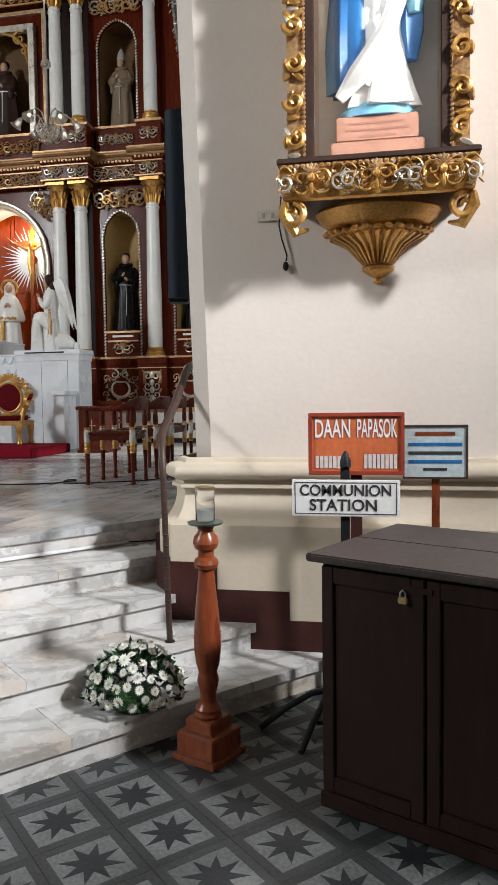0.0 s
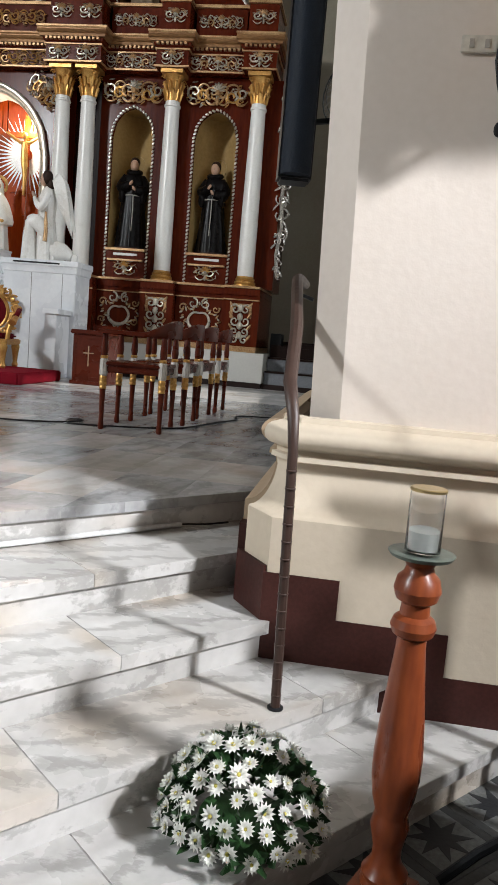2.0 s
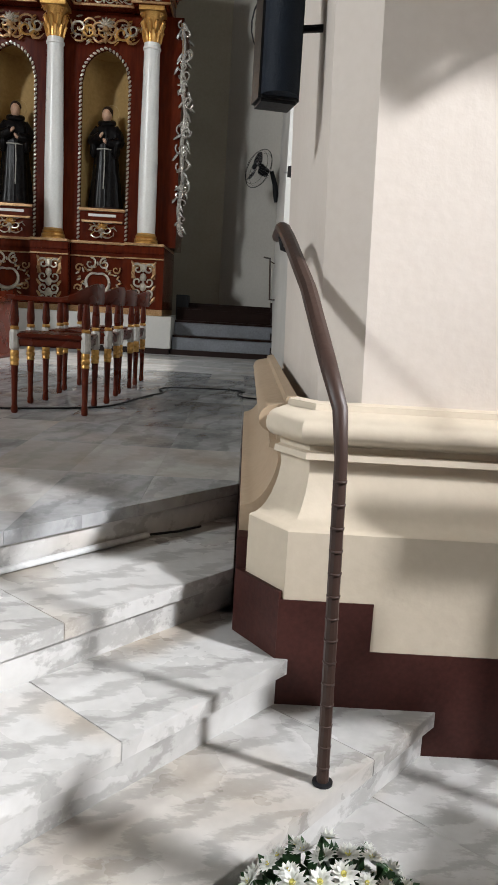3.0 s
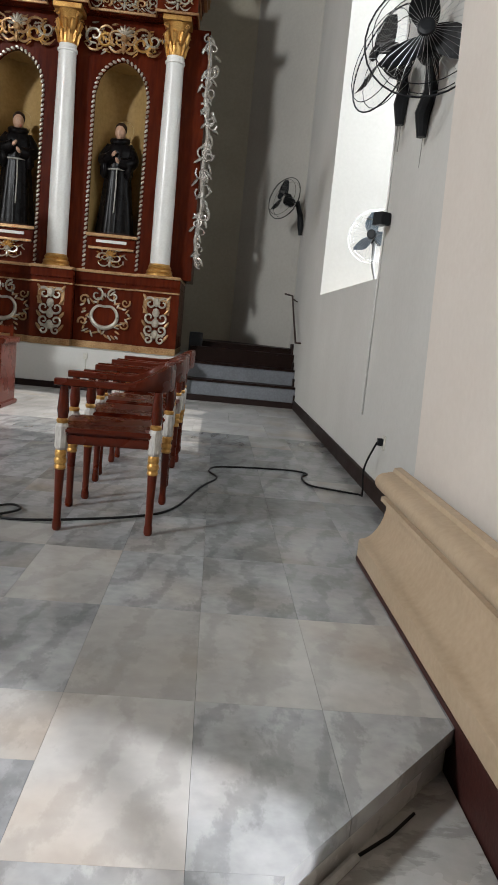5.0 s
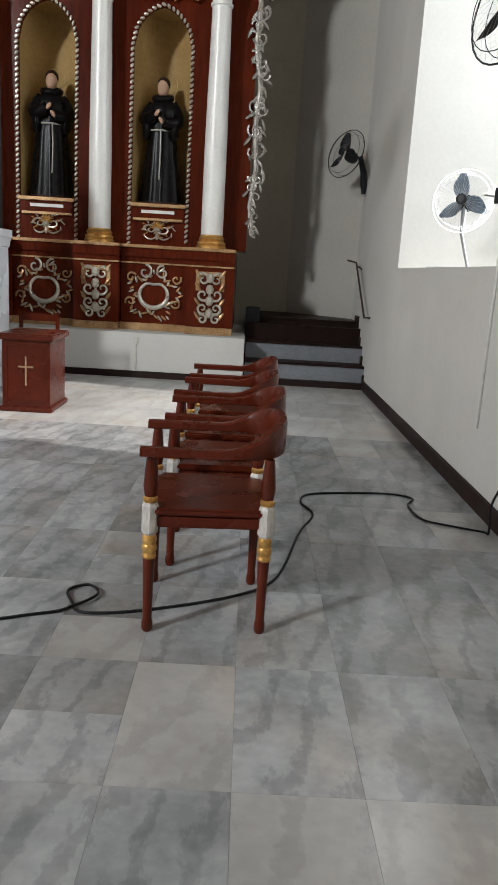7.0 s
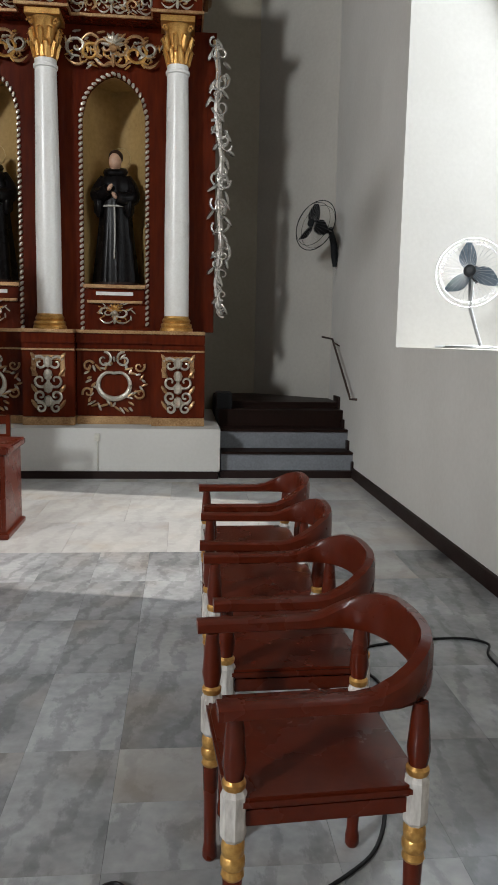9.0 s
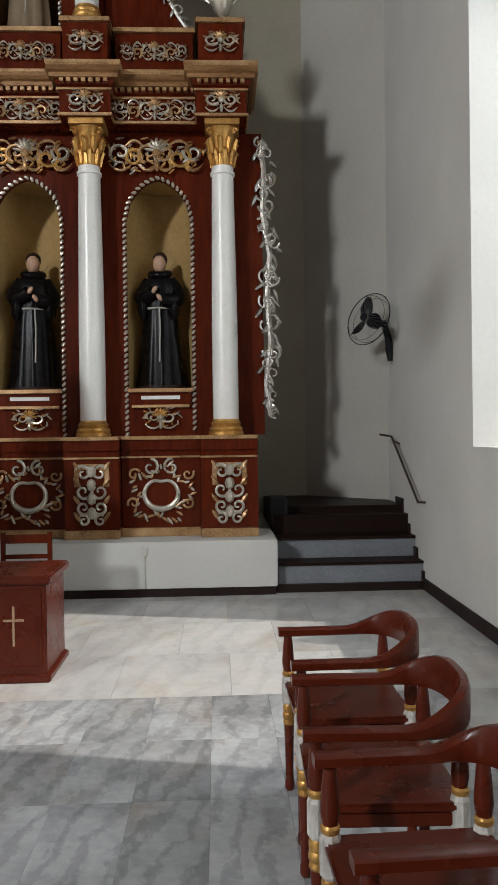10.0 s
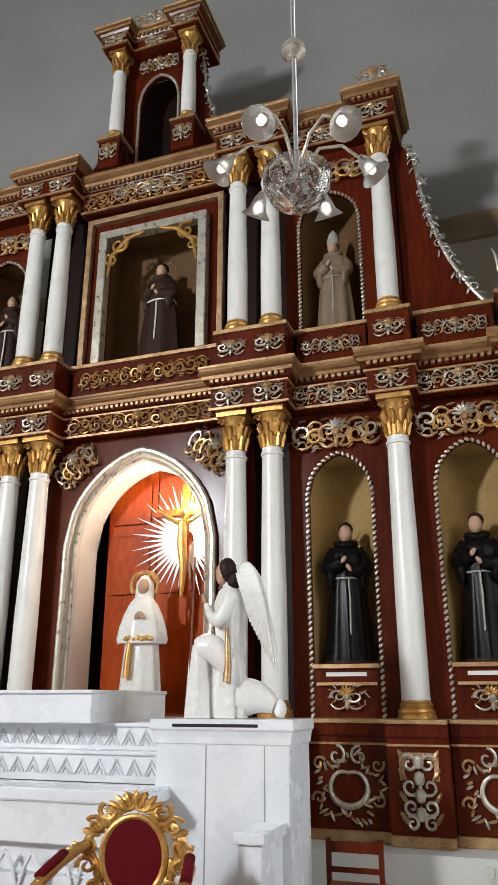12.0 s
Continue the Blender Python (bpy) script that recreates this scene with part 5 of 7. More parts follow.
# ---- nave: bracket shelf with a glazed statue case on the pier ----
SX, SY, SZ = -0.045, 4.757, 2.89
sh = thing("wall_bracket", "gilt carved wall bracket with a fluted pendant", "bracket", (SX, SY, SZ))
bm = B()
box(bm, -0.53, 0.53, -0.36, 0, -0.012, 0.02)
part("shelf_board", bm, RAILWOOD, sh, "dark wooden shelf edge", 0.006)
bm = B()
sweep(bm, [(-0.47, 0.0), (-0.5, -0.33), (0.5, -0.33), (0.47, 0.0)], [(-0.02, -0.2), (0.0, -0.19), (0.015, -0.1), (0.012, -0.03), (0.02, -0.013), (-0.02, -0.013)])
part("apron", bm, GOLD, sh, "gilt apron board")
bm = B()
for k in range(30):
    blob(bm, (-0.49 + 0.98 * k / 29, -0.355, -0.028), 0.016, 0.014, 0.014, 0, 6, 4)
part("bead_row", bm, PALEGOLD, sh)
for k, q in enumerate((-0.34, 0.0, 0.34)):
    put("scroll_carving", carving("shelf_carving", 0.36, 0.17, [GOLD, SILVER, PALEGOLD], 31 + k), sh, (q, -0.35, -0.105))
bm = B()
lathe(bm, [(0.012, -0.615), (0.03, -0.6), (0.02, -0.58), (0.05, -0.565), (0.085, -0.54), (0.09, -0.52), (0.06, -0.505), (0.09, -0.47), (0.16, -0.40), (0.26, -0.345), (0.27, -0.33), (0.24, -0.32), (0.31, -0.27), (0.34, -0.22), (0.33, -0.2)], 32, (0, 0, 0), 0, 1.05, 0.85)
bmesh.ops.bisect_plane(bm, geom=bm.verts[:] + bm.edges[:] + bm.faces[:], plane_co=(0, 0, 0), plane_no=(0, 1, 0), clear_outer=True)
for k in range(15):
    a = math.pi + math.pi * (k + 0.5) / 15
    c, s = math.cos(a), math.sin(a) * 0.82
    tube(bm, [(0.08 * c, 0.08 * s, -0.505), (0.17 * c, 0.17 * s, -0.4), (0.265 * c, 0.265 * s, -0.348)], [0.008, 0.014, 0.022], 6)
    blob(bm, (0.29 * c, 0.27 * s, -0.33), 0.026, 0.024, 0.018, 0, 6, 4)
part("pendant", bm, GOLD, sh, "fluted gilt pendant")
for s in (-1, 1):
    bm = B()
    spiral(bm, s * 0.45, -0.27, 0.07, 1.3, 1.5, 0.022, -0.3, s)
    tube(bm, [(s * 0.49, -0.32, -0.2), (s * 0.50, -0.3, -0.26), (s * 0.44, -0.28, -0.36), (s * 0.38, -0.2, -0.33)], [0.02, 0.035, 0.03, 0.01], 7)
    part("side_scroll", bm, GOLD, sh)
cs = thing("statue_case", "tall glazed case in a gilt carved frame on the bracket", "display case", (SX, SY, SZ + 0.022))
bm = B()
for s in (-1, 1):
    box(bm, *sorted((s * 0.33, s * 0.38)), -0.31, -0.27, 0, 2.2)
box(bm, -0.33, 0.33, -0.31, -0.27, 2.15, 2.2)
part("inner_frame", bm, RAILWOOD, cs, "dark wooden door frame", 0.004)
for s in (-1, 1):
    bm = B()
    box(bm, *sorted((s * 0.38, s * 0.475)), -0.31, -0.02, 0, 2.2)
    part("side_panel", bm, PALEGOLD, cs)
    rnd = random.Random(50 + s)
    for k in range(11):
        bm = B()
        z = 0.1 + 0.2 * k
        spiral(bm, s * 0.435, z, 0.055, 1.2, 1.0 + (k % 2) * 2, 0.017, -0.325, s * (-1) ** k)
        for j in range(5):
            a = rnd.uniform(0, 6.28)
            blob(bm, (s * 0.44 + 0.04 * math.cos(a), -0.32, z + 0.08 * math.sin(a)), 0.018, 0.016, 0.038, j % 2, 5, 4, a)
        part("leaf_carving", bm, [GOLD, PALEGOLD if k % 3 else SILVER], cs)
    bm = B()
    rope(bm, [(s * 0.385, -0.315, 0), (s * 0.385, -0.315, 2.2)], 0.011, 90)
    part("bead_moulding", bm, PALEGOLD, cs)
bm = B()
box(bm, -0.33, 0.33, -0.012, -0.002, 0, 2.2)
part("back_panel", bm, material("pale_case_lining", (0.74, 0.80, 0.84), 0.6, scale=2, dark=(0.66, 0.72, 0.77)), cs, "pale grey-blue lining")
bm = B()
box(bm, -0.33, 0.33, -0.296, -0.292, 0.002, 2.15)
ob = part("glass_pane", bm, CLEAR, cs, "clear glass pane")
ob.visible_shadow = False
bm = B()
box(bm, -0.47, 0.47, -0.31, 0, 2.2, 2.26)
part("case_top", bm, PALEGOLD, cs)
pl = thing("statue_plinth", "pink painted plinth with an inscription in the case", "plinth", (SX, SY - 0.15, SZ + 0.023))
bm = B()
box(bm, -0.25, 0.25, -0.11, 0.12, 0, 0.09)
box(bm, -0.22, 0.22, -0.10, 0.12, 0.09, 0.225)
part("block", bm, PLINTHPINK, pl, bevel=0.008)
for z, w in ((0.185, 0.3), (0.15, 0.34), (0.115, 0.2)):
    bm = B()
    box(bm, -w / 2, w / 2, -0.102, -0.1, z - 0.006, z + 0.006)
    part("inscription_bar", bm, PLINTHINK, pl)
bm = B()
lathe(bm, [(0.18, 0), (0.185, 0.03), (0.15, 0.07), (0.03, 0.09)], 24, (0, 0, 0), 1, 1.1, 0.6)
folds(bm, [(0.19, 0.05), (0.16, 0.14), (0.115, 0.3), (0.10, 0.5), (0.10, 0.7), (0.12, 0.9), (0.10, 1.1), (0.05, 1.2)], (0.03, -0.01, 0), 34, 0.16, 7, 2, 1.0, 0.6, 3)
tube(bm, [(0.12, -0.07, 0.62), (0.04, -0.10, 0.4), (-0.1, -0.11, 0.2), (-0.2, -0.09, 0.09)], [0.05, 0.055, 0.06, 0.03], 10, 2)
folds(bm, [(0.16, 0.16), (0.17, 0.4), (0.15, 0.7), (0.16, 0.95), (0.13, 1.15), (0.07, 1.25)], (-0.13, 0.03, 0), 28, 0.14, 7, 0, 0.8, 0.55, 5)
folds(bm, [(0.04, 0.3), (0.08, 0.45), (0.085, 0.8), (0.08, 1.1)], (0.18, 0.0, 0), 20, 0.16, 5, 0, 0.85, 0.7, 6)
folds(bm, [(0.03, 0.52), (0.06, 0.62), (0.06, 0.9)], (0.2, -0.06, 0), 16, 0.14, 4, 1, 0.9, 0.7, 7)
tube(bm, [(-0.06, -0.1, 0.86), (0.03, -0.12, 0.8), (0.1, -0.11, 0.88)], [0.04, 0.045, 0.04], 10, 1)
for a, b in (((-0.06, -0.04, 0.75), (0.06, -0.09, 0.65)), ((0.12, -0.04, 0.9), (0.02, -0.09, 0.72))):
    tube(bm, [a, b], [0.06, 0.04], 10, 1)
tube(bm, [(0.0, -0.085, 0.5), (0.06, -0.09, 0.35), (-0.05, -0.08, 0.15)], [0.03, 0.05, 0.03], 8, 2)
blob(bm, (0.02, 0, 1.32), 0.075, 0.08, 0.1, 3, 10, 7)
ob = part("robed_statue", bm, [BLUEROBE, PALEBLUE, STATUEWHITE, SKIN])
ob.matrix_world = pose(SX, SY - 0.16, SZ + 0.25)
tagged(ob, "painted robed statue in a blue mantle on its plinth", "statue")
# outlet and hanging plug
ou = thing("wall_outlet", "ivory double wall outlet on the pier", "outlet", (-0.67, 4.758, 2.70))
bm = B()
box(bm, -0.075, 0.055, -0.012, 0, -0.032, 0.03)
part("plate", bm, IVORY, ou, bevel=0.003)
for q in (-0.04, 0.015):
    bm = B()
    box(bm, q - 0.006, q + 0.012, -0.016, -0.012, -0.015, 0.015)
    part("socket", bm, CORD, ou)
pg = thing("hanging_plug", "dark cord with a plug hanging on the pier", "cable", (-0.60, 4.74, 2.76))
bm = B()
tube(bm, [(0, 0, 0.05), (-0.015, 0, -0.12), (0.0, 0, -0.2), (0.03, 0, -0.3), (0.025, 0, -0.33)], 0.005, 6)
part("cord", bm, CABLE, pg)
bm = B()
blob(bm, (0.022, 0, -0.36), 0.018, 0.014, 0.028)
part("plug", bm, BLACK, pg)

# ---- handrail on the pier ----
hr = thing("handrail", "dark wooden handrail with an iron post on the steps", "handrail")
bm = B()
rail_pts = [(-1.16, 4.19, 0.318), (-1.18, 4.195, 1.2), (-1.19, 4.21, 1.32), (-1.22, 4.30, 1.43), (-1.25, 4.7, 1.62), (-1.30, 5.1, 1.80), (-1.315, 5.24, 1.85), (-1.32, 5.38, 1.868), (-1.32, 5.72, 1.872)]
tube(bm, rail_pts, [0.017, 0.017, 0.02, 0.024, 0.026, 0.026, 0.026, 0.026, 0.026], 10)
part("rail", bm, RAILWOOD, hr)
bm = B()
lathe(bm, [(0.028, 0), (0.028, 0.006), (0.018, 0.008)], 14, (-1.16, 4.19, 0.313))
part("foot_plate", bm, BLACK, hr)
for k in range(14):
    bm = B()
    lathe(bm, [(0.0183, 0), (0.0183, 0.006)], 10, (-1.161 - 0.00136 * k, 4.19, 0.36 + 0.06 * k))
    part("weld_ring", bm, RAILWOOD, hr)
bm = B()
tube(bm, [(-1.32, 5.45, 1.85), (-1.31, 5.45, 1.80), (-1.25, 5.45, 1.78)], 0.01, 7)
part("bracket", bm, BLACK, hr)

# ---- column speaker ----
sp = thing("column_speaker", "tall dark column loudspeaker on a wall bracket", "loudspeaker", (-1.37, 5.22, 2.28), 12)
bm = B()
box(bm, -0.075, 0.075, -0.03, 0.11, 0.0, 1.25)
part("cabinet", bm, BLACK, sp, bevel=0.012)
bm = B()
tube(bm, [(0, -0.03, 0.02), (0, -0.03, 1.23)], 0.068, 14)
part("grille", bm, NAVY, sp, "dark cloth grille")
bm = B()
tube(bm, [(0, 0.1, 0.95), (0.08, 0.13, 0.95), (0.2, 0.06, 0.95)], 0.014, 7)
tube(bm, [(0, 0.1, 0.3), (0.08, 0.13, 0.3), (0.2, 0.06, 0.3)], 0.014, 7)
part("bracket", bm, BLACK, sp)
# ---- fans ----


def wall_fan(at, rz, r, blade_mat, tilt=0, sill=False):
    """A caged fan; it faces local -y."""
    f = thing("wall_fan" if not sill else "table_fan", "black wall fan with a wire cage" if not sill else "grey-bladed table fan standing on the window sill", "fan", at, rz)
    head = new("head")
    head.parent = f
    head.matrix_basis = pose(0, 0, 0, tilt, 0, 0)
    bm = B()
    for q, rr in ((0.0, 1.0), (-0.05, 0.86), (0.05, 0.86)):
        tube(bm, [(r * rr * math.cos(a), q, r * rr * math.sin(a)) for a in [2 * math.pi * k / 28 for k in range(29)]], 0.006 if q == 0 else 0.003, 5)
    part("cage_ring", bm, BLACK if not sill else STEEL, head)
    bm = B()
    for k in range(36):
        a = 2 * math.pi * k / 36
        tube(bm, [(0.05 * math.cos(a), -0.085, 0.05 * math.sin(a)), (0.7 * r * math.cos(a), -0.075, 0.7 * r * math.sin(a)), (r * math.cos(a), 0, r * math.sin(a)), (0.7 * r * math.cos(a), 0.07, 0.7 * r * math.sin(a)), (0.06 * math.cos(a), 0.08, 0.06 * math.sin(a))], 0.0013, 3)
    tagged(part("cage_wires", bm, STEEL, head, "thin wire guard"), kind="stuff")
    bm = B()
    lathe(bm, [(0.055, 0), (0.05, 0.02), (0.03, 0.025)], 14)
    badge = part("badge", bm, BLACK, head)
    badge.matrix_basis = pose(0, -0.08, 0, 90, 0, 0)
    for k in range(3):
        bm = B()
        n = 8
        rows = []
        for j in range(n + 1):
            t = j / n
            rad = 0.03 + (r * 0.86 - 0.03) * t
            w = r * (0.14 + 0.34 * math.sin(math.pi * min(1, t * 0.9 + 0.12)))
            rows.append([bm.verts.new((rad, -0.02 + (0.03 - 0.06 * u) * (1 - 0.4 * t), w * (u - 0.35))) for u in (0, 0.5, 1)])
        for a, b in zip(rows, rows[1:]):
            for u in range(2):
                bm.faces.new((a[u], a[u + 1], b[u + 1], b[u])).smooth = True
        bmesh.ops.solidify(bm, geom=bm.faces[:], thickness=0.004)
        bl = part("blade", bm, blade_mat, head)
        bl.matrix_basis = pose(0, 0, 0, 0, 25 + 120 * k, 0)
    bm = B()
    lathe(bm, [(0.03, 0), (0.075, 0.02), (0.085, 0.08), (0.07, 0.15), (0.03, 0.17)], 18)
    mo = part("motor", bm, BLACK, head)
    mo.matrix_basis = pose(0, 0.03, 0, -90, 0, 0)
    return f


for k, (at, rz, mount) in enumerate((((-1.19, 8.1, 3.62), -22, (-1.02, 8.5, 3.2)), ((-1.26, 8.97, 3.78), -68, (-1.02, 9.2, 3.45)), ((-1.39, 15.42, 3.9), -52, (-1.02, 15.7, 3.43)))):
    f = wall_fan(at, rz, 0.36 if k < 2 else 0.33, BLACK, -12 if k < 2 else -14)
    inv = f.matrix_world.inverted()
    bm = B()
    m = Vector(mount)
    c = Vector(at)
    back = c + (m - c) * 0.6
    back.z = c.z
    tube(bm, [inv @ p for p in (back, (back + m) / 2 + Vector((0, 0, 0.03)), m + Vector((-0.05, 0, 0.12)), m + Vector((-0.04, 0, -0.02)))], [0.035, 0.045, 0.05, 0.03], 10)
    part("arm", bm, BLACK, f)
    bm = B()
    tube(bm, [inv @ p for p in (m + Vector((-0.03, 0, 0)), m + Vector((-0.03, 0.01, -0.2)))], 0.003, 5)
    part("pull_cord", bm, CORD, f)
tf = wall_fan((-0.59, 12.08, WZ0 + 0.66), -30, 0.3, FANBLADE, -6, True)
bm = B()
tube(bm, [(0, 0.06, -0.02), (0, 0.06, -0.3), (0.06, 0.04, -0.48), (0.12, 0.0, -0.64)], [0.03, 0.018, 0.016, 0.016], 8)
tube(bm, [(0.2 * math.cos(a), 0.2 * math.sin(a), -0.645) for a in [2 * math.pi * k / 20 for k in range(21)]], 0.011, 6)
tube(bm, [(-0.25, -0.15, -0.645), (0.1, 0.0, -0.63), (0.25, 0.12, -0.645)], 0.010, 6)
part("stand", bm, STEEL, tf, "bent wire stand")

# ---- window fittings, wall conduit, outlet, cables, floodlight, stair rail ----
cd = thing("wall_conduit", "white conduit pipe on the wall below the window", "conduit")
bm = B()
tube(bm, [(WALL - 0.009, 9.44, 1.3), (WALL - 0.009, 9.44, 4.6)], 0.009, 7)
part("pipe", bm, WHITEPAINT, cd)
fd = thing("floodlight", "small black floodlight beside the window", "lamp", (WALL - 0.06, 9.29, 2.78), 30)
fd.scale = (0.55, 0.55, 0.55)
bm = B()
box(bm, -0.1, 0.06, -0.09, 0.09, -0.08, 0.09)
for k in range(5):
    box(bm, 0.06, 0.085, -0.08 + 0.035 * k, -0.065 + 0.035 * k, -0.07, 0.08)
part("housing", bm, BLACK, fd, bevel=0.006)
bm = B()
tube(bm, [(0, 0.1, 0.0), (-0.02, 0.3, 0.03)], 0.012, 6)
part("arm", bm, STEEL, fd)
wo = thing("wall_outlet", "small wall outlet with a black plug above the skirting", "outlet", (WALL, 8.62, 1.2))
bm = B()
box(bm, -0.01, 0, -0.04, 0.04, -0.05, 0.05)
part("plate", bm, IVORY, wo, bevel=0.002)
bm = B()
box(bm, -0.05, -0.01, -0.02, 0.02, -0.02, 0.03)
part("plug", bm, BLACK, wo, bevel=0.004)
po = thing("wall_outlet", "small grey outlet and conduit on the white pedestal", "outlet", (-4.06, 14.27, 1.27))
bm = B()
box(bm, -0.03, 0.03, -0.022, 0, -0.045, 0.045)
part("box", bm, IVORY, po, bevel=0.004)
bm = B()
tube(bm, [(0.005, -0.008, -0.045), (0.006, -0.008, -0.39)], 0.007, 6)
part("conduit", bm, IVORY, po)
fc = thing("floor_cable", "thin black cable trailing across the marble floor", "cable")
bm = B()
cab_pts = [(-1.07, 8.62, 1.2), (-1.12, 8.7, 1.0), (-1.1, 8.75, 0.8), (-1.12, 8.8, 0.787), (-1.3, 8.88, 0.787), (-1.45, 8.98, 0.787), (-1.48, 9.25, 0.787), (-1.42, 9.42, 0.787), (-1.6, 9.5, 0.787), (-2.1, 9.4, 0.787), (-2.2, 9.2, 0.787), (-2.14, 8.95, 0.787), (-2.25, 8.6, 0.787), (-2.4, 7.95, 0.787), (-2.6, 7.7, 0.787), (-3.0, 7.5, 0.787), (-3.25, 7.45, 0.787), (-3.32, 7.55, 0.787), (-3.36, 7.66, 0.79), (-3.28, 7.72, 0.792), (-3.22, 7.62, 0.795), (-3.3, 7.5, 0.792), (-3.42, 7.42, 0.787), (-3.9, 7.3, 0.787), (-4.8, 7.6, 0.787), (-6.2, 8.3, 0.787)]
fine = []
for i in range(len(cab_pts) - 1):
    p = [Vector(cab_pts[max(0, min(len(cab_pts) - 1, i + k))]) for k in (-1, 0, 1, 2)]
    for k in range(6):
        t = k / 6
        fine.append(0.5 * (2 * p[1] + (p[2] - p[0]) * t + (2 * p[0] - 5 * p[1] + 4 * p[2] - p[3]) * t * t + (3 * p[1] - p[0] - 3 * p[2] + p[3]) * t ** 3))
tube(bm, fine, 0.007, 6)
part("cord", bm, CABLE, fc)
sr = thing("stair_handrail", "thin dark iron handrail beside the back stair", "handrail")
bm = B()
tube(bm, [(WALL, 14.3, 1.74), (-1.1, 14.32, 1.74), (-1.1, 15.5, 2.45), (-1.2, 15.7, 2.48)], 0.014, 7)
tube(bm, [(-1.1, 15.4, 2.4), (WALL, 15.4, 2.36)], 0.01, 6)
part("rail", bm, RAILWOOD, sr)
sb = thing("black_box", "black box beside the altarpiece on the landing", "box", (-2.55, 15.2, 1.325))
bm = B()
box(bm, -0.1, 0.1, -0.1, 0.3, 0, 0.42)
part("body", bm, BLACK, sb, bevel=0.01)
tubeled = thing("light_tube", "white light tube lying along the foot of the top step", "lamp")
bm = B()
z = RISE * 4 + 0.018
a, b = Vector((-1.78, on_line(4.805, -1.78), z)), Vector((-3.6, on_line(4.805, -3.6), z))
tube(bm, [a, b], 0.013, 8)
part("tube", bm, material("white_tube_glass", (0.8, 0.82, 0.82), 0.2), tubeled)
bm = B()
tube(bm, [a, a + Vector((0.11, 0.10, -0.010)), a + Vector((0.2, 0.2, -0.012))], 0.005, 6)
part("lead", bm, CABLE, tubeled)

# ---- altar of white marble ----
al = thing("marble_altar", "white marble altar with stepped carved shelves", "altar")
AF = 12.72
for x0, x1 in ((-6.56, -5.4), (2 * XC + 5.4, 2 * XC + 6.56)):
    bm = B()
    box(bm, x0, x1, AF, 13.3, ZP, 2.36)
    part("side_block", bm, ALTARMARBLE, al, bevel=0.01)
    bm = B()
    sweep(bm, [(x0, 13.3), (x0, AF), (x1, AF), (x1, 13.3)], [(0, 2.34), (0.012, 2.35), (0.02, 2.40), (0.03, 2.44), (0.045, 2.46), (0.045, 2.535), (0, 2.535)], smooth=False)
    prism(bm, [(x0, AF), (x1, AF), (x1, 13.3), (x0, 13.3)], 2.5, 2.533)
    part("cornice", bm, ALTARMARBLE, al)
    s = 1 if x0 > XC else -1
    for xj in ((x0 + 0.45), (x0 + 0.95)):
        bm = B()
        box(bm, xj - 0.004, xj + 0.004, AF - 0.003, AF, ZP, 2.34)
        part("joint", bm, GROUT, al)
    bm = B()
    q0, q1 = sorted((XC + s * 2.42, XC + s * 2.60))
    box(bm, q0, q1, AF - 0.5, AF, ZP, 1.72)
    box(bm, q0 - 0.03, q1 + 0.03, AF - 0.53, AF, 1.72, 1.80)
    part("pilaster", bm, ALTARMARBLE, al, bevel=0.008)
bm = B()
box(bm, 2 * XC + 6.56, -6.56, AF + 0.02, 14.25, ZP, 2.02)
part("body", bm, ALTARMARBLE, al)
for z0, z1, yy in ((2.04, 2.24, AF + 0.1), (2.27, 2.46, AF + 0.3)):
    bm = B()
    box(bm, 2 * XC + 6.56, -6.56, yy, 14.25, z0 - 0.02, z1)
    box(bm, 2 * XC + 6.56, -6.56, yy - 0.03, 14.25, z1, z1 + 0.03)
    sf = part("shelf", bm, ALTARMARBLE, al, "carved marble shelf", 0.004)
    bm = B()
    n = 18
    for k in range(n):
        x = (2 * XC + 6.56) + (k + 0.5) * ((-6.56) - (2 * XC + 6.56)) / n
        w = ((-6.56) - (2 * XC + 6.56)) / n * 0.42
        zc = (z0 + z1) / 2
        tube(bm, [(x - w, yy - 0.002, zc - 0.06), (x, yy - 0.012, zc + 0.06), (x + w, yy - 0.002, zc - 0.06)], 0.012, 5)
        tube(bm, [(x - w * 0.5, yy - 0.002, zc - 0.06), (x, yy - 0.01, zc), (x + w * 0.5, yy - 0.002, zc - 0.06)], 0.009, 5)
    part("lace_relief", bm, ALTARMARBLE, sf)
bm = B()
box(bm, 2 * XC + 6.42, -6.42, AF - 0.45, AF + 0.1, 1.92, 2.02)
part("table_top", bm, ALTARMARBLE, al, bevel=0.012)
bm = B()
box(bm, 2 * XC + 6.5, -6.5, AF - 0.4, AF + 0.02, ZP, 1.40)
box(bm, 2 * XC + 6.48, -6.48, AF - 0.42, AF + 0.02, 1.62, 1.92)
box(bm, 2 * XC + 6.5, -6.5, AF - 0.3, AF + 0.02, 1.40, 1.62)
part("front", bm, ALTARMARBLE, al, bevel=0.006)
bm = B()
for k in range(12):
    x = 2 * XC + 6.6 + (k + 0.5) * 0.252
    for s in (-1, 1):
        tube(bm, [(x + s * 0.12, AF - 0.41, 1.0), (x + s * 0.12, AF - 0.41, 1.3), (x + s * 0.07, AF - 0.42, 1.45), (x, AF - 0.43, 1.56)], 0.016, 6)
part("tracery", bm, ALTARMARBLE, al, "gothic arch tracery")
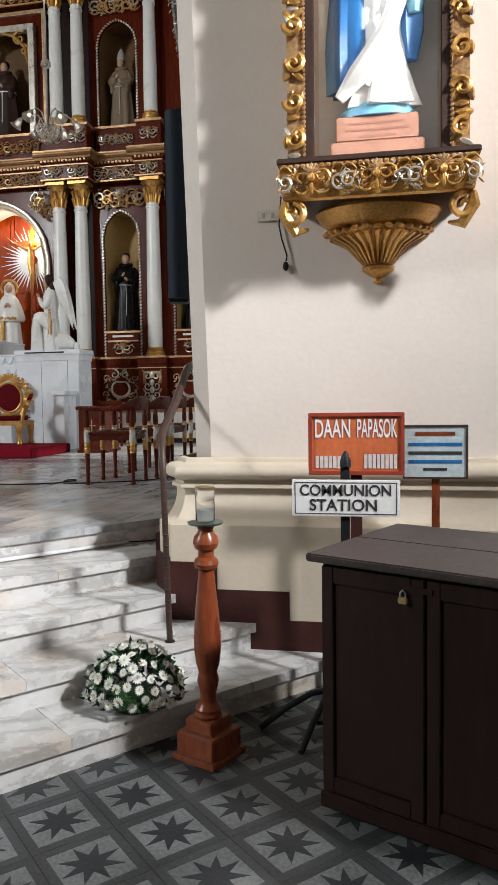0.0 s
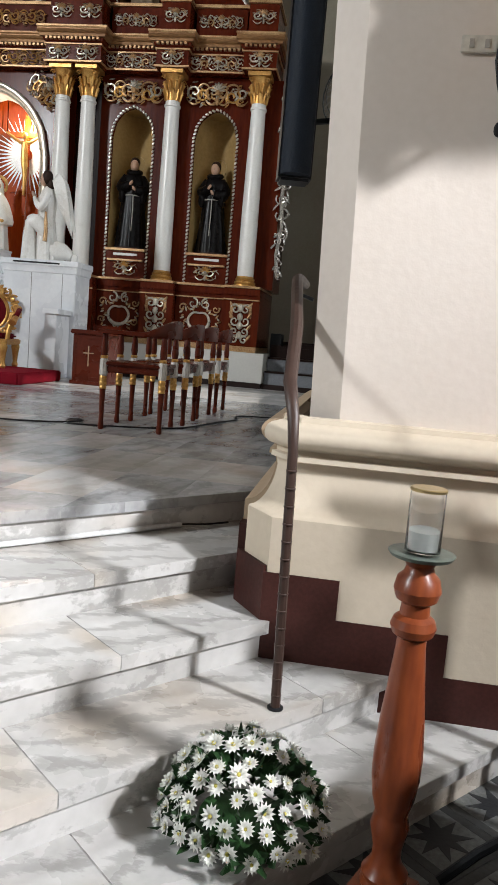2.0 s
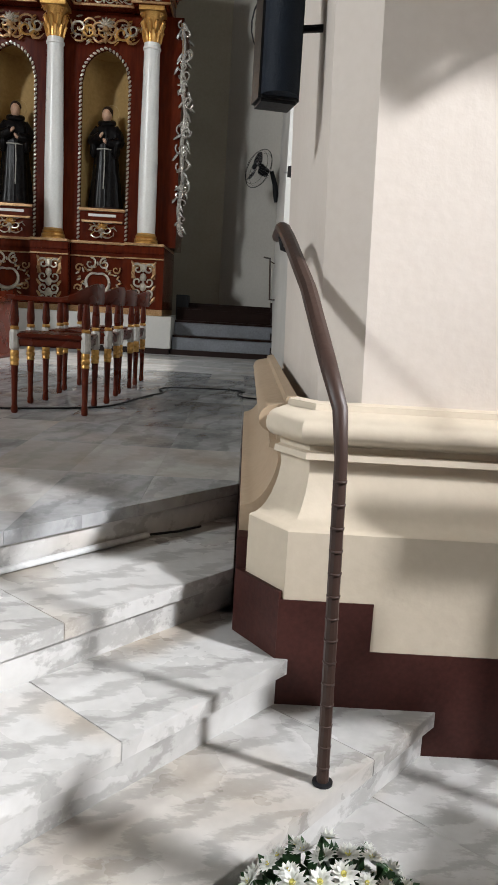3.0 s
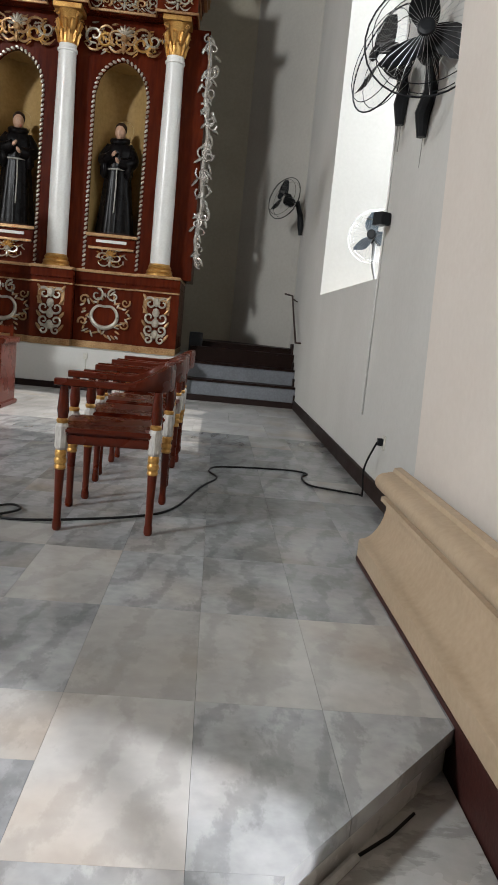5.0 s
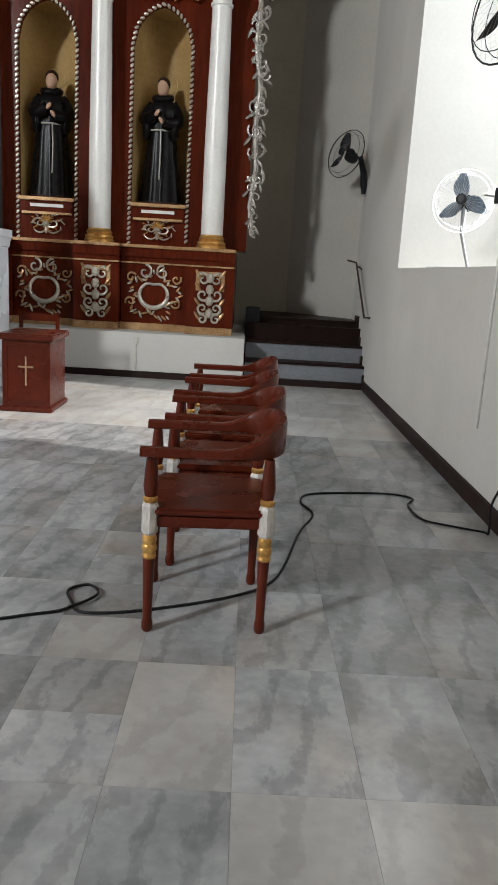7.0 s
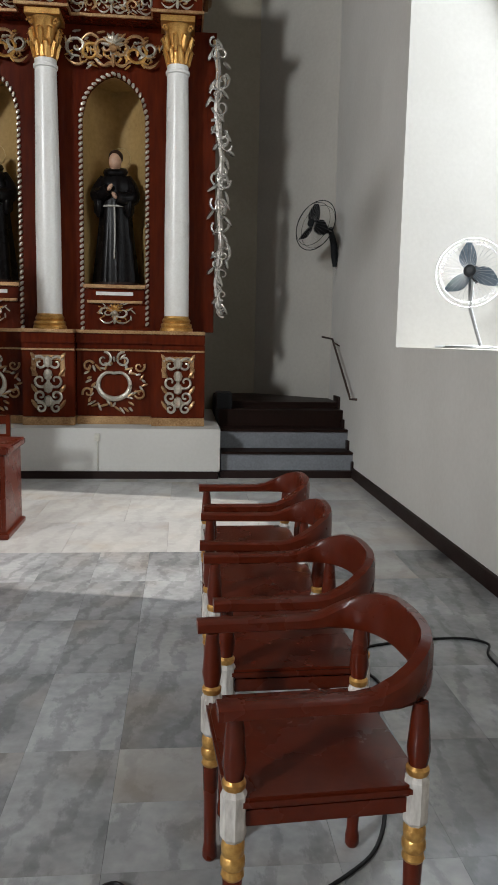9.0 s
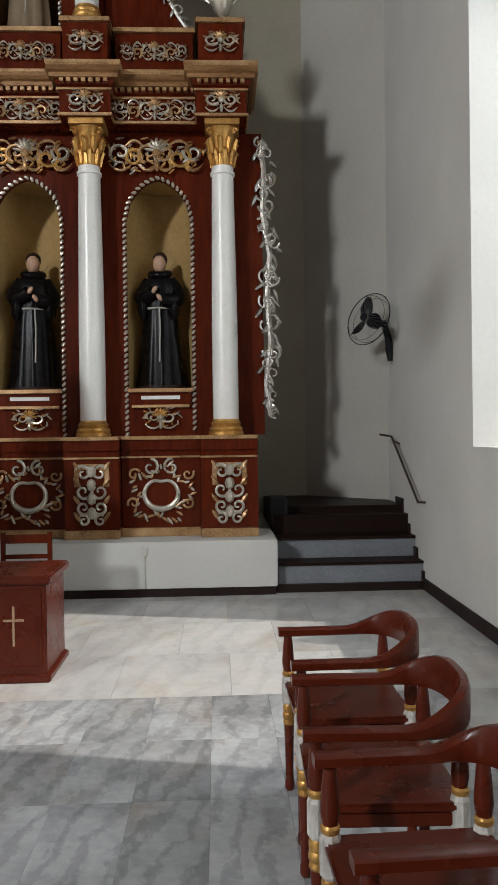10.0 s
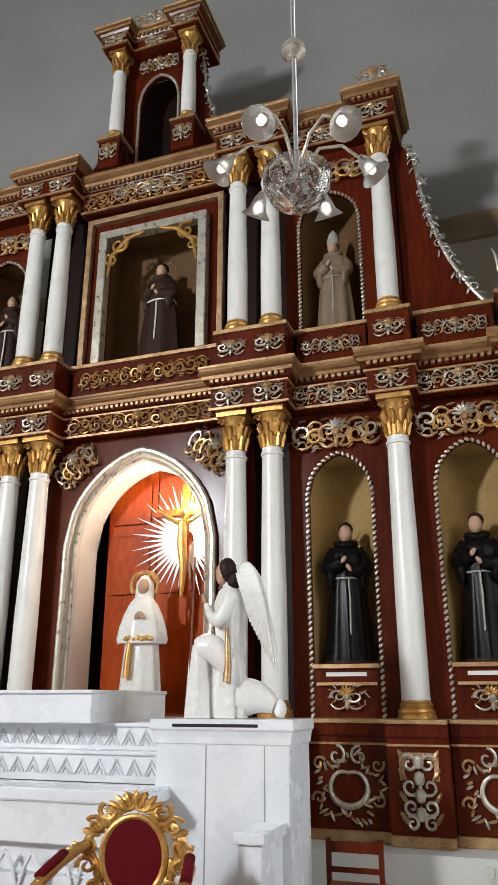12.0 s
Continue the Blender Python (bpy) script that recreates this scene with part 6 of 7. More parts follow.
# tabernacle base between the shelves
bm = B()
box(bm, XC - 0.85, -7.22, 12.75, 14.25, 2.49, 2.74)
box(bm, XC - 0.85, -7.2, 12.72, 14.25, 2.74, 2.77)
part("tabernacle_base", bm, ALTARMARBLE, al, bevel=0.006)
bm = B()
box(bm, -6.4, -5.65, AF - 0.047, AF - 0.044, 2.475, 2.5)
part("dark_slot", bm, BLACK, al)

# recess in the central arch: orange varnished doors
rc = thing("varnished_door", "orange varnished panelled door inside the central arch", "door", (XC, FACE + 0.47, 2.5))
for s in (-1, 1):
    bm = B()
    x0, x1 = sorted((s * 0.01, s * 1.1))
    if s == -1:
        x0, x1 = -0.74, -0.01
    box(bm, x0, x1, 0, 0.05, 0, 3.4)
    dl = part("leaf", bm, DOORWOOD, rc)
    for zz0, zz1 in ((0.2, 1.3), (1.5, 2.3), (2.45, 3.1)):
        bm = B()
        box(bm, x0 + 0.08, x1 - 0.08, -0.02, -0.001, zz0, zz1)
        part("panel", bm, DOORWOOD, dl, bevel=0.015)
# near-black board added as the shade in the slit beside the door
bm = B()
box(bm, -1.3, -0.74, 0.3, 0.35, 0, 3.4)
part("recess_shade", bm, DARKWOOD, rc)
bm = B()
box(bm, -0.9, 0.9, -0.5, 0.0, -0.002, 0.03)
part("sill", bm, WOOD, rc)


def curve3(p0, p1, p2, k=1.0, n=10):
    """A smooth curve from p0 to p2, pulled towards p1."""
    a, b, c = Vector(p0) * k, Vector(p1) * k, Vector(p2) * k
    return [a * (1 - t) ** 2 + b * 2 * t * (1 - t) + c * t * t for t in [j / n for j in range(n + 1)]]


def robed(name, at, h, rz, robe, trim, label, wide=1.0, hood=None, pose_arms=True, seed=1, crown=False):
    """A standing robed statue of height h as one plain mesh."""
    bm = B()
    k = h / 1.7
    W = 0.25 * k * wide
    folds(bm, [(W * 1.05, 0), (W * 1.0, 0.15 * k), (W * 0.9, 0.5 * k), (W * 0.78, 0.9 * k), (W * 0.74, 1.0 * k), (W * 0.85, 1.2 * k), (W * 0.8, 1.33 * k), (W * 0.35, 1.44 * k)], (0, 0, 0), 30, 0.12, 8, 0, 1, 0.66, seed)
    blob(bm, (0, -0.02 * k, 1.56 * k), 0.085 * k, 0.095 * k, 0.12 * k, 1, 12, 8)
    blob(bm, (0, 0.018 * k, 1.62 * k), 0.097 * k, 0.1 * k, 0.1 * k, 3, 12, 8)
    if pose_arms:
        for s in (-1, 1):
            lift = 0.06 * s if seed % 2 else -0.05 * s
            tube(bm, curve3((s * 0.15, 0.0, 1.36), (s * 0.36, 0.0, 1.0), (s * 0.05, -0.17, 1.13 + lift), k), [k * (0.06 + 0.045 * math.sin(math.pi * j / 12)) for j in range(11)], 12, 0)
            folds(bm, [(0.03 * k, 0.0), (0.075 * k, 0.06 * k), (0.085 * k, 0.2 * k), (0.05 * k, 0.27 * k)], (s * 0.2 * k, -0.09 * k, 0.84 * k), 14, 0.15, 4, 0, 0.8, 1.0, seed)
            blob(bm, (s * 0.03 * k, -0.2 * k, (1.15 + lift) * k), 0.03 * k, 0.026 * k, 0.055 * k, 1, 9, 6, -s * 0.6)
    tube(bm, [(0.02 * k, -0.165 * k, 0.98 * k), (0.03 * k, -0.18 * k, 0.7 * k), (0.02 * k, -0.19 * k, 0.3 * k)], 0.012 * k, 6, 2)
    tube(bm, [(W * 0.78 * math.cos(a), W * 0.55 * math.sin(a), 0.98 * k) for a in [2 * math.pi * j / 20 for j in range(21)]], 0.014 * k, 5, 2)
    tube(bm, [(0.115 * k * math.cos(a), 0.1 * k * math.sin(a), (1.43 - 0.03 * math.sin(a + math.pi)) * k) for a in [2 * math.pi * j / 18 for j in range(19)]], 0.05 * k, 8, 0)
    if crown:
        lathe(bm, [(0.1 * k, 1.62 * k), (0.11 * k, 1.7 * k), (0.07 * k, 1.84 * k), (0.01 * k, 1.93 * k)], 12, (0, 0.02, 0), 2)
    else:
        tube(bm, [(0.04 * k + 0.14 * k * math.cos(a), 0.1 * k, 1.62 * k + 0.14 * k * math.sin(a)) for a in [2 * math.pi * j / 24 for j in range(25)]], 0.0035 * k, 5, 4)
    lathe(bm, [(0.27 * k, -0.04), (0.27 * k, 0.0)], 16, (0, 0, 0), 3, 1.1, 0.7)
    ob = part(name, bm, [robe, SKIN, trim, hood or HAIR, BRASS], sharp=75)
    ob.matrix_world = pose(*at, 0, 0, rz)
    return tagged(ob, label, "statue")


robed("saint_statue", (-3.93, 15.36, 3.10), 1.6, -8, HABIT, CORD, "painted statue in a black habit and cord, standing in niche", 1.05, seed=2)
robed("saint_statue", (-5.44, 15.36, 3.10), 1.6, 10, HABIT, CORD, "painted statue in a black habit with halo, in niche", 1.05, seed=4)
robed("saint_statue", (2 * XC + 3.93, 15.36, 3.10), 1.6, 8, HABIT, CORD, "painted statue in a black habit in a niche", 1.05, seed=5)
robed("saint_statue", (2 * XC + 5.44, 15.36, 3.10), 1.6, -10, HABIT, CORD, "painted statue in a black habit in a niche", 1.05, seed=6)
robed("bishop_statue", (-5.44, 15.36, 7.225), 1.45, -6, material("tan_painted_robe", (0.24, 0.17, 0.105), 0.45, scale=6), CORD, "painted statue in a tall mitre and tan cope in a niche", 1.15, seed=8, crown=True)
robed("saint_statue", (2 * XC + 5.44, 15.36, 7.225), 1.6, 6, BROWNHABIT, STATUEWHITE, "painted statue in a brown habit in a niche", 1.1, seed=9)
robed("saint_statue", (XC + 0.05, 15.3, 7.225), 1.6, -6, BROWNHABIT, STATUEWHITE, "painted statue in a brown habit inside the square niche", 1.3, seed=10)
bm = B()
folds(bm, [(0.24, 0), (0.235, 0.2), (0.22, 0.5), (0.205, 0.72), (0.17, 0.8)], (0, 0, 0), 34, 0.1, 10, 0, 1.0, 0.7, 11)
folds(bm, [(0.285, 0.68), (0.30, 0.74), (0.275, 0.88), (0.23, 1.02), (0.17, 1.15), (0.10, 1.24), (0.05, 1.28)], (0, 0, 0), 34, 0.07, 8, 0, 1.05, 0.75, 12)
blob(bm, (0, -0.03, 1.36), 0.075, 0.085, 0.105, 1, 12, 8)
folds(bm, [(0.12, 1.16), (0.115, 1.3), (0.105, 1.42), (0.05, 1.5), (0.01, 1.52)], (0, 0.035, 0), 20, 0.05, 5, 0, 1.0, 0.9, 13)
for k in range(22):
    a = -0.5 + (math.pi + 1.0) * k / 21
    blob(bm, (0.165 * math.cos(a), 0.02, 1.39 + 0.165 * math.sin(a)), 0.026, 0.02, 0.034, 2, 6, 4, a)
tube(bm, [(-0.1, -0.16, 0.78), (-0.12, -0.18, 0.5), (-0.13, -0.18, 0.28)], [0.03, 0.04, 0.045], 8, 2)
for k in range(7):
    blob(bm, (-0.15 + 0.05 * k, -0.215, 0.73 + 0.012 * (k % 2)), 0.035, 0.02, 0.03, 2, 6, 4)
for s in (-1, 1):
    blob(bm, (s * 0.03, -0.2, 1.0), 0.03, 0.028, 0.055, 1, 8, 6, -s * 0.5)
lathe(bm, [(0.25, -0.1), (0.26, -0.02), (0.25, 0.0)], 20, (0, 0, 0), 0, 1.0, 0.75)
ob = part("robed_statue", bm, [STATUEWHITE, SKIN, GOLD], sharp=75)
ob.matrix_world = pose(-7.92, 15.0, 2.64, 0, 0, 15)
tagged(ob, "white caped statue with a gilt flower wreath under the arch", "statue")

# radiant crucifix over the door
cx = thing("radiant_cross", "gilt cross with a burst of silver rays in the central arch", "crucifix", (-7.56, FACE + 0.3, 4.67))
for k in range(44):
    a = 2 * math.pi * k / 44
    l = 0.8 if k % 2 else 0.66
    bm = B()
    c, s = math.cos(a), math.sin(a)
    v = [bm.verts.new(p) for p in ((0.1 * c - 0.034 * s, 0, 0.1 * s + 0.034 * c), (0.1 * c + 0.034 * s, 0, 0.1 * s - 0.034 * c), (l * c, -0.01, l * s), (0.1 * c, 0.025, 0.1 * s))]
    for q in ((0, 1, 2), (1, 3, 2), (3, 0, 2), (0, 3, 1)):
        bm.faces.new([v[i] for i in q])
    part("ray", bm, RAYGLOW, cx)
bm = B()
box(bm, -0.05, 0.05, -0.06, -0.015, -1.1, 0.75)
box(bm, -0.42, 0.42, -0.062, -0.013, 0.3, 0.4)
part("cross", bm, DOORWOOD, cx, "varnished wooden cross", 0.006)
bm = B()
tube(bm, [(-0.38, -0.1, 0.38), (-0.1, -0.11, 0.2), (0, -0.12, 0.18), (0.1, -0.11, 0.2), (0.38, -0.1, 0.38)], [0.02, 0.03, 0.05, 0.03, 0.02], 8)
tube(bm, [(0, -0.12, 0.2), (0, -0.13, -0.1), (0.03, -0.13, -0.4), (0, -0.11, -0.75)], [0.06, 0.065, 0.05, 0.025], 10)
blob(bm, (0.02, -0.15, 0.3), 0.05, 0.05, 0.07)
part("corpus", bm, GOLD, cx, "gilt carved figure shape")

# kneeling angel on the altar block: one knee raised, wings folded back
bm = B()
folds(bm, [(0.20, 0.0), (0.21, 0.12), (0.19, 0.35), (0.165, 0.55), (0.145, 0.68), (0.17, 0.85), (0.175, 1.0), (0.13, 1.1), (0.05, 1.17)], (0.0, 0, 0), 32, 0.13, 9, 0, 1.0, 0.8, 21)
tube(bm, curve3((0.02, -0.06, 0.46), (-0.22, -0.08, 0.66), (-0.34, -0.06, 0.58)), [0.15 - 0.004 * j for j in range(11)], 14, 0)
folds(bm, [(0.15, 0.0), (0.145, 0.12), (0.135, 0.3), (0.125, 0.48), (0.11, 0.6), (0.03, 0.66)], (-0.34, -0.06, 0), 24, 0.15, 7, 0, 1.0, 0.85, 22)
tube(bm, curve3((0.04, 0.02, 0.14), (0.3, 0.02, 0.24), (0.52, 0.02, 0.1)), [0.15, 0.16, 0.165, 0.165, 0.16, 0.15, 0.14, 0.125, 0.11, 0.095, 0.07], 14, 0)
blob(bm, (0.58, 0.02, 0.08), 0.08, 0.06, 0.08, 0, 10, 6)
for s in (-1, 1):
    tube(bm, curve3((0.03, s * 0.15, 1.04), (-0.08, s * 0.24, 0.66), (-0.27, s * 0.06, 0.98)), [0.072 - 0.004 * j + 0.018 * math.sin(math.pi * j / 10) for j in range(11)], 12, 0)
    blob(bm, (-0.3, s * 0.03, 1.03), 0.03, 0.028, 0.06, 1, 9, 6, -0.5)
blob(bm, (-0.1, 0, 1.27), 0.075, 0.075, 0.105, 1, 12, 8)
blob(bm, (-0.03, 0, 1.31), 0.11, 0.105, 0.115, 2, 12, 8)
blob(bm, (0.06, 0, 1.21), 0.085, 0.1, 0.1, 2, 10, 7, 0.6)
for s in (-1, 1):
    for j in range(12):
        u = j / 11
        top = (0.1 + 0.24 * u, s * (0.06 + 0.07 * u), 1.13 + 0.23 * math.sin(math.pi * (0.2 + 0.62 * u)))
        tip = (0.26 + 0.30 * u, s * (0.1 + 0.06 * u), 0.82 - 0.44 * u)
        tube(bm, curve3(top, (0.24 + 0.22 * u, s * (0.13 + 0.05 * u), 1.0 - 0.1 * u), tip, 1.0, 6), [0.03, 0.042, 0.042, 0.038, 0.032, 0.024, 0.008], 8, 0, flat=0.6)
tube(bm, [(-0.44, -0.14, 0.0), (-0.40, -0.12, 1.42)], 0.013, 8, 3)
tube(bm, [(0.0, -0.15, 0.76), (0.02, -0.19, 0.6), (0.03, -0.2, 0.45), (0.02, -0.21, 0.3)], [0.02, 0.035, 0.04, 0.045], 9, 4)
ob = part("angel_statue", bm, [STATUEWHITE, SKIN, HAIR, POSTWOOD, PALEGOLD], sharp=75)
ob.matrix_world = pose(-6.03, 13.02, 2.537, 0, 0, 10) @ Matrix.Diagonal((0.76, 0.82, 0.97, 1))
tagged(ob, "white kneeling winged angel statue on the marble altar", "statue")

# ---- carpeted predella, throne chair, box with a cross, ladder-back chair ----
bm = B()
box(bm, 2 * XC + 5.2, -5.2, 10.5, 11.86, ZP + 0.002, 0.93)
setting("predella", bm, CARPET, "red carpeted step before the altar", "step", 0.015)
th = thing("throne_chair", "gilt carved throne chair with dark red velvet", "chair", (-6.16, 11.45, 0.932), 10)
th.scale = (1.22, 1.1, 0.93)
bm = B()
box(bm, -0.33, 0.33, -0.3, 0.3, 0.34, 0.42)
part("seat_frame", bm, GOLD, th, bevel=0.015)
bm = B()
box(bm, -0.29, 0.29, -0.28, 0.27, 0.42, 0.5)
part("seat_cushion", bm, VELVET, th, "dark red velvet seat", 0.03)
for x in (-0.28, 0.28):
    for y in (-0.26, 0.26):
        bm = B()
        lathe(bm, [(0.025, 0), (0.04, 0.03), (0.025, 0.08), (0.035, 0.2), (0.05, 0.3), (0.045, 0.34)], 12)
        lg = part("leg", bm, GOLD, th)
        lg.location = (x, y, 0)
bm = B()
prof = [(0.165 * math.cos(a), 0.24 * math.sin(a)) for a in [2 * math.pi * k / 28 for k in range(28)]]
fr = [bm.verts.new((x, 0.24, 0.82 + z)) for x, z in prof]
bk = [bm.verts.new((x, 0.31, 0.82 + z)) for x, z in prof]
bm.faces.new(fr)
bm.faces.new(bk[::-1])
for k in range(28):
    bm.faces.new((fr[k], bk[k], bk[(k + 1) % 28], fr[(k + 1) % 28]))
part("back_panel", bm, VELVET, th, "oval dark red velvet back")
bm = B()
tube(bm, [(0.18 * math.cos(a), 0.25, 0.82 + 0.26 * math.sin(a)) for a in [2 * math.pi * k / 32 for k in range(33)]], 0.022, 8)
rnd = random.Random(77)
for k in range(46):
    a = 2 * math.pi * k / 46
    rr = 1.0 + 0.12 * math.sin(5 * a)
    blob(bm, (0.25 * rr * math.cos(a), 0.26, 0.82 + 0.33 * rr * math.sin(a)), 0.03, 0.025, 0.06, 0, 6, 4, a + rnd.uniform(-1, 1))
for k in range(16):
    a = 2 * math.pi * (k + 0.5) / 16
    spiral(bm, 0.27 * math.cos(a), 0.82 + 0.35 * math.sin(a), 0.065, 1.2, a, 0.018, 0.25, 1 if k % 2 else -1)
for k in range(9):
    a = math.pi * (k + 0.5) / 9
    blob(bm, (0.12 * math.cos(a), 0.25, 1.10 + 0.09 * math.sin(a)), 0.022, 0.025, 0.07, 0, 6, 4, math.pi / 2 - a)
part("back_frame", bm, GOLD, th, "gilt carved leaf frame")
for s in (-1, 1):
    bm = B()
    tube(bm, [(s * 0.27, 0.24, 0.9), (s * 0.36, 0.05, 0.8), (s * 0.38, -0.2, 0.72), (s * 0.38, -0.3, 0.66)], [0.03, 0.035, 0.035, 0.045], 9)
    for k in range(10):
        t = k / 9
        blob(bm, (s * (0.33 + 0.06 * t), 0.2 - 0.5 * t, 0.9 - 0.2 * t), 0.018, 0.018, 0.018, 0, 6, 4)
    tube(bm, [(s * 0.36, -0.22, 0.7), (s * 0.33, -0.25, 0.55), (s * 0.32, -0.25, 0.42)], 0.025, 8)
    ar = part("arm", bm, GOLD, th)
    bm = B()
    tube(bm, [(s * 0.35, 0.1, 0.86), (s * 0.385, -0.15, 0.77)], 0.03, 8)
    part("arm_pad", bm, VELVET, ar, "dark red velvet arm pad")
bx = thing("wooden_pedestal_box", "red-brown wooden box with a pale cross on its front", "box", (-4.72, 11.63, ZP))
bx.scale = (1.02, 1.0, 1.08)
bm = B()
box(bm, -0.225, 0.225, 0, 0.6, 0.0, 0.64)
part("body", bm, CHAIRWOOD, bx, bevel=0.006)
bm = B()
box(bm, -0.26, 0.26, -0.035, 0.635, 0.641, 0.70)
part("top", bm, CHAIRWOOD, bx, bevel=0.012)
bm = B()
box(bm, -0.25, 0.25, -0.025, 0.62, 0.002, 0.05)
part("base_moulding", bm, CHAIRWOOD, bx, bevel=0.008)
for x0, x1 in ((-0.19, 0.19),):
    bm = B()
    for a in ((x0, x1, 0.09, 0.105), (x0, x1, 0.585, 0.6), (x0, x0 + 0.015, 0.105, 0.585), (x1 - 0.015, x1, 0.105, 0.585)):
        box(bm, a[0], a[1], -0.008, -0.0005, a[2], a[3])
    part("panel_moulding", bm, CHAIRWOOD, bx)
bm = B()
box(bm, -0.007, 0.007, -0.009, -0.0005, 0.24, 0.5)
box(bm, -0.07, 0.07, -0.0095, -0.0004, 0.4, 0.414)
part("cross", bm, CROSSPAINT, bx, "pale inlaid cross")
lc = thing("ladder_back_chair", "dark wooden ladder-back chair behind the box", "chair", (-5.02, 13.0, ZP), 0)
for x in (-0.21, 0.21):
    bm = B()
    box(bm, x - 0.02, x + 0.02, 0.17, 0.21, 0, 0.86)
    part("back_post", bm, WOOD, lc, bevel=0.004)
    bm = B()
    box(bm, x - 0.02, x + 0.02, -0.21, -0.17, 0, 0.43)
    part("leg", bm, WOOD, lc, bevel=0.004)
for z in (0.52, 0.64, 0.78):
    bm = B()
    box(bm, -0.19, 0.19, 0.18, 0.2, z - 0.02, z + (0.02 if z < 0.7 else 0.06))
    part("slat", bm, WOOD, lc, bevel=0.003)
bm = B()
box(bm, -0.23, 0.23, -0.22, 0.17, 0.43, 0.46)
part("seat", bm, WOOD, lc, bevel=0.006)

# ---- chandelier ----
cl = thing("chandelier", "glass bowl chandelier with lily shades on a long rod", "chandelier", (-4.43, 9.74, 5.04))
bm = B()
tube(bm, [(0, 0, 0.2), (0, 0, 15.2)], 0.013, 8)
part("rod", bm, STEEL, cl)
bm = B()
lathe(bm, [(0.02, -0.02), (0.07, 0.0), (0.14, 0.05), (0.175, 0.13), (0.18, 0.2), (0.175, 0.2), (0.165, 0.13), (0.12, 0.06), (0.02, 0.01)], 14, smooth=False)
part("glass_bowl", bm, glass("cut_glass", (0.95, 0.95, 0.95), 0.08), cl, "cut glass bowl")
bm = B()
for k in range(60):
    a, rr, zz = random.uniform(0, 6.28), random.uniform(0.03, 0.15), random.uniform(0.05, 0.24)
    blob(bm, (rr * math.cos(a), rr * math.sin(a), zz), 0.012, 0.012, 0.02, 0, 5, 3)
tagged(part("crystals", bm, CLEAR, cl, "clear crystals"), kind="stuff")
bm = B()
lathe(bm, [(0.02, 0.96), (0.07, 1.0), (0.06, 1.05), (0.02, 1.08)], 12)
part("canopy_cup", bm, SILVER, cl)
for k in range(6):
    a = 2 * math.pi * k / 6 + 0.35
    c, s = math.cos(a), math.sin(a)
    bm = B()
    tube(bm, [(0.03 * c, 0.03 * s, 0.22), (0.12 * c, 0.12 * s, 0.36), (0.24 * c, 0.24 * s, 0.38), (0.33 * c, 0.33 * s, 0.3)], 0.009, 7)
    arm = part("arm", bm, SILVER, cl)
    bm = B()
    lathe(bm, [(0.015, 0.0), (0.035, -0.04), (0.05, -0.1), (0.085, -0.14), (0.082, -0.14), (0.046, -0.1), (0.03, -0.04)], 14)
    shd = part("shade", bm, LAMPGLASS, arm, "frosted lily shade")
    shd.matrix_basis = pose(0.33 * c, 0.33 * s, 0.31, 0, 0, math.degrees(a)) @ pose(0, 0, 0, 0, -35, 0)
    bm = B()
    blob(bm, (0, 0, -0.09), 0.026, 0.026, 0.035)
    bl = part("bulb", bm, BULB, arm, "lit bulb")
    bl.matrix_basis = shd.matrix_basis.copy()
# urn on the altarpiece corner
for x in mirrored(-3.15):
    bm = B()
    lathe(bm, [(0.1, 0), (0.11, 0.03), (0.05, 0.07), (0.04, 0.14), (0.1, 0.2), (0.15, 0.3), (0.17, 0.4), (0.14, 0.44), (0.12, 0.48), (0.17, 0.56), (0.18, 0.6), (0.06, 0.64), (0.05, 0.7), (0.07, 0.74), (0.03, 0.8), (0.01, 0.86)], 20)
    for s in (-1, 1):
        tube(bm, [(s * 0.15, 0, 0.3), (s * 0.24, 0, 0.36), (s * 0.26, 0, 0.6), (s * 0.3, 0, 0.72)], [0.02, 0.025, 0.02, 0.008], 6)
    ob = part("urn", bm, SILVER)
    ob.matrix_world = pose(x, 14.95, 7.182) @ Matrix.Diagonal((0.85, 0.85, 0.95, 1))
    tagged(ob, "silvered carved urn on top of the altarpiece", "urn")

# ---- floor pieces, last ----
snd = bpy.data.objects["floor_sanctuary"]
nav = bpy.data.objects["floor_nave"]
EDGE5 = LINES[4]
LG, ROW0, BORDER = 0.695, 6.39, 11.25
# joints across: narrower slabs towards the altar
XJ = [-2.2 - 0.39 - 0.37 * k for k in range(10, 0, -1)] + [-2.59, -2.2, -1.815, -1.43, WALL - 0.001]
rnd = random.Random(5)
for i, (x0, x1) in enumerate(zip(XJ, XJ[1:])):
    for j in range(-4, 7):
        y0, y1 = ROW0 + j * LG, ROW0 + (j + 1) * LG
        cuts = [y0, y1]
        if x0 < -2.7 and rnd.random() < 0.2:
            cuts = [y0, (y0 + y1) / 2, y1]
        for ya, yb in zip(cuts, cuts[1:]):
            pts = clip([(x0 + 0.0005, ya + 0.0005), (x1 - 0.0005, ya + 0.0005), (x1 - 0.0005, yb - 0.0005), (x0 + 0.0005, yb - 0.0005)], NX, NY, EDGE5)
            if len(pts) > 2:
                bm = B()
                prism(bm, pts, ZP - 0.05 if ya < 6 else ZP - 0.014, ZP)
                warm = (i, j) in ((9, 0), (11, -1), (12, -1)) or rnd.random() < 0.14
                part("floor_slab", bm, BEIGEMARBLE if warm else FLOORMARBLE, snd)
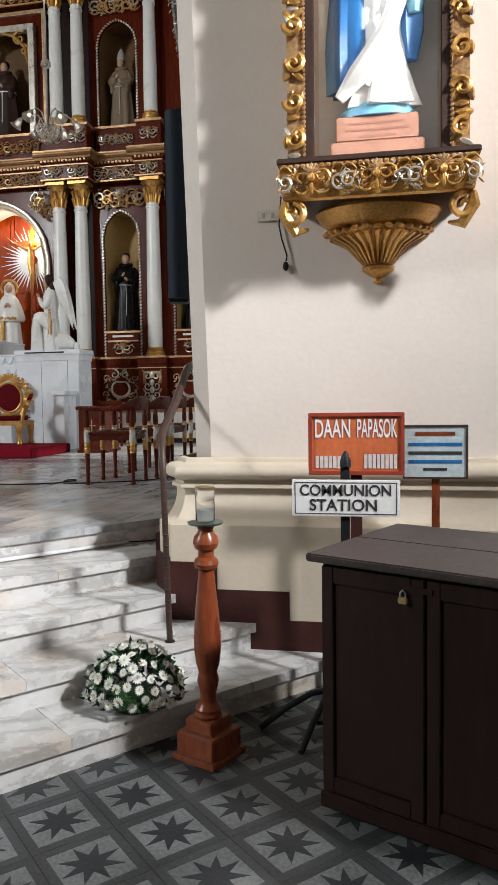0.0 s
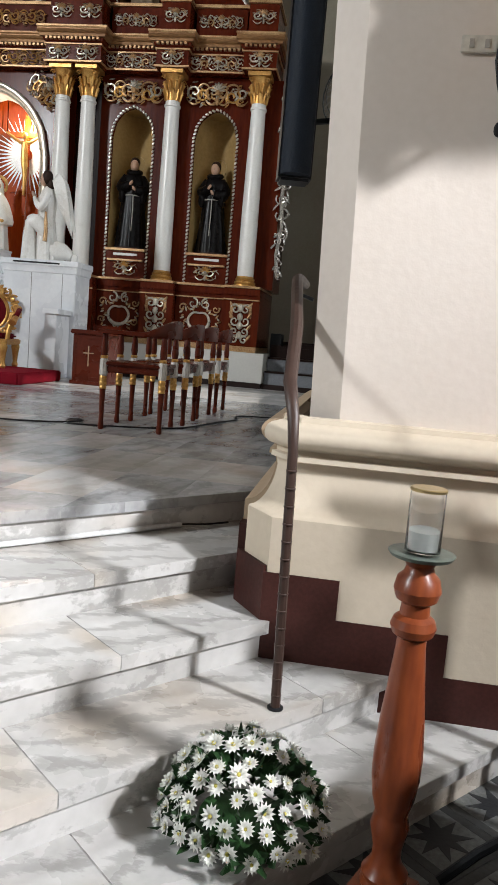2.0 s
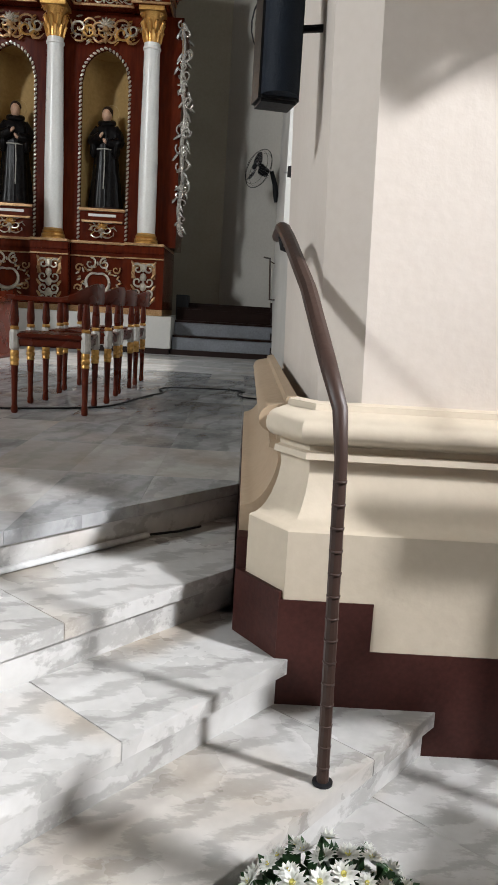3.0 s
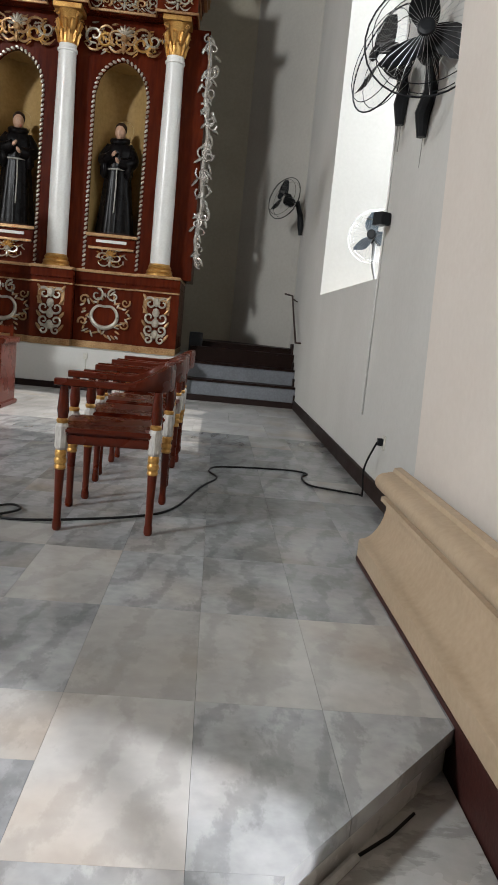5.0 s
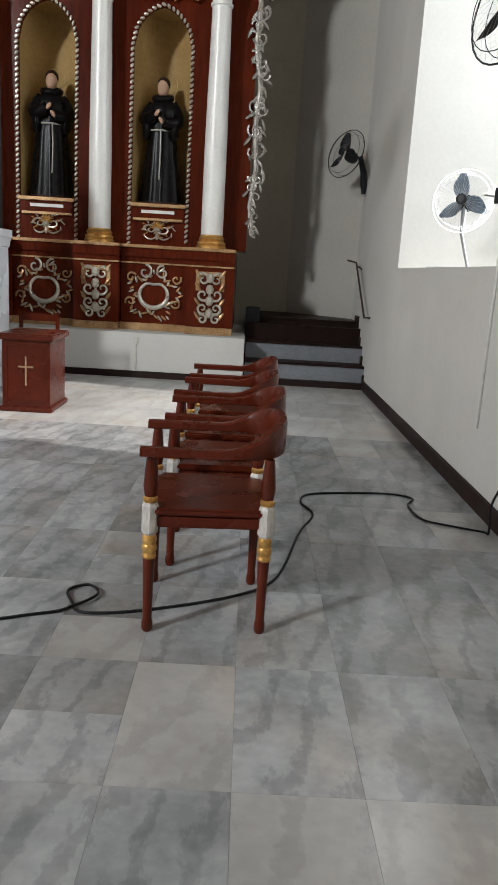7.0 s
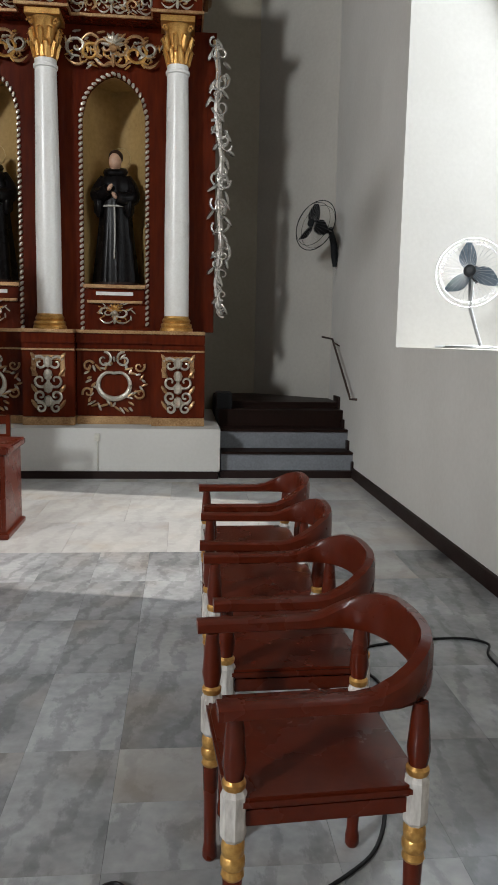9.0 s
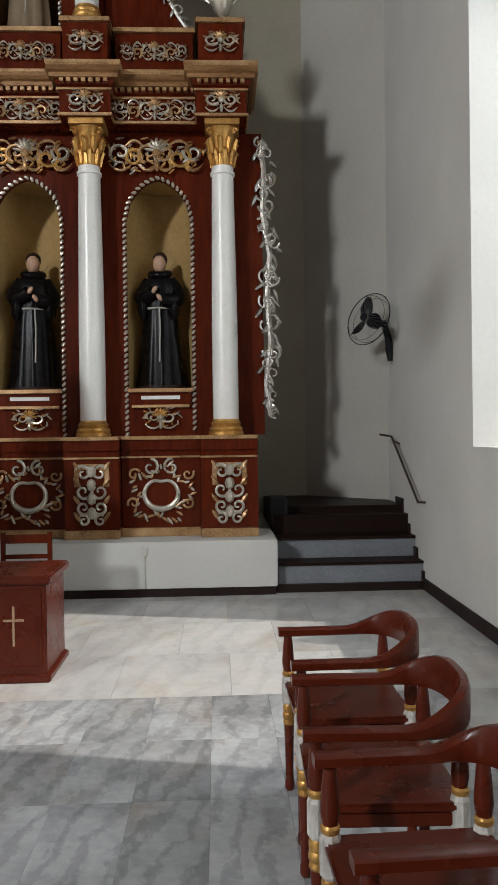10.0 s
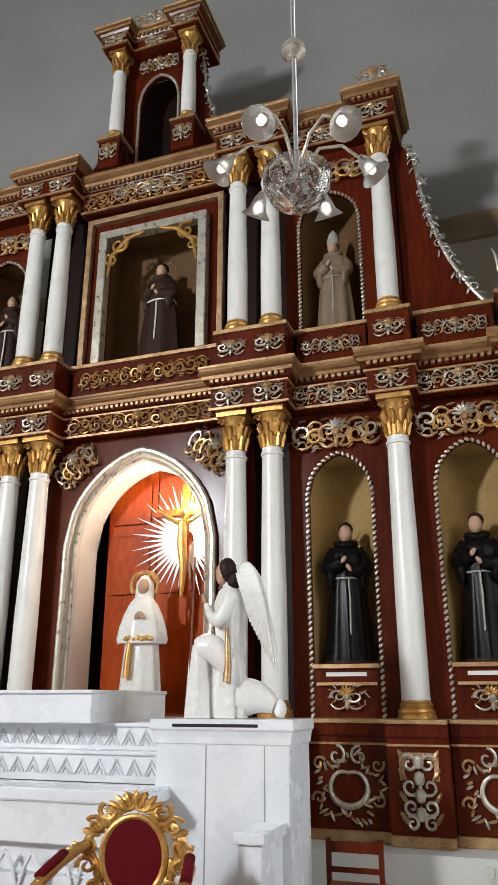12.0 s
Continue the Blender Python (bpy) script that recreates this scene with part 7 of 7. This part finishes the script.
for i in range(-9, 5):
    for j in range(4):
        x0, y0 = -3.2 + i * 0.8 + (0.4 if j % 2 else 0), BORDER + j * 0.95
        x1, y1 = min(x0 + 0.8, WALL - 0.001), min(y0 + 0.95, 14.9)
        if x0 < WALL - 0.05:
            bm = B()
            prism(bm, [(x0 + 0.001, y0 + 0.001), (x1 - 0.001, y0 + 0.001), (x1 - 0.001, y1 - 0.001), (x0 + 0.001, y1 - 0.001)], ZP - 0.014, ZP)
            part("floor_slab", bm, PALEMARBLE, snd)
bm = B()
box(bm, -16.1, XJ[0], 6.5, 14.3, ZP - 0.013, ZP - 0.001)
part("far_floor", bm, FLOORMARBLE, snd)

# nave tiles: a star between broad bands
T, TILE_TURN, TILE_AT = 0.318, 45.5, (-1.02, 3.20, 0.0)
bm = B()
h = T / 2 - 0.001
box(bm, -h, h, -h, h, -0.012, 0.0)
TILE = data_of("tile_field", bm, TILEPALE)
bm = B()
b = 0.036
for q in ((-h, -h + b, -h, h), (h - b, h, -h, h), (-h + b, h - b, -h, -h + b), (-h + b, h - b, h - b, h)):
    box(bm, q[0], q[1], q[2], q[3], -0.002, 0.0012)
BAND = data_of("tile_band", bm, TILEGREY)
bm = B()
pts = []
for k in range(16):
    a = math.pi * k / 8 + 0.2
    r = 0.118 if k % 2 == 0 else 0.05
    pts.append((r * math.cos(a), r * math.sin(a)))
prism(bm, pts, -0.002, 0.0012)
STAR = data_of("tile_star", bm, TILEDARK)
ang = TILE_TURN
rest, turn = B(), Matrix.Rotation(radians(ang), 3, "Z")
for i in range(-42, 43):
    for j in range(-42, 43):
        c = Matrix.Rotation(radians(ang), 3, "Z") @ Vector((i * T, j * T, 0)) + Vector(TILE_AT)
        if NX * c.x + NY * c.y > LINES[0] + 0.3 or c.y > 4.75:
            continue
        if not (-9 <= i <= 9 and -9 <= j <= 7):
            if c.x < 5.0 and c.y > -9.0 and c.x > -15.5:
                for pts2, zz, mi in (([(-h, -h), (h, -h), (h, h), (-h, h)], -0.001, 1), ([(-h + b, -h + b), (h - b, -h + b), (h - b, h - b), (-h + b, h - b)], 0.0, 0), (pts, 0.001, 2)):
                    rest.faces.new([rest.verts.new(turn @ Vector((*q, zz)) + c) for q in pts2]).material_index = mi
            continue
        t = put("cement_tile", TILE, nav, (c.x, c.y, 0), 0, 0, ang)
        put("tile_band", BAND, t, (0, 0, 0))
        put("tile_star", STAR, t, (0, 0, 0))
tagged(part("tile_field", rest, [TILEPALE, TILEGREY, TILEDARK], nav), kind="stuff")
